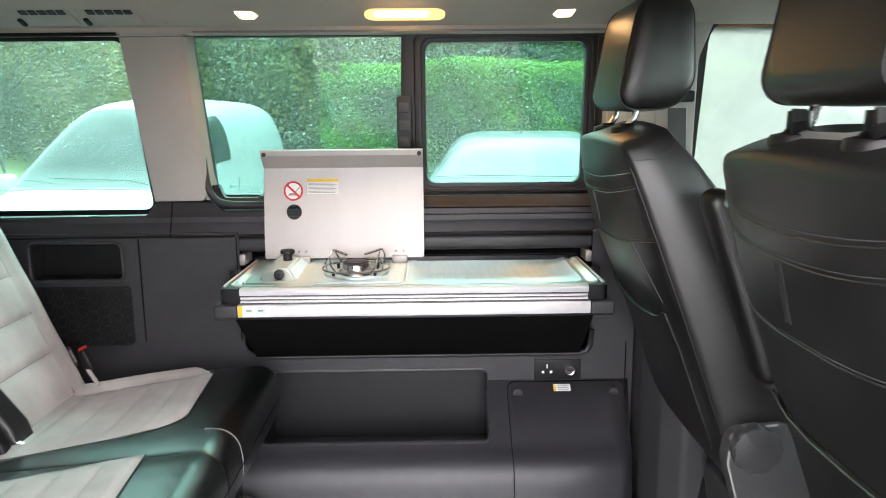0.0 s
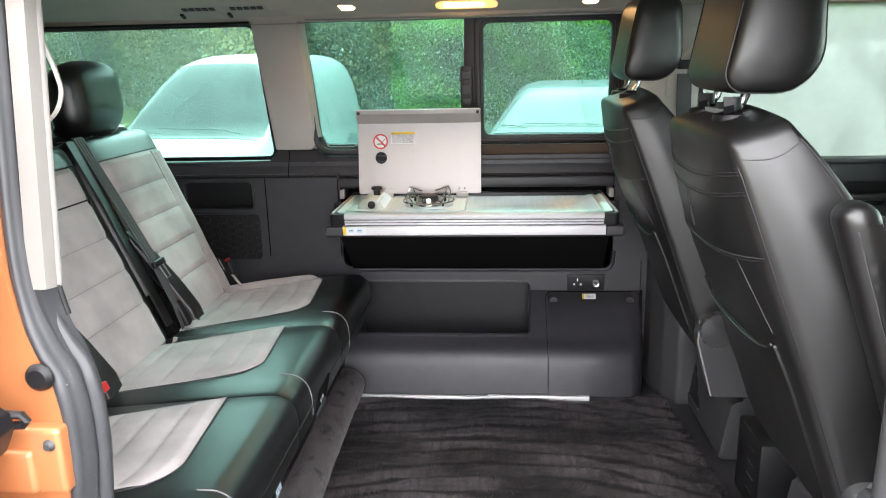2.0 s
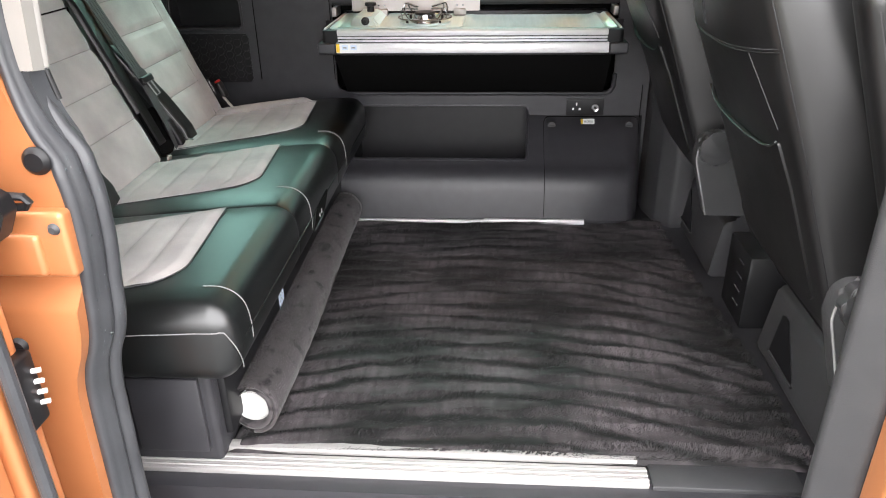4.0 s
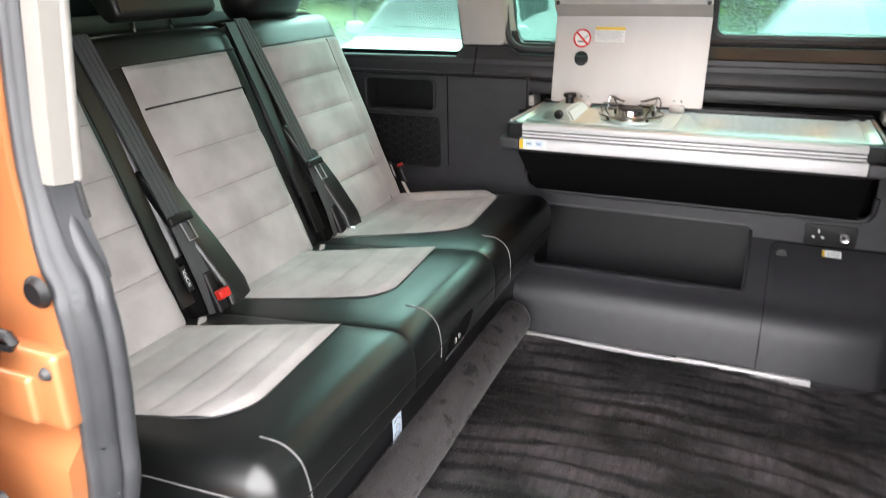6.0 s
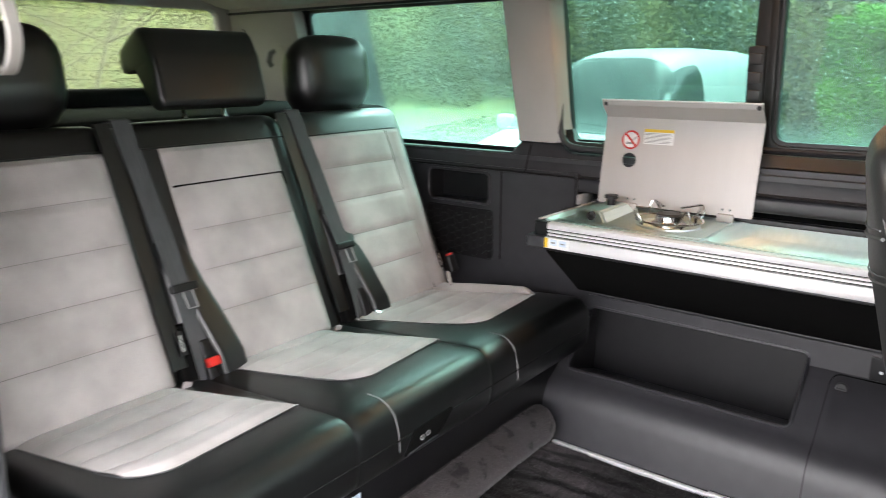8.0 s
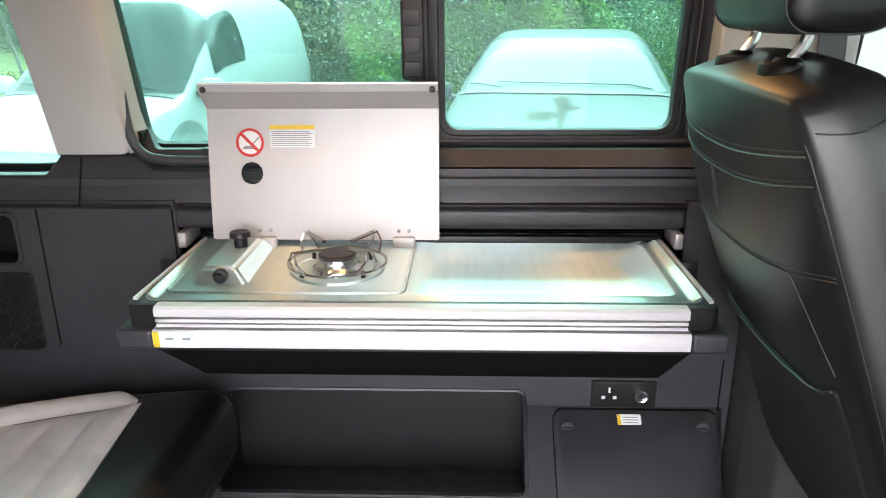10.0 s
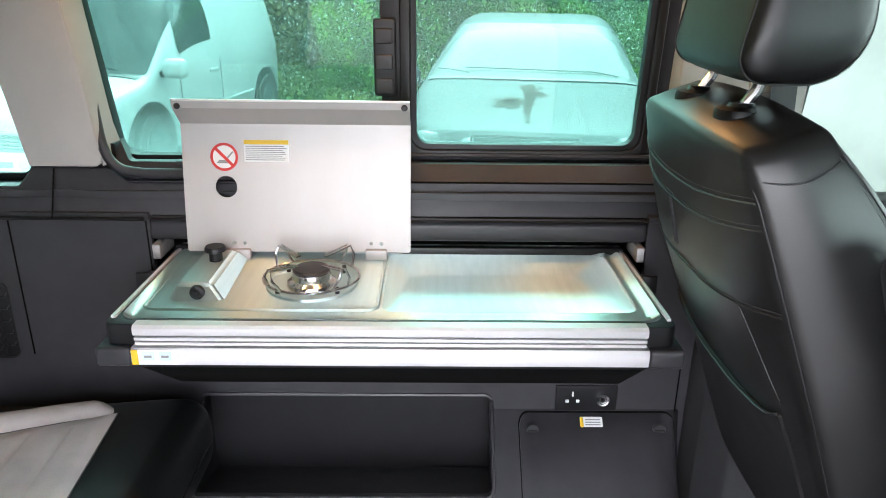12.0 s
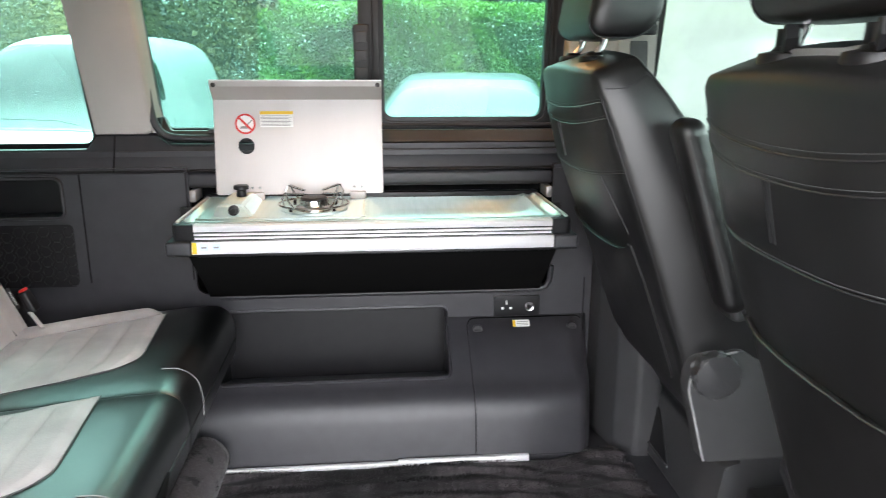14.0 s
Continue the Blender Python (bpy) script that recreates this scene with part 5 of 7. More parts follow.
# belts, buckles and side guides of the bench
for y, tongue in ((0.940, True), (1.452, True)):
    part("seat_belt", tube([back(y - 0.012, 0.655, -0.03), back(y - 0.010, 0.645, 0.018), back(y - 0.005, 0.45, 0.030), back(y, 0.24, 0.040), back(y + 0.005, 0.10, 0.035), back(y + 0.01, 0.0, 0.02)], 0, flat=(0.024, 0.0012, (0, 1, 0))), WEB, bench, "dark grey seat belt")
    for d in (-0.019, -0.0063, 0.0063, 0.019):
        part("belt_rib", tube([back(y - 0.012 + d, 0.650, 0.0125), back(y - 0.010 + d, 0.645, 0.0192), back(y - 0.005 + d, 0.45, 0.0312), back(y + d, 0.24, 0.0412)], 0, flat=(0.0042, 0.0012, (0, 1, 0))), WEB, bench)
    part("belt_sleeve", tube([back(y - 0.055, 0.64, 0.016), back(y - 0.052, 0.45, 0.022), back(y - 0.05, 0.06, 0.016)], 0, flat=(0.018, 0.003, (0, 1, 0))), LEATHER, bench)
    tg = part("belt_tongue", softbox((y - 0.032, y + 0.034, 0.225, 0.245, 0.042, 0.056), 0.005, (2, 2, 2), lambda a, v, w: back(a, v, w)), BLACK, bench, "black belt tongue with a steel plate")
    part("tongue_plate", tube([back(y - 0.006, 0.225, 0.05), back(y - 0.006, 0.185, 0.055), back(y + 0.018, 0.185, 0.055), back(y + 0.018, 0.225, 0.05)], 0.0022, 6), GREYINK, tg)

    def guide(a, v, w, y=y):
        lift = table([(0.0, 0.028), (0.06, 0.036), (0.16, 0.026), (0.24, 0.012), (0.30, 0.002), (0.36, -0.012)], v)
        off = table([(0.0, 0.070), (0.06, 0.066), (0.16, 0.049), (0.24, 0.035), (0.36, 0.022)], v)
        return back(y + off + a, v, w + lift)
    gd = part("side_guide", softbox((-0.034, 0.038, 0.005, 0.36, -0.022, 0.018), 0.014, (4, 16, 2), guide), LEATHER, bench, "padded black leather belt guide", 60)
    part("guide_seam", tube([guide(-0.031, 0.02 + 0.32 * k / 14, 0.013) for k in range(15)], 0.0014, 5), STITCH, gd)
    part("buckle", softbox((y + 0.002, y + 0.034, 0.01, 0.11, 0.01, 0.04), 0.007, (2, 3, 2), lambda a, v, w: back(a, v, w)), BLACK, bench, "black belt buckle")
    part("pocket", softbox((y - 0.045, y + 0.06, -0.02, 0.16, -0.06, 0.016), 0.01, (2, 2, 2), lambda a, v, w: back(a, v, w)), DEEP, bench)
red = part("buckle_button", softbox((0.930, 0.962, 0.044, 0.066, 0.056, 0.074), 0.004, (2, 2, 2), lambda a, v, w: back(a, v, w)), RED, bench, "red belt release button")
part("end_buckle", softbox((1.868, 1.902, 0.060, 0.118, 0.030, 0.050), 0.006, (2, 2, 2), lambda a, v, w: back(a, v, w)), BLACK, bench, "black belt buckle")
part("end_button", softbox((1.873, 1.897, 0.116, 0.124, 0.034, 0.048), 0.003, (2, 2, 2), lambda a, v, w: back(a, v, w)), RED, bench)
turn = Matrix((Vector((0, 1, 0)), UP, OUT)).transposed()
for y, v in ((0.905, 0.115), (1.475, 0.13), (1.848, 0.115)):
    tagm = part("tag", softbox((y - 0.008, y + 0.008, v - 0.028, v + 0.028, 0.028, 0.0305), 0.001, (1, 1, 1), lambda a, b, w: back(a, b, w)), BLACK, bench, "black fabric tag with white letters")
    spin = turn @ Matrix.Rotation(radians(90), 3, "Z")
    part("tag_letters", writing("ISOFIX", 0.013, back(y, v, 0.0308), spin), WHITE, tagm)
for y in (0.87, 1.33):
    part("strap_end", tube([back(y, 0.0, 0.03), back(y + 0.012, 0.03, 0.05)], 0, flat=(0.012, 0.002, (0, 1, 0))), SUEDE, bench)
part("belt_anchor", tube([(-0.80, 1.50, 0.37), (-0.90, 1.47, 0.42)], 0, flat=(0.004, 0.002, (0, 1, 0))), CHROME, bench)
part("belt_anchor", tube([(-0.79, 1.80, 0.392), (-0.83, 1.835, 0.42)], 0, flat=(0.006, 0.0015, (0, 1, 0))), SUEDE, bench)

# padded shelf behind the bench
shelf = thing("rear_shelf", "black padded shelf behind the bench backrest", "shelf", (-1.6, 1.2, 0.5))
part("shelf_board", softbox((-2.06, -1.20, 0.46, 1.98, 0.86, 0.93), 0.03, (4, 5, 2)), FELT, shelf)
part("shelf_roll", softbox((-2.04, -1.85, 0.50, 1.96, 0.91, 0.985), 0.035, (3, 5, 2)), FELT, shelf)
part("shelf_leg", block(-2.0, -1.3, 0.46, 0.50, -0.02, 0.88), TRIM, shelf)
part("shelf_leg", block(-2.0, -1.3, 1.94, 1.98, -0.02, 0.88), TRIM, shelf)

# ---- front seats ----
YC = 1.665
RIDGE = material("raised_leather_seam", (0.010, 0.010, 0.011), 0.42, spots=(0.014, 0.014, 0.015), scale=40, spec=0.8)
LEAN = radians(19.5)
FUP, FOUT = Vector((-math.sin(LEAN), 0, math.cos(LEAN))), Vector((-math.cos(LEAN), 0, -math.sin(LEAN)))
HIP = Vector((0.676, 0, 0.30))


def rear(y, v, w):
    """A place on the back of a front seat: across from its middle, up along it, out towards the rear."""
    return HIP + Vector((0, YC + y, 0)) + FUP * v + FOUT * w


def half(v):
    return table([(-0.2, 0.255), (0.0, 0.268), (0.3, 0.277), (0.45, 0.272), (0.60, 0.252), (0.70, 0.230), (0.75, 0.210), (0.8, 0.18)], v)


def rear_half(v):
    return table([(-0.2, 0.235), (0.1, 0.252), (0.4, 0.252), (0.55, 0.241), (0.66, 0.226), (0.72, 0.213), (0.75, 0.199), (0.8, 0.17)], v)


def thick(v):
    return table([(-0.2, 0.27), (0.1, 0.255), (0.4, 0.205), (0.6, 0.142), (0.66, 0.124), (0.72, 0.100), (0.8, 0.085)], v)


def seat_back(y, v, w):
    """The backrest: bulging at the back, wider towards the front, domed on top."""
    q = min(1.0, -w / 0.08 if w < 0 else 0)
    k = (rear_half(v) * (1 - q) + half(v) * q) / 0.25
    u = min(abs(y) / 0.25, 1.0)
    swell = table([(-0.2, 0.0), (0.1, 0.012), (0.3, 0.020), (0.42, 0.038), (0.55, 0.046), (0.66, 0.036), (0.72, 0.020), (0.8, 0.01)], v) * (1 - u ** 3) * max(0, 1 + w / 0.06)
    dome = 0.016 * (1 - u * u) * min(max((v - 0.66) / 0.08, 0), 1)
    return rear(y * k, v + dome, w * thick(v) / 0.20 + swell)


HEAD = rounded([(0.434, 1.062), (0.602, 1.058), (0.588, 1.300), (0.478, 1.300)], [0.034, 0.085, 0.07, 0.06], 8)


def head_ring(y, k):
    return [(0.522 + (x - 0.522) * k, YC + y, 1.18 + (z - 1.18) * k) for x, z in HEAD]


def front_seat():
    s = thing("front_seat", "black leather captain seat seen from behind", "seat", (0.75, YC, 0), "front seats")
    b = part("backrest", softbox((-0.25, 0.25, 0.0, 0.740, -0.20, 0.0), 0.020, (14, 22, 6), seat_back), HIDE, s)
    E = 0.244
    loop = [seat_back(-E, 0.02 + 0.66 * k / 14, -0.006) for k in range(15)]
    loop += [seat_back(-E + 0.05 * (1 - math.cos(q)), 0.68 + 0.046 * math.sin(q), -0.006) for q in (math.pi / 2 * k / 6 for k in range(1, 7))]
    loop += [seat_back(-E + 0.05 + (2 * E - 0.1) * k / 10, 0.726, -0.006) for k in range(1, 10)]
    loop += [seat_back(E - 0.05 * (1 - math.cos(q)), 0.68 + 0.046 * math.sin(q), -0.006) for q in (math.pi / 2 * k / 6 for k in range(6, -1, -1))]
    loop += [seat_back(E, 0.02 + 0.66 * k / 14, -0.006) for k in range(13, -1, -1)]
    part("edge_piping", tube(loop, 0.0013, 6), PIPING, b)
    for sd in (-1, 1):
        for d in (-0.178, -0.186):
            part("wing_seam", tube([seat_back(sd * 0.2495, 0.20 + 0.51 * k / 14, d) for k in range(15)], 0.0009, 5), THREAD, b)
        part("side_seam", tube([seat_back(sd * 0.2505, 0.705 - 0.01 * math.sin(k / 8 * 3.14), -0.02 - 0.155 * k / 8) for k in range(9)], 0.0011, 5), THREAD, b)
    for v, dip, r in ((0.682, 0.012, 0.0016), (0.650, 0.012, 0.0014), (0.540, 0.004, 0.0014)):
        part("cross_seam", tube([seat_back(-E + 2 * E * k / 14, v - dip * math.sin(math.pi * k / 14), 0.0005) for k in range(15)], r, 5), RIDGE, b)
        part("stitch_line", tube([seat_back(-E + 2 * E * k / 14, v + 0.006 - dip * math.sin(math.pi * k / 14), 0.0008) for k in range(15)], 0.0007, 4), THREAD, b)
    part("short_seam", tube([seat_back(-0.175 - 0.03 * k / 5, 0.538 - 0.13 * k / 5, 0.0002) for k in range(6)], 0.0009, 5), PIPING, b)
    for d in (0.012, 0.022):
        part("short_seam", tube([seat_back(d, 0.64 - 0.08 * k / 4, 0.0005) for k in range(5)], 0.0013, 5), PIPING, b)
    # map pocket with a stretched upper edge
    outline = rounded([(-0.20, 0.05), (0.20, 0.05), (0.20, 0.385), (0.165, 0.366), (-0.165, 0.366), (-0.20, 0.385)], [0.03, 0.03, 0.004, 0.03, 0.03, 0.004], 6)
    part("map_pocket", sheet(outline, [], lambda y, v: seat_back(y, v, 0.0035), FOUT * -0.0045, tuple(-0.16 + 0.04 * k for k in range(9)), (0.1, 0.15, 0.2, 0.25, 0.3, 0.35)), HIDE, s, "leather map pocket", 50)
    part("pocket_edge", tube([seat_back(y, v, 0.005) for y, v in ((0.20, 0.386), (0.18, 0.374), (0.15, 0.367), (0.08, 0.365), (0.0, 0.364), (-0.08, 0.365), (-0.15, 0.367), (-0.18, 0.374), (-0.20, 0.386))], 0.0022, 6), RIDGE, s)
    # headrest: a seamed cover between two domed cheeks, on two posts
    bm, rings = bmesh.new(), []
    for y, k in ((-0.141, 0.45), (-0.137, 0.76), (-0.130, 0.91), (-0.122, 0.966), (-0.114, 0.975), (-0.07, 0.995), (0, 1.0), (0.07, 0.995), (0.114, 0.975), (0.122, 0.966), (0.130, 0.91), (0.137, 0.76), (0.141, 0.45)):
        rings.append([bm.verts.new(p) for p in head_ring(y, k)])
    for r0, r1 in zip(rings, rings[1:]):
        for q in range(len(r0)):
            bm.faces.new([r0[q - 1], r0[q], r1[q], r1[q - 1]])
    bm.faces.new(rings[0])
    bm.faces.new(rings[-1])
    hr = part("headrest", bm, HIDE, s, "black leather headrest", 60)
    for sd in (-1, 1):
        part("headrest_seam", tube(head_ring(sd * 0.122, 0.972), 0.0016, 5, True), PIPING, hr)
    for d in (-0.079, 0.079):
        part("post", tube([(0.468, YC + d, 0.99), (0.471, YC + d, 1.025), (0.488, YC + d, 1.05), (0.50, YC + d, 1.09)], 0.0075, 10), CHROME, hr, "chrome headrest post")
        part("post_collar", lathe([(0, 1.036), (0.014, 1.036), (0.018, 1.031), (0.031, 1.028), (0.033, 1.022), (0.033, 0.99)], (0.472, YC + d, 0), 24), BLACK, hr)
    # cushion, hinge cover with its knob, armrest, plinth
    part("seat_cushion", softbox((0.74, 1.24, YC - 0.255, YC + 0.255, 0.255, 0.41), 0.05, (5, 5, 3)), HIDE, s)
    cover = part("hinge_cover", prism(rounded([(0.643, 0.365), (0.648, 0.435), (0.75, 0.450), (0.90, 0.36), (0.92, 0.20), (0.690, 0.20)], [0.05, 0.03, 0.03, 0.03, 0.02, 0.01], 6), "Y", YC - 0.285, YC - 0.245, 0.006), COVER, s, "grey plastic hinge cover")
    part("cover_rim", tube([(x, YC - 0.284, z) for x, z in rounded([(0.691, 0.202), (0.645, 0.365), (0.650, 0.433), (0.74, 0.447)], [0, 0.05, 0.03, 0], 6)], 0.0028, 6), GREYINK, cover, "pale rounded rim")
    star = [(0.690 + (0.046 + 0.0035 * math.cos(8 * q)) * math.cos(q), 0.406 + (0.046 + 0.0035 * math.cos(8 * q)) * math.sin(q)) for q in (2 * math.pi * k / 64 for k in range(64))]
    part("recline_knob", prism(star, "Y", YC - 0.318, YC - 0.284, 0.006, 3), TRIM2, cover, "fluted recline knob")
    part("knob_rim", tube([(x, YC - 0.3125, z) for x, z in star], 0.0016, 5, True), COVER, cover)
    part("far_cover", prism(rounded([(0.655, 0.36), (0.72, 0.45), (0.80, 0.44), (0.92, 0.30), (0.70, 0.26)], 0.03), "Y", YC + 0.245, YC + 0.275, 0.006), TRIM, s)
    part("seat_frame", block(0.755, 1.20, YC - 0.248, YC + 0.235, 0.19, 0.275, 0.008), BLACK, s, "black seat frame over the plinth")
    part("back_skirt", prism(rounded([(0.675, 0.33), (0.72, 0.36), (0.80, 0.185), (0.765, 0.185)], 0.01), "Y", YC - 0.24, YC + 0.24, 0.004), TRIM2, s)
    arm = part("armrest", softbox((-0.352, -0.280, 0.228, 0.622, -0.138, -0.080), 0.028, (4, 18, 4), lambda y, v, w: rear(y + 0.012 * max(0, 0.36 - v), v + 0.1 * (w + 0.08), w)), HIDE, s, "folded up leather armrest", 60)
    part("arm_plate", softbox((-0.344, -0.288, 0.208, 0.590, -0.163, -0.112), 0.022, (4, 18, 4), lambda y, v, w: rear(y, v + 0.25 * (w + 0.12), w)), TRIM, arm, "charcoal plastic armrest underside", 60)
    part("arm_slot", softbox((-0.3465, -0.342, 0.505, 0.548, -0.147, -0.141), 0.002, (1, 3, 1), lambda y, v, w: rear(y, v, w)), BLACK, arm)
    bm, rows = bmesh.new(), []
    for a in range(41):
        v = 0.29 + 0.30 * a / 40
        rows.append([bm.verts.new(rear(-0.3505 - 0.0035 * math.sin(math.pi * c / 6) - 0.0035 * noise.noise((v * 70, c * 0.9, 3)) * math.sin(math.pi * a / 40), v + 0.1 * (0.08 - 0.090 - 0.005 * c), -0.098 - 0.0050 * c)) for c in range(7)])
    for r0, r1 in zip(rows, rows[1:]):
        for c in range(6):
            bm.faces.new([r0[c], r0[c + 1], r1[c + 1], r1[c]])
    part("arm_crease", bm, HIDE, arm, "creased leather strip on the armrest", 80)
    part("arm_seam", tube([rear(-0.3515, 0.275 + 0.31 * k / 10, -0.095) for k in range(11)], 0.0012, 5), THREAD, arm)
    part("arm_joint", softbox((-0.335, -0.262, 0.200, 0.268, -0.148, -0.098), 0.018, (3, 3, 3), lambda y, v, w: rear(y, v, w)), TRIM2, arm, "grey plastic armrest pivot")
    part("plinth", prism(rounded([(0.735, -0.015), (1.25, -0.015), (1.22, 0.24), (0.815, 0.24), (0.80, 0.172), (0.762, 0.160)], [0.01, 0.01, 0.015, 0.01, 0.01, 0.012]), "Y", YC - 0.25, YC + 0.205, 0.008), TRIM2, s, "charcoal plastic seat plinth")
    # flat black sheet draws the recess's shade on the plinth face
    part("plinth_recess_shade", sheet(rounded([(YC - 0.02, 0.020), (YC + 0.135, 0.020), (YC + 0.135, 0.125), (YC + 0.10, 0.125)], [0.008, 0.01, 0.01, 0.02], 4), [], lambda y, z: (0.7325 + 0.154 * (z + 0.015), y, z), (0.004, 0, 0)), BLACK, s, "black patch for the shaded recess in the plinth")
    part("recess_lip", tube([(0.737, YC - 0.015, 0.021), (0.737, YC + 0.130, 0.021)], 0.004, 6), TRIM2, s)
    return s


seat_far = front_seat()
seat_near = copy_thing(seat_far, Matrix.Translation((0.778, 0.838, 0)))
seat_near["label"] = "black leather captain seat beside the open door"
clip = thing("hook_bracket", "dark plastic hook bracket on the headrest posts", "bracket", (0.501, 0.838, 1.03))
part("bracket_bar", tube([(0.498, 0.760, 1.030), (0.492, 0.793, 1.026), (0.492, 0.883, 1.026), (0.498, 0.916, 1.030)], 0, flat=(0.007, 0.004, (0, 0, 1))), GREYINK, clip)
for y in (0.917, 0.759):
    part("bracket_clamp", lathe([(0.0, 1.024), (0.0135, 1.024), (0.0145, 1.03), (0.0135, 1.056), (0.0, 1.056)], (0.500, y, 0), 16), BLACK, clip)
    part("hook", tube([(0.492, y - 0.012, 1.036), (0.484, y - 0.03, 1.034), (0.480, y - 0.038, 1.045), (0.481, y - 0.036, 1.058)], 0, flat=(0.008, 0.003, (1, 0, 0.3))), BLACK, clip)
battery = thing("floor_box", "black slotted box between the front seats", "box", (0.85, 1.22, 0))
part("case", block(0.745, 1.0, 1.13, 1.30, -0.02, 0.19, 0.008), BLACK, battery)
for k in range(4):
    part("slot", block(0.742, 0.7465, 1.165, 1.205, 0.031 + 0.04 * k, 0.0345 + 0.04 * k), TRIM2, battery)

# ---- rug and its rolled edge ----
rug = thing("rug", "dark brown faux fur rug with brushed stripes", "rug", (0.17, 1.2, 0))
bm, rows = bmesh.new(), []
nx, ny = 90, 240
for a in range(nx + 1):
    x = -0.455 + 1.195 * a / nx
    y1 = 1.755 + 0.05 * min(max((x - 0.5) / 0.15, 0), 1)
    y0 = 0.595 + 0.02 * noise.noise((x * 3, 0, 5))
    row = []
    for b in range(ny + 1):
        y = y0 + (y1 - y0) * b / ny
        ph = y * 15.5 + 1.2 * noise.noise((x * 1.6, y * 1.4, 1)) - 0.6 * (x - 0.2)
        wave = math.sin(2 * math.pi * ph)
        k = min(1.0, a / 2, (nx - a) / 2, b / 4, (ny - b) / 2)
        z = -0.012 + 0.014 * k + (0.002 * max(wave, -0.3) + 0.003 * noise.noise((x * 30, y * 40, 2))) * k
        row.append(bm.verts.new((x - 0.075 * min(max((y - 0.8) / 0.9, 0), 1) * max(0, x / 0.74) ** 2, y, z)))
    rows.append(row)
for r0, r1 in zip(rows, rows[1:]):
    for b in range(ny):
        bm.faces.new([r0[b], r0[b + 1], r1[b + 1], r1[b]])
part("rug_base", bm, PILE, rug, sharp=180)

roll = part("rolled_edge", bmesh.new(), ROLLPILE, rug, "rolled up rug edge with a pale backing")
bm, rows = bmesh.new(), []
n, ny = 72, 60
for b in range(ny + 1):
    y = 0.645 + 1.085 * b / ny
    row = []
    for k in range(n + 1):
        q = -math.pi / 2 + 2 * math.pi * 1.55 * k / n
        r = 0.058 - 0.016 * k / n + 0.0022 * noise.noise((q * 2, y * 22, 3))
        row.append(bm.verts.new((-0.412 + r * math.cos(q) * 1.02 - 0.006 * math.sin(y * 5), y - 0.012 * math.cos(q + 1), 0.062 + r * math.sin(q))))
    rows.append(row)
for r0, r1 in zip(rows, rows[1:]):
    for k in range(n):
        bm.faces.new([r0[k], r0[k + 1], r1[k + 1], r1[k]])
bmesh.ops.recalc_face_normals(bm, faces=bm.faces[:])
bmesh.ops.solidify(bm, geom=bm.faces[:], thickness=0.009)
bm.to_mesh(roll.data)
bm.free()
roll.data.polygons.foreach_set("use_smooth", [True] * len(roll.data.polygons))
part("roll_backing", lathe([(0.0, -0.014), (0.030, -0.014), (0.037, -0.010), (0.037, 0.0)], (-0.412, 0.652, 0.062), 24, "Y"), BACKING, roll)

# the pile: short hairs that lie one way and the other in brushed bands
def pile(name, count, place, seed, length, group_label, mat):
    rng = np.random.default_rng(seed)
    verts, faces = [], []
    for u, v in rng.uniform(0, 1, (count, 2)):
        p, way, up = place(u, v)
        turn_ = rng.normal(0, 0.45)
        d = (way * math.cos(turn_) + way.cross(up) * math.sin(turn_)) * 0.85 + up * rng.uniform(0.35, 0.75)
        s = d.cross(up).normalized() * (0.0014 * rng.uniform(0.7, 1.3))
        h = length * rng.uniform(0.6, 1.2)
        i = len(verts)
        verts += [p - s, p + s, p + d * h]
        faces.append((i, i + 1, i + 2))
    me = bpy.data.meshes.new(name)
    me.from_pydata(verts, [], faces)
    me.materials.append(mat)
    ob = new(name, me)
    ob.parent, ob.matrix_parent_inverse = rug, Matrix.Translation(rug.location).inverted()
    return tagged(ob, group_label, kind="stuff")


def lie(x, y):
    """How the pile was brushed at a place: -1 to 1."""
    ph = y * 15.5 + 1.2 * noise.noise((x * 1.6, y * 1.4, 1)) - 0.6 * (x - 0.2) + 0.25 * noise.noise((x * 9, y * 4, 8))
    return math.sin(2 * math.pi * ph) + 0.9 * noise.noise((x * 4, y * 9, 4)) + 0.5 * noise.noise((x * 14, y * 25, 6))


def flat_pile(u, v):
    x, y = -0.438 + 1.175 * u, 0.60 + 1.15 * v + (0.05 if u > 0.86 else 0) * v
    k = lie(x, y)
    way = Vector((0.55 + 0.2 * math.sin(x * 7 + y * 3), k, 0)).normalized()
    return Vector((x - 0.075 * min(max((y - 0.8) / 0.9, 0), 1) * max(0, x / 0.74) ** 2, y, 0.001 + 0.004 * k)), way, Vector((0, 0, 1))


def roll_pile(u, v):
    q = 2 * math.pi * u
    y = 0.64 + 1.09 * v
    up = Vector((math.cos(q), 0, math.sin(q)))
    way = Vector((-math.sin(q), 1.2 * noise.noise((q * 2, y * 14, 9)), math.cos(q))).normalized()
    return Vector((-0.412 - 0.006 * math.sin(y * 5), y, 0.062)) + up * 0.056, way, up


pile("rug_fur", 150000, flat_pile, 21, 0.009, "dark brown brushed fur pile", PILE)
pile("roll_fur", 40000, roll_pile, 22, 0.0035, "mottled brown fur pile", ROLLPILE)

# ---- lamps and vents on the headliner ----
def liner_at(y):
    return table(line, y)


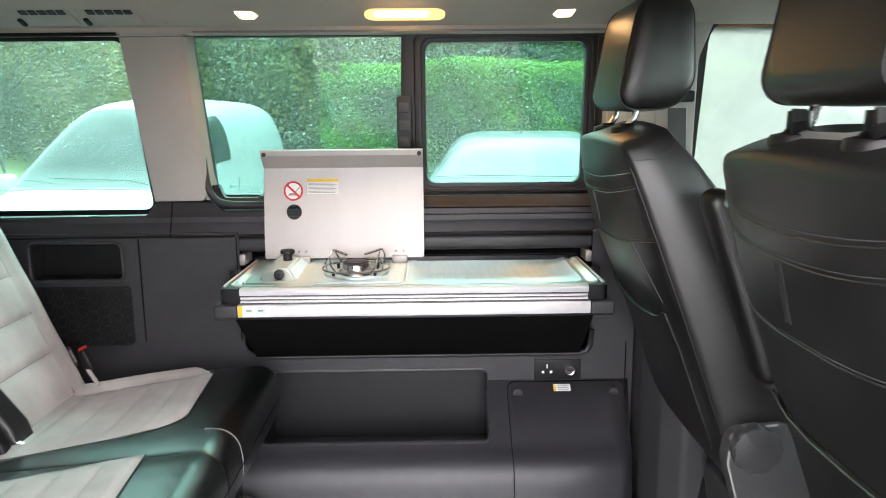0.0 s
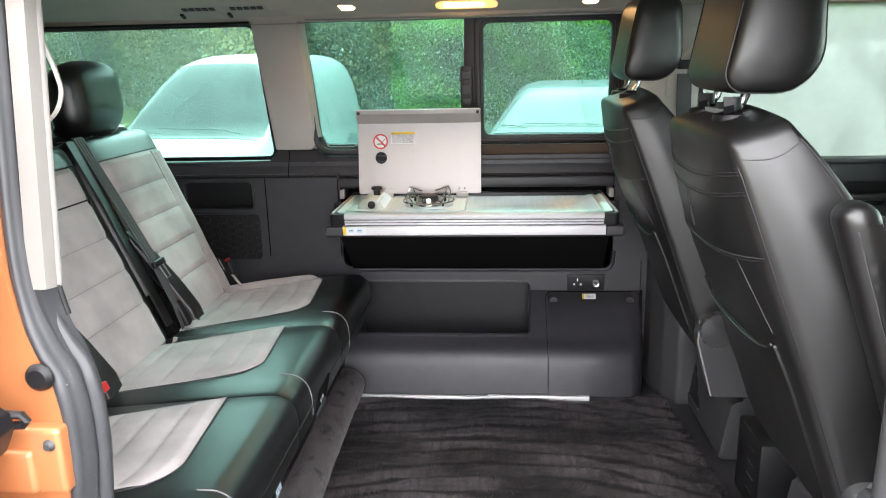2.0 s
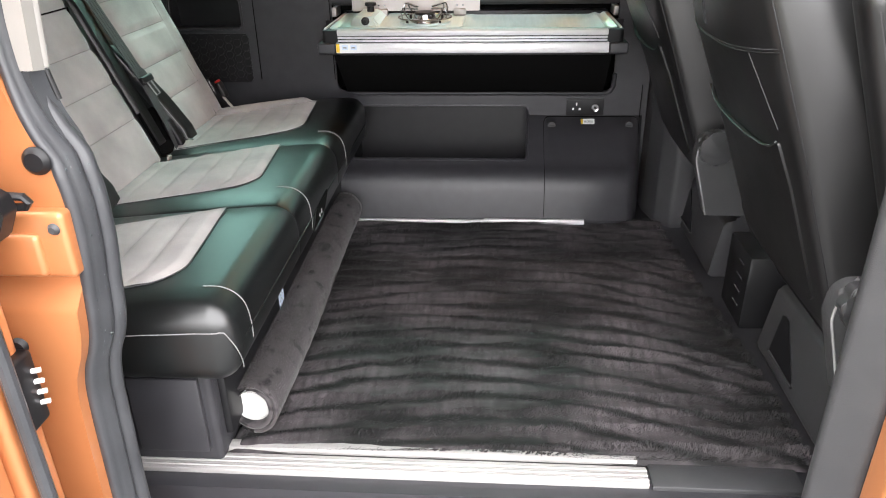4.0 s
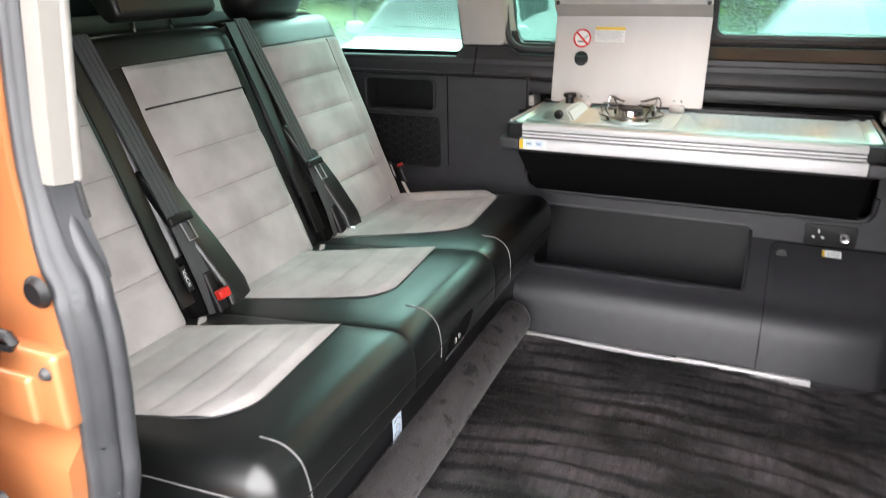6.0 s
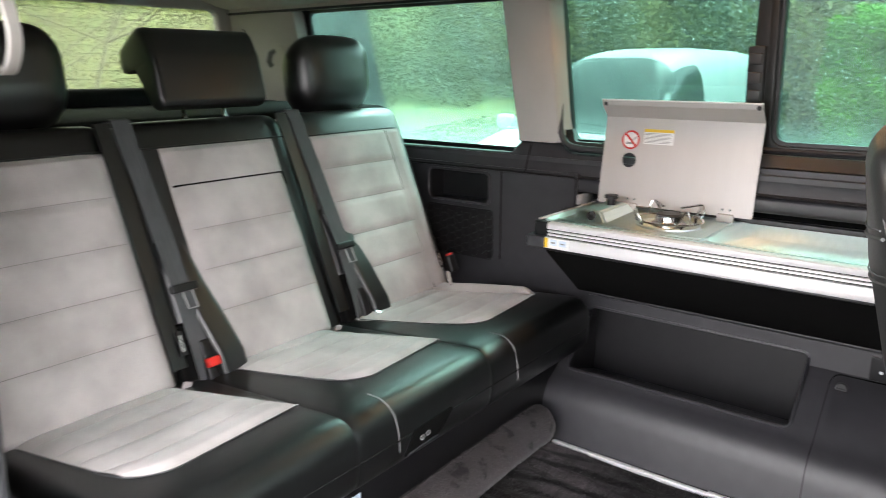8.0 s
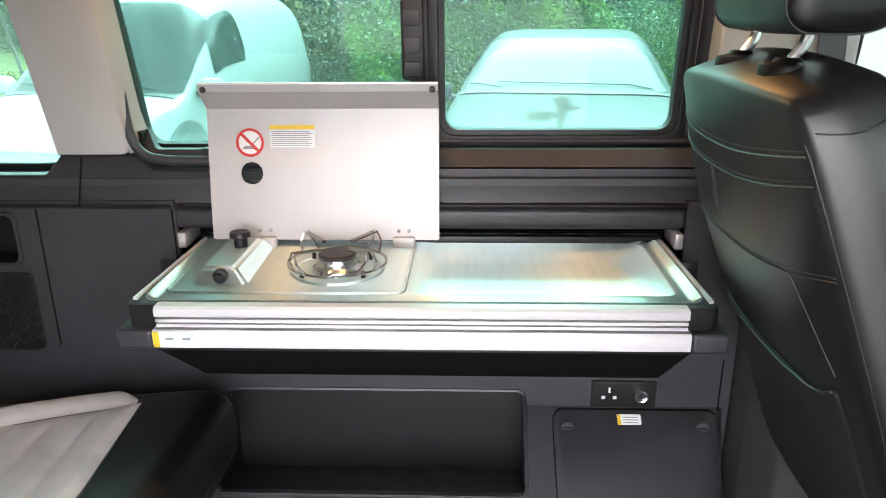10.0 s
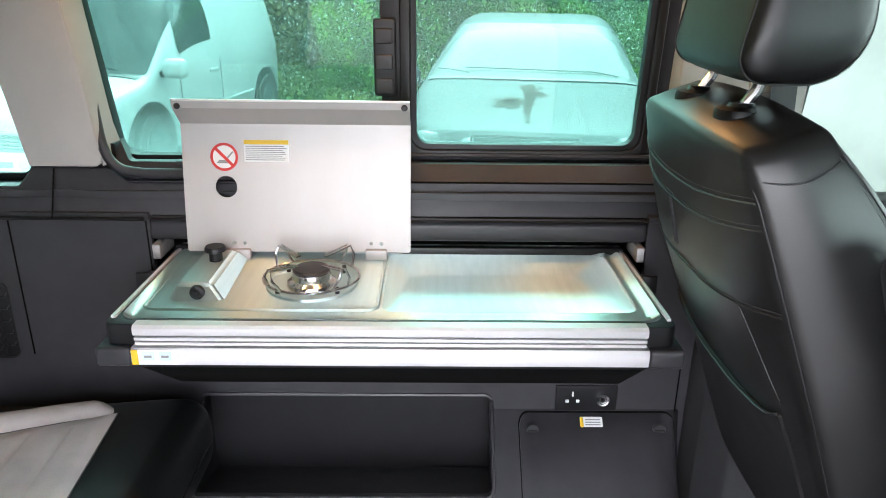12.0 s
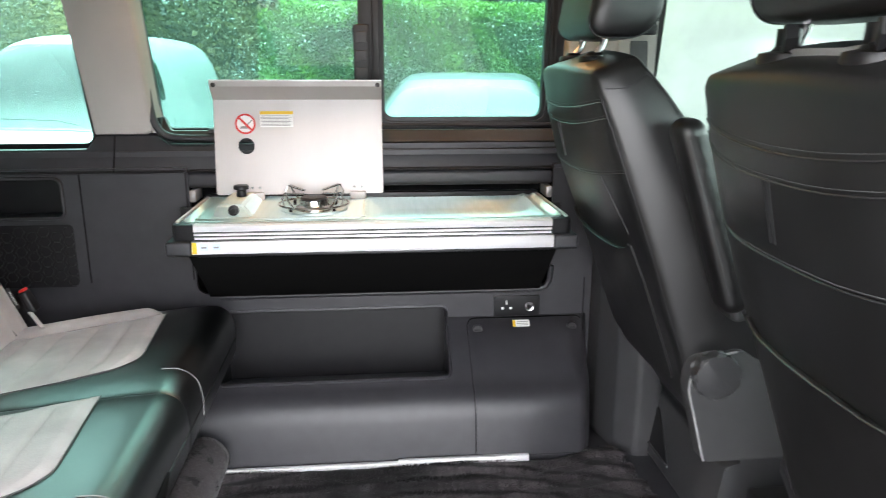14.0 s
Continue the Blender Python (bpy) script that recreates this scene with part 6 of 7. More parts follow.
for x, s in ((-0.388, 1), (0.390, -1)):
    lamp = thing("spot_lamp", "small lit warm ceiling lamp", "lamp", (x, 1.89, 1.30), "ceiling spot lamps")
    part("lens", sheet(rounded([(x - 0.024 * s, 1.868), (x + 0.018 * s, 1.872), (x + 0.026 * s, 1.895), (x + 0.014 * s, 1.910), (x - 0.018 * s, 1.908)], 0.006, 3), [], lambda a, b: (a, b, liner_at(b) - 0.004), (0, 0, 0.006)), WARM, lamp)
    part("bezel", tube([(a, b, liner_at(b) - 0.002) for a, b in rounded([(x - 0.027 * s, 1.866), (x + 0.020 * s, 1.870), (x + 0.029 * s, 1.895), (x + 0.016 * s, 1.913), (x - 0.020 * s, 1.911)], 0.006, 3)], 0.002, 5, True), BEIGE, lamp)
lamp = thing("ceiling_lamp", "long lit ceiling lamp with a warm lens", "lamp", (0, 1.89, 1.30))
part("housing", sheet(rounded(rect(-0.100, 0.097, 1.865, 1.925), 0.028, 6), [], lambda a, b: (a, b, liner_at(b) - 0.004), (0, 0, 0.008)), WARM_DIM, lamp, "amber lit lens")
part("tube", softbox((-0.075, 0.055, 1.872, 1.892, 1.288, 1.303), 0.006, (4, 2, 2), lambda x, y, z: (x, y, liner_at(y) - 0.005 + (z - 1.295))), WARM, lamp)
for x, y in ((-0.388, 1.889), (0.390, 1.889), (-0.01, 1.885)):
    bulb = bpy.data.lights.new("lamp_bulb", "SPOT")
    bulb.energy, bulb.color, bulb.shadow_soft_size = 0.08, (1.0, 0.44, 0.11), 0.008
    bulb.spot_size, bulb.spot_blend = radians(150), 0.6
    new("lamp_bulb", bulb).location = (x, y, liner_at(y) - 0.022)
vents = thing("air_vent", "beige ceiling air vent housing with two outlets", "air vent", (-0.78, 1.90, 1.30))


def cove(x, u, out=0.0):
    """A place on the sloping cove: along it, down from its upper edge, out from its face."""
    return (x, 1.860 + 0.93 * u - 0.36 * out, 1.3225 - 0.36 * u - 0.93 * out)


part("housing", sheet(rounded([(-1.02, -0.015), (-0.615, -0.015), (-0.595, 0.095), (-1.02, 0.095)], 0.010), [], lambda x, u: cove(x, u, 0.006), (0, 0.004, 0.012), rim=0.003), BEIGE, vents)
for x in (-0.955, -0.795):
    vent = part("outlet", sheet(rect(x, x + 0.148, -0.006, 0.084, 0.008), [], lambda a, u: cove(a, u, 0.010), (0, 0.002, 0.006), rim=0.002), BEIGE, vents)
    for k in range(5):
        part("slit", sheet(rect(x + 0.030 + 0.0225 * k, x + 0.048 + 0.0225 * k, 0.006, 0.024), [], lambda a, u: cove(a, u, 0.0125), (0, 0.001, 0.003)), BLACK, vent)
    part("wheel", softbox((x + 0.008, x + 0.020, 0.044, 0.074, 0.008, 0.017), 0.003, (2, 2, 2), lambda a, u, o: cove(a, u, o)), BLACK, vent)

# ---- outside: car park, parked cars, hedge, trees ----
GROUND = -0.52
ASPHALT = material("wet_asphalt", (0.05, 0.05, 0.05), 0.45, spots=(0.075, 0.075, 0.072), scale=2, bump=0.5, bump_scale=60)
GRASS = material("grass", (0.07, 0.11, 0.022), 0.9, spots=(0.15, 0.16, 0.045), scale=3, bump=0.8, bump_scale=40)
LEAF = material("hedge_leaf", (0.05, 0.135, 0.012), 0.75, spots=(0.18, 0.33, 0.03), scale=1.2, spec=0.12)
LEAF2 = material("shrub_leaf", (0.20, 0.20, 0.07), 0.75, spots=(0.34, 0.27, 0.12), scale=0.6, spec=0.12)
BARK = material("bark", (0.035, 0.028, 0.02), 0.9, spots=(0.06, 0.05, 0.035), scale=8, bump=0.8, bump_scale=30)
ground = tagged(part("ground", sheet(rect(-400, 400, -400, 400), [], lambda x, y: (x, y, GROUND), (0, 0, -0.2)), ASPHALT), "wet dark asphalt car park", "ground", kind="structure")
verge = tagged(part("grass_verge", prism([(9.6, GROUND + 0.002), (9.7, GROUND + 0.10), (13, GROUND + 0.25), (40, GROUND + 0.3), (40, GROUND + 0.002)], "X", -60, 60), GRASS), "rough grass verge behind the cars", "verge", kind="structure")
tagged(part("grass_verge_rear", prism([(-9, GROUND + 0.002), (-9.1, GROUND + 0.1), (-13.5, GROUND + 1.2), (-17, GROUND + 5.5), (-30, GROUND + 6), (-30, GROUND + 0.002)], "Y", -20, 24), GRASS), "rough grass verge behind the van", "verge", kind="structure")


def car(name, label, cat, at, yaw, paint, length, width, top, belt_line, power, tumble, screen, rear_screen, panes, axles, lamps, grille):
    """A parked car along its own x axis, nose at 0: one curved skin from a roofline and a waistline, panes and fittings laid on it; then turned to its place."""
    c = thing(name, label, cat)
    hw = width / 2
    roofline, waist = [tuple(p) for p in glide(top, 6)], [tuple(p) for p in glide(belt_line, 6)]
    plan = [tuple(p) for p in glide([(0.0, 0.70), (0.05, 0.80), (0.2, 0.90), (0.5, 0.965), (1.0, 1.0), (length - 1.2, 1.0), (length - 0.4, 0.96), (length - 0.08, 0.89), (length, 0.80)], 5)]

    def skin(x, q, out=0.0):
        """A place above the waist: along the car, round from one side (0) over the roof to the other (pi), out from the skin."""
        def spot(x, q):
            zb, zt, w = table(waist, x), table(roofline, x), hw * table(plan, x)
            a, b = math.cos(q), max(math.sin(q), 0.0)
            z = zb + (zt - zb) * b ** (2 / power)
            return Vector((x, math.copysign(abs(a) ** (2 / power), a) * w * (1 - tumble * (z - zb) / 0.6), z))
        p = spot(x, q)
        if not out:
            return p
        n = (spot(x + 0.01, q) - spot(x - 0.01, q)).cross(spot(x, q + 0.01) - spot(x, q - 0.01)).normalized()
        return p + n * (out if n.dot(p - Vector((x, 0, 0.6))) > 0 else -out)

    bm, rings = bmesh.new(), []
    stations = sorted({round(length * k / 70, 4) for k in range(71)} | {0.03, 0.07, length - 0.03, length - 0.07})
    for x in stations:
        zb, w = table(waist, x), hw * table(plan, x)
        end = min(x, length - x)
        sill = table([(0, 0.40), (0.06, 0.26), (0.2, 0.20), (9, 0.19)], end)
        left = [(w * k, sill + (zb - sill) * h) for k, h in ((0.0, 0.0), (0.85, 0.0), (0.95, 0.03), (0.985, 0.14), (1.005, 0.42), (1.012, 0.70), (1.004, 0.90))]
        ring = [Vector((x, y, z)) for y, z in left] + [skin(x, math.pi * k / 28) for k in range(29)] + [Vector((x, -y, z)) for y, z in reversed(left[1:])]
        rings.append([bm.verts.new(p) for p in ring])
    for a, b in zip(rings, rings[1:]):
        for k in range(len(a)):
            bm.faces.new([a[k - 1], a[k], b[k], b[k - 1]])
    bm.faces.new(rings[0][::-1])
    bm.faces.new(rings[-1])
    body = part("body", bm, paint, c, sharp=50)

    def pane(x0, x1, q0, q1, mat, label_, lean0=0.0, lean1=0.0, nm="window_glass"):
        g, rows = bmesh.new(), []
        for a in range(15):
            f = a / 14
            q = q0 + (q1 - q0) * f
            up = math.sin(q) ** (2 / power)
            cut = 0.06 * (1 - math.sin(math.pi * min(max(f, 0), 1)) ** 0.35)
            rows.append([g.verts.new(skin(x0 + lean0 * up + cut + (x1 + lean1 * up - x0 - lean0 * up - 2 * cut) * b / 12, q, 0.005)) for b in range(13)])
        for r0, r1 in zip(rows, rows[1:]):
            for b in range(12):
                g.faces.new([r0[b], r0[b + 1], r1[b + 1], r1[b]])
        return part(nm, g, mat, c, label_, 60)

    pane(*screen, MISTGLASS, "misted wet windscreen", nm="windscreen")
    pane(*rear_screen, CARGLASS, "dark rear window", nm="rear_window")
    for sd in (0, 1):
        for x0, x1, l0, l1 in panes:
            q0, q1 = (0.03, 0.62) if sd == 0 else (math.pi - 0.03, math.pi - 0.62)
            pane(x0, x1, q0, q1, CARGLASS, "dark wet side window", l0, l1)
    scuttle = screen[0]
    for sd in (-1, 1):
        side = lambda x, z, out=0.003: (x, sd * (hw * table(plan, x) * 1.012 + out), z)
        zb = table(waist, scuttle + 0.3)
        part("door_mirror", softbox((scuttle + 0.16, scuttle + 0.30, sd * (hw + 0.13) - 0.11, sd * (hw + 0.13) + 0.11, zb + 0.0, zb + 0.17), 0.06, (3, 4, 3)), paint, c)
        part("mirror_foot", tube([(scuttle + 0.24, sd * hw * 0.93, zb + 0.01), (scuttle + 0.23, sd * (hw + 0.08), zb + 0.06)], 0.03), BLACK, c)
        part("headlamp", softbox((lamps[0], lamps[1], sd * hw * 0.72 - lamps[2], sd * hw * 0.72 + lamps[2], lamps[3], lamps[4]), min(lamps[2], (lamps[4] - lamps[3]) / 2) * 0.95, (3, 4, 3)), LAMPS, c, "clear headlamp")
        if len(lamps) > 5:
            part("headlamp", softbox((lamps[0] - 0.05, lamps[1], sd * hw * 0.42 - lamps[5], sd * hw * 0.42 + lamps[5], lamps[3] + 0.01, lamps[4] - 0.03), lamps[5] * 0.95, (3, 4, 3)), LAMPS, c, "small inner headlamp")
        for x in [panes[0][0] + 0.02] + [p[1] + 0.03 for p in panes]:
            part("door_line", tube([side(x, 0.26, 0.0), side(x + 0.01, 0.5, 0.001), side(x, table(waist, x) - 0.02, 0.0)], 0.004, 4), BLACK, body)
        for x0, x1, l0, l1 in panes:
            part("door_handle", softbox((x1 - 0.22, x1 - 0.05, sd * hw * 1.012 - 0.012, sd * hw * 1.012 + 0.03, table(waist, x1) - 0.12, table(waist, x1) - 0.085), 0.012, (3, 2, 2)), paint, body)
        part("rub_strip", tube([side(x, 0.50, 0.002) for x in (axles[0] + 0.45, (axles[0] + axles[1]) / 2, axles[1] - 0.45)], 0.018, 8), paint, body)
        for x in axles:
            part("arch", lathe([(0.375, -0.11), (0.375, 0.11), (0.0, 0.11)] if sd < 0 else [(0.375, 0.11), (0.375, -0.11), (0.0, -0.11)], (x, sd * (hw * 1.012 - 0.104), 0.335), 32, "Y"), BLACK, body)
            w = part("wheel", lathe([(0.0, -0.09), (0.29, -0.09), (0.31, -0.06), (0.31, 0.06), (0.29, 0.09), (0.22, 0.10), (0.0, 0.07)], (x, sd * (hw - 0.06), 0.312), 28, "Y"), TYRE, c)
            part("rim", lathe([(0.0, -0.115), (0.05, -0.118), (0.10, -0.105), (0.19, -0.095), (0.21, -0.105), (0.215, -0.08)] if sd > 0 else [(0.0, 0.115), (0.05, 0.118), (0.10, 0.105), (0.19, 0.095), (0.21, 0.105), (0.215, 0.08)], (x, sd * (hw - 0.06), 0.312), 20, "Y"), LAMPS, w)
    x0, gw, g0, g1 = grille
    gr = part("grille", softbox((x0, x0 + 0.12, -gw, gw, g0, g1), 0.03, (2, 6, 4)), BLACK, c, "dark grille with bright slats")
    part("grille_frame", tube([(x0 - 0.004, y, z) for y, z in rect(-gw, gw, g0, g1, 0.035)], 0.014, 8, True), LAMPS, gr)
    for k in range(5):
        z = g0 + (g1 - g0) * (k + 0.5) / 5
        part("slat", block(x0 - 0.012, x0 + 0.004, -gw + 0.02, gw - 0.02, z - 0.008, z + 0.008, 0.004), LAMPS, gr)
    part("slat", block(x0 - 0.016, x0 + 0.004, -0.010, 0.010, g0 + 0.01, g1 - 0.01, 0.003), LAMPS, gr)
    part("bumper", softbox((-0.07, 0.35, -hw * 0.93, hw * 0.93, 0.22, 0.44), 0.09, (3, 7, 3)), paint, c)
    part("plate", block(-0.082, -0.07, -0.26, 0.26, 0.29, 0.40, 0.003), WHITE, c)
    part("plate_bar", block(-0.085, -0.082, -0.22, 0.22, 0.32, 0.37), BLACK, c)
    for k in (-0.45, 0.12):
        part("wiper", tube([skin(scuttle + 0.03, math.pi / 2 - k, 0.012), skin(scuttle + 0.07, math.pi / 2 - k - 0.3, 0.016), skin(scuttle + 0.09, math.pi / 2 - k - 0.62, 0.018)], 0.004, 5), BLACK, c)
    part("scuttle", tube([skin(scuttle - 0.015, 0.55 + 2.04 * k / 14, 0.003) for k in range(15)], 0, flat=(0.035, 0.003, (1, 0, 0.3))), BLACK, body)
    part("aerial", tube([skin(screen[1] + 0.25, math.pi / 2, 0), skin(screen[1] + 0.25, math.pi / 2, 0) + Vector((0.12, 0, 0.17))], 0.005, 5), BLACK, c)
    c.matrix_basis = Matrix.Translation(at) @ Matrix.Rotation(radians(yaw), 4, "Z")
    return c, skin


van, _ = car("white_van", "wet white panel van parked facing the camper", "van", (-3.33, 6.19, GROUND), 82.7, PAINT_W, 4.4, 1.80,
             [(0.0, 0.58), (0.05, 0.70), (0.2, 0.79), (0.5, 0.86), (0.78, 0.91), (0.95, 1.02), (1.25, 1.30), (1.55, 1.55), (1.80, 1.70), (2.1, 1.77), (2.6, 1.80), (3.3, 1.80), (4.0, 1.78), (4.28, 1.73), (4.36, 1.58), (4.4, 1.0)],
             [(0.0, 0.52), (0.1, 0.60), (0.4, 0.70), (0.9, 0.82), (1.6, 0.92), (4.0, 0.96), (4.4, 0.90)], 4.6, 0.15, (0.84, 1.76, 0.40, math.pi - 0.40), (4.30, 4.39, 0.6, math.pi - 0.6), ((1.35, 2.25, 0.30, 0.05),), (0.80, 3.58), (0.02, 0.34, 0.19, 0.52, 0.74), (-0.01, 0.34, 0.42, 0.56))
saloon, bonnet_at = car("silver_saloon", "wet pale silver saloon parked facing the camper", "car", (0.69, 5.43, GROUND), 82.0, PAINT_S, 4.8, 1.82,
                        [(0.0, 0.66), (0.05, 0.74), (0.2, 0.79), (0.6, 0.88), (1.0, 0.945), (1.10, 0.965), (1.35, 1.09), (1.68, 1.26), (1.95, 1.36), (2.1, 1.385), (2.5, 1.41), (3.1, 1.39), (3.6, 1.25), (4.0, 1.06), (4.15, 1.03), (4.6, 0.98), (4.75, 0.86), (4.8, 0.66)],
                        [(0.0, 0.56), (0.1, 0.64), (0.4, 0.71), (1.0, 0.82), (1.6, 0.86), (2.5, 0.89), (4.2, 0.90), (4.8, 0.60)], 8.0, 0.29, (1.14, 1.93, 0.42, math.pi - 0.42), (3.45, 4.0, 0.5, math.pi - 0.5), ((1.55, 2.55, 0.25, 0.0), (2.65, 3.45, 0.0, -0.12)), (0.83, 3.66), (-0.005, 0.24, 0.135, 0.53, 0.74, 0.095), (-0.012, 0.36, 0.50, 0.735))
van_2 = copy_thing(van, Matrix.Translation((5.2, 5.6, GROUND)) @ Matrix.Rotation(radians(95), 4, "Z"))
van_2["label"] = "white panel van parked past the cab door"
# wet leaf litter on the bonnet
dirt_rng = random.Random(8)
bm = bmesh.new()
for cx, cy, sx, sy, count in ((0.55, 0.15, 0.10, 0.10, 130), (0.66, 0.0, 0.30, 0.035, 150), (0.90, 0.0, 0.09, 0.07, 50), (0.74, -0.07, 0.06, 0.05, 50)):
    for _ in range(count):
        x, y, r = cx + dirt_rng.gauss(0, sx * 0.5), cy + dirt_rng.gauss(0, sy * 0.5), dirt_rng.uniform(0.009, 0.023)
        bm.faces.new([bm.verts.new(bonnet_at(x + r * math.cos(a) * dirt_rng.uniform(0.6, 1.2), math.pi / 2, 0.004) + Vector((0, y + r * math.sin(a) * dirt_rng.uniform(0.6, 1.2), 0))) for a in (0, 1.05, 2.1, 3.14, 4.2, 5.2)])
litter = part("leaf_litter", bm, BARK, None, "dark wet leaf litter on the bonnet")
litter.parent = saloon


def leaves(name, count, spread, size, mat, label, cat, seed):
    """A mass of single leaves, each a bent quad at a place that spread(rng) gives."""
    rng = np.random.default_rng(seed)
    p = spread(rng, count)
    a = rng.normal(size=(count, 3))
    a /= np.linalg.norm(a, axis=1)[:, None]
    b = np.cross(a, rng.normal(size=(count, 3)))
    b /= np.linalg.norm(b, axis=1)[:, None]
    s = size * rng.uniform(0.6, 1.4, count)[:, None]
    quad = np.stack([p - a * s, p + b * s * 0.5, p + a * s, p - b * s * 0.5], 1).reshape(-1, 3)
    me = bpy.data.meshes.new(name)
    me.vertices.add(4 * count)
    me.vertices.foreach_set("co", quad.ravel())
    me.loops.add(4 * count)
    me.loops.foreach_set("vertex_index", np.arange(4 * count))
    me.polygons.add(count)
    me.polygons.foreach_set("loop_start", np.arange(count) * 4)
    me.polygons.foreach_set("loop_total", np.full(count, 4))
    me.update()
    me.materials.append(mat)
    return tagged(new(name, me), label, cat, kind="stuff")


def bay(x):
    """How far the planting stands back along the verge."""
    return np.clip((-4.5 - x) / 4.0, 0.0, 1.0)


def hedge_spread(x0, x1, y0, y1, top, lumps=0.5):
    def spread(rng, n):
        x = rng.uniform(x0, x1, n)
        d = rng.beta(1.2, 3.0, n)
        t = rng.beta(1.6, 1.0, n)
        hump = top + lumps * (np.sin(x * 1.3) * 0.4 + np.sin(x * 3.1 + 1) * 0.3 + np.sin(x * 7.7) * 0.15)
        z = GROUND + 0.1 + t * hump * (1 + 0.55 * bay(x))
        y = y0 + 8.0 * bay(x) + d * (y1 - y0) + 0.25 * np.sin(x * 2.3 + z * 2.0) + 0.12 * np.sin(x * 9 + z * 7)
        return np.stack([x, y, z], 1)
    return spread


def grass_spread(rng, n):
    x, d = rng.uniform(-26, 4, n), rng.beta(1.0, 2.0, n)
    y = 9.65 + 7.5 * d
    z = GROUND + np.interp(y, (9.6, 9.7, 13, 40), (0.0, 0.10, 0.25, 0.3)) + rng.uniform(0.0, 0.20, n) * (0.6 + 0.4 * np.sin(x * 2.1 + y))
    return np.stack([x, y, z], 1)


leaves("long_grass", 90000, grass_spread, 0.045, material("grass_blade", (0.10, 0.16, 0.03), 0.8, spots=(0.24, 0.25, 0.07), scale=1.3, spec=0.1), "long wet grass on the verge", "grass", 9)
def hedge_top(rng, n):
    x = rng.uniform(-1.2, 16, n)
    y = rng.uniform(10.45, 11.6, n)
    z = GROUND + 2.36 + 0.05 * np.sin(x * 2.2) - rng.beta(1.0, 2.2, n) * 0.42 * np.clip((11.2 - y) / 0.6, 0.2, 1.0)
    return np.stack([x, y + 0.12 * np.sin(x * 4.1 + z * 5), z], 1)


# sunlit band of the hedge top, put in as lighter leaves
leaves("hedge_top_leaves", 70000, hedge_top, 0.026, material("sunlit_leaf", (0.15, 0.34, 0.03), 0.7, spots=(0.30, 0.50, 0.06), scale=1.6, spec=0.15), "hedge top leaves in a lighter, sunlit green", "hedge", 12)
leaves("hedge", 240000, hedge_spread(-1.5, 16, 10.6, 12.4, 2.15, 0.15), 0.032, LEAF, "dense green hedge behind the parked cars", "hedge", 3)
leaves("shrubs", 230000, hedge_spread(-40, -0.5, 12.2, 15.0, 3.6, 1.0), 0.055, LEAF2, "thin brown and green shrubs behind the cars", "shrubs", 4)
leaves("tree_foliage", 110000, hedge_spread(-5, 22, 15, 19, 4.6, 1.2), 0.07, material("tree_leaf", (0.025, 0.07, 0.01), 0.75, spots=(0.09, 0.16, 0.03), scale=0.8, spec=0.1), "tall dark green trees beyond the hedge", "trees", 5)


bm, rows = bmesh.new(), []
for k in range(181):
    x = -48 + 0.4 * k
    rows.append([bm.verts.new((x, 17.5 + 9.0 * float(bay(x)) + 0.9 * noise.noise((x * 0.5, z * 0.6, 1)) + 0.3 * noise.noise((x * 2, z * 2, 4)), GROUND + 0.2 + z * (1 + 0.5 * float(bay(x))) * (1 + 0.12 * noise.noise((x * 0.4, 0, 9))))) for z in (0, 0.6, 1.2, 1.8, 2.4, 3.0, 3.6, 4.2, 4.8, 5.4)])
for r0, r1 in zip(rows, rows[1:]):
    for k in range(9):
        bm.faces.new([r0[k], r0[k + 1], r1[k + 1], r1[k]])
tagged(part("far_hedge", bm, material("far_foliage", (0.12, 0.115, 0.036), 0.9, spots=(0.25, 0.215, 0.075), scale=2.5, bump=1.0, bump_scale=9), None, "", 180), "dark mass of far trees behind the hedge", "trees", kind="structure")


def rear_spread(rng, n):
    y = rng.uniform(-10, 24, n)
    x = -11 - rng.beta(1.2, 2.5, n) * 4 + 0.4 * np.sin(y * 1.7)
    z = GROUND + rng.beta(1.1, 1.4, n) * (4.4 + 0.9 * np.sin(y * 1.1))
    return np.stack([x, y, z], 1)


leaves("rear_shrubs", 210000, rear_spread, 0.032, material("yellow_green_leaf", (0.055, 0.058, 0.014), 0.75, spots=(0.11, 0.10, 0.026), scale=0.8, spec=0.1), "yellow green shrubs behind the tailgate", "shrubs", 6)


def tree(x, y, height, seed, lean=0.0, girth=0.11):
    rng = random.Random(seed)
    t = thing("tree", "bare winter tree with thin branches", "tree", (x, y, GROUND), "bare trees")
    bm = bmesh.new()

    def limb(p, d, length, r, level):
        pts = [p]
        for k in range(5):
            d = (d + Vector((rng.uniform(-0.22, 0.22), rng.uniform(-0.22, 0.22), rng.uniform(-0.05, 0.15)))).normalized()
            p = p + d * length / 5
            pts.append(p)
        for i in range(5):
            tube([pts[i], pts[i + 1]], r * (1 - 0.13 * i), 6 if level < 2 else 4, False, bm)
        if level < 3:
            for _ in range(5 if level else 8):
                q = pts[rng.randint(2, 5)]
                e = Vector((rng.uniform(-1, 1), rng.uniform(-1, 1), rng.uniform(0.1, 0.9))).normalized()
                limb(q, e, length * rng.uniform(0.45, 0.65), r * 0.42, level + 1)
    limb(Vector((x, y, GROUND)), Vector((lean, 0, 1)).normalized(), height, girth, 0)
    part("branches", bm, BARK, t)


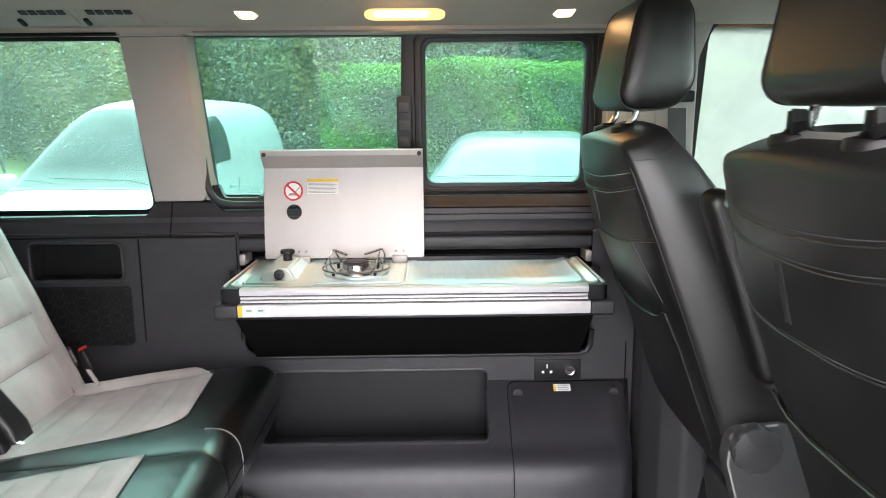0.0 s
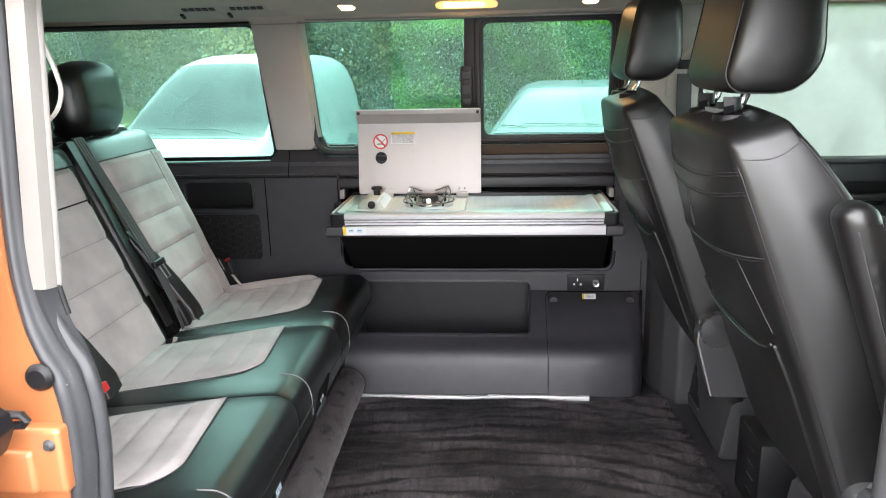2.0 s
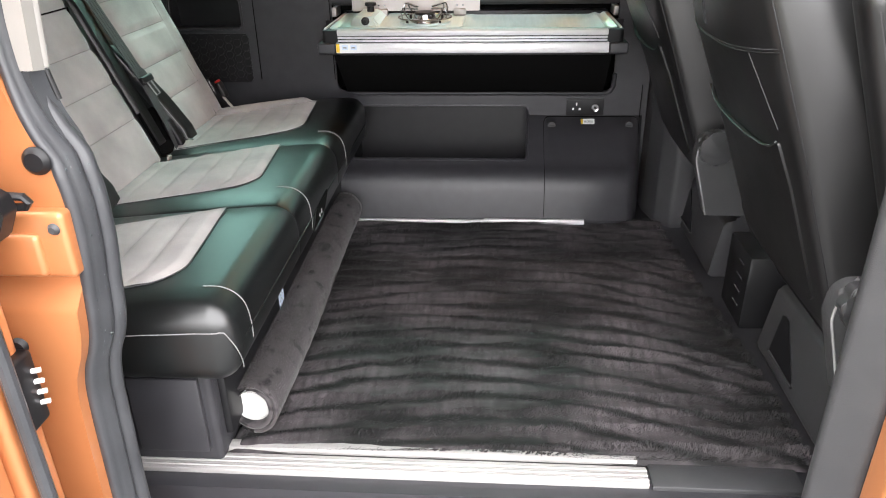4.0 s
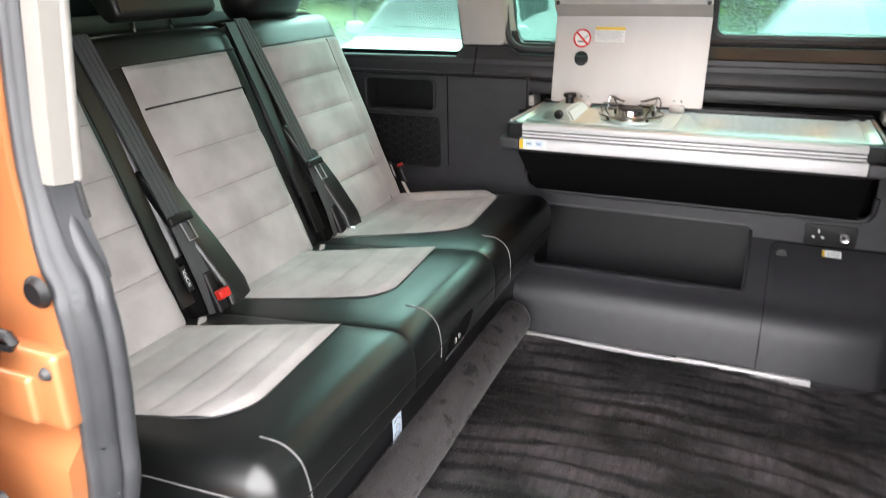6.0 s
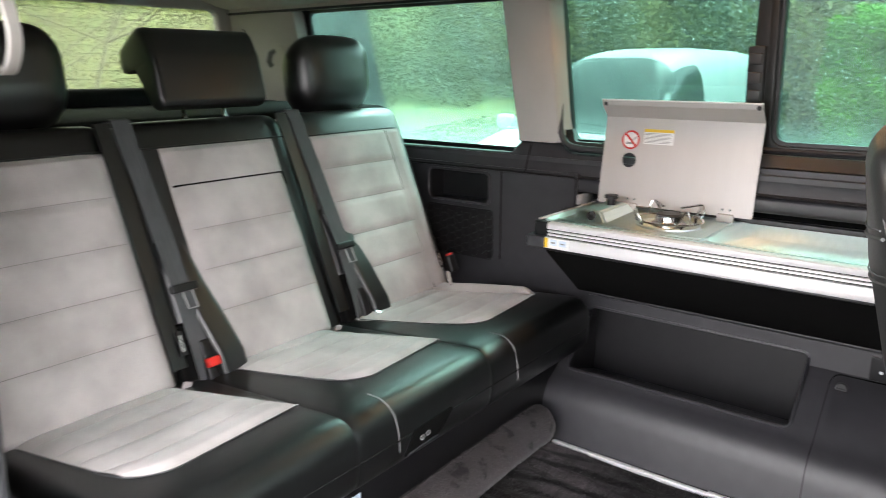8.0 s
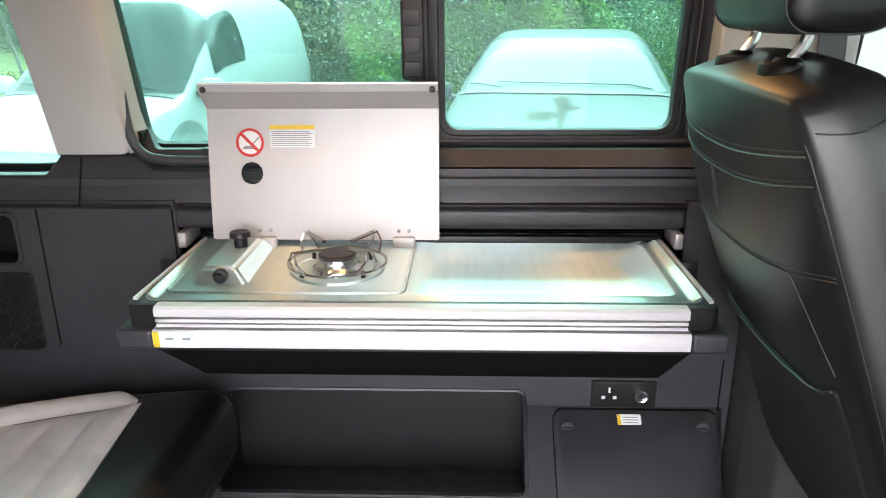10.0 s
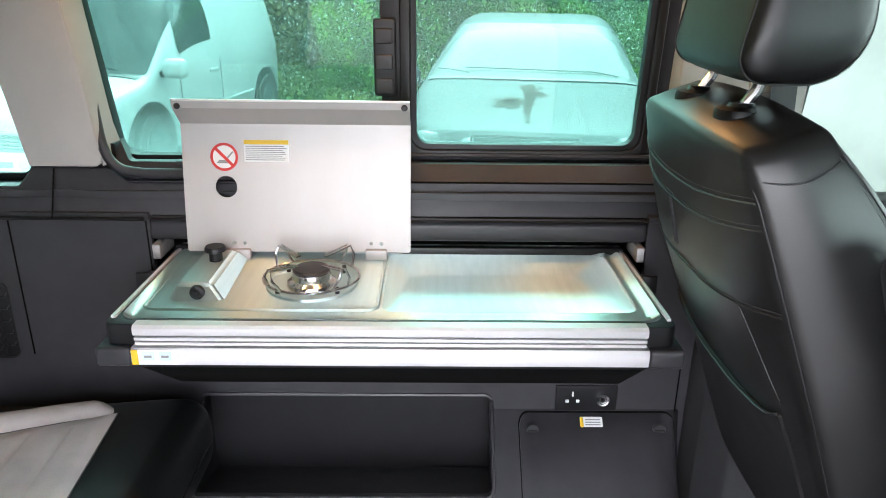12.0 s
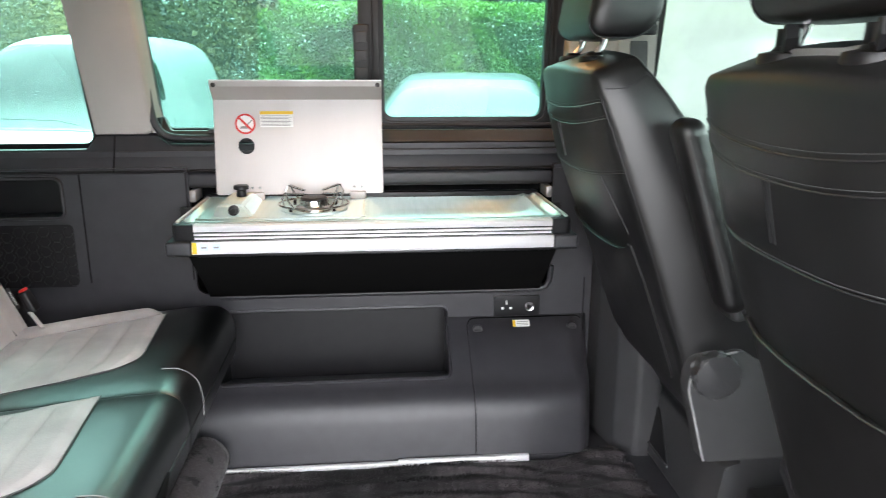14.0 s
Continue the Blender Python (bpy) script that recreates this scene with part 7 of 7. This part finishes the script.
tree(-4.4, 12.8, 4.6, 1, 0.5, 0.035)
tree(-7.5, 13.2, 4.5, 2, -0.5, 0.03)
tree(-9.8, 3.0, 4.0, 3, 0.5, 0.045)
tree(-10.5, 5.5, 4.2, 4, -0.5, 0.04)
tree(-9.2, 4.4, 3.6, 5, 0.6, 0.035)
tree(-9.4, 3.7, 3.2, 6, -0.7, 0.03)

# ---- rain on the windows and on the door seal ----
WATER = bpy.data.materials.new("rain_water")
WATER.use_nodes = True
wb = WATER.node_tree.nodes["Principled BSDF"]
wb.inputs["Base Color"].default_value, wb.inputs["Roughness"].default_value = (0.80, 0.90, 0.88, 1), 0.02
wb.inputs["Transmission Weight"].default_value, wb.inputs["IOR"].default_value = 1.0, 1.33


def rain(name, count, x0, x1, z0, z1, place, seed, size=0.00105):
    """Beads of water on the outside of a pane, crowded in patches."""
    rng = np.random.default_rng(seed)
    verts, faces = [], []
    n = 6
    for _ in range(count):
        x, z = rng.uniform(x0, x1), rng.uniform(z0, z1)
        if noise.noise((x * 5, z * 5, seed)) < rng.uniform(-0.7, 0.5):
            continue
        r = size * rng.uniform(0.4, 1.0) * (1.6 if rng.random() < 0.08 else 1.0)
        tall = rng.uniform(1.0, 1.5)
        c = Vector(place(x, z))
        i = len(verts)
        for s, h in ((1.0, 0.0), (0.65, 0.6)):
            verts += [(c.x + r * s * math.cos(2 * math.pi * k / n), c.y + r * h, c.z + r * s * tall * math.sin(2 * math.pi * k / n)) for k in range(n)]
        verts.append((c.x, c.y + r * 0.8, c.z))
        for k in range(n):
            m = (k + 1) % n
            faces += [(i + k, i + m, i + n + m, i + n + k), (i + n + k, i + n + m, i + 2 * n)]
        faces.append(tuple(i + k for k in reversed(range(n))))
    me = bpy.data.meshes.new(name)
    me.from_pydata(verts, [], faces)
    me.polygons.foreach_set("use_smooth", [True] * len(me.polygons))
    me.materials.append(WATER)
    ob = tagged(new(name, me), "clear raindrops on the tinted window glass", "raindrops", kind="stuff")
    ob.visible_shadow = False
    return ob


rain("raindrops", 9000, -1.66, -0.70, 0.80, 1.27, lambda x, z: upper(x, z, -0.0735), 11)
rain("raindrops", 7200, -0.55, -0.02, 0.84, 1.27, lambda x, z: deep(x, z, -0.0385), 12)
rain("raindrops", 5200, 0.045, 0.49, 0.86, 1.26, lambda x, z: deep(x, z, -0.0225), 13)
rain("raindrops", 900, 0.80, 1.65, 0.78, 1.30, lambda x, z: (x, 2.1195 - 0.136 * (z - 0.83), z), 14)
bead_rng = random.Random(31)
bm = bmesh.new()
run = [p for p in glide(SEAL) if 0.40 < p[1] < 0.72]
for _ in range(70):
    p = bead_rng.choice(run)
    u, n = bead_rng.choice(((0.021, 0.012), (0.004, 0.0095), (-0.008, 0.009), (-0.016, 0.0085)))
    r = bead_rng.uniform(0.0008, 0.0022)
    at = Vector((p[0] + 0.003 + 0.88 * (0.45 * u + 0.89 * n), edge_y(p[1]) + 0.88 * (0.89 * u - 0.45 * n), p[1] + bead_rng.uniform(-0.008, 0.008)))
    bmesh.ops.create_icosphere(bm, subdivisions=2, radius=r, matrix=Matrix.Translation(at))
tagged(part("seal_drops", bm, WATER, None, "", 180), "clear raindrops clinging to the rubber seal", "raindrops", kind="stuff")
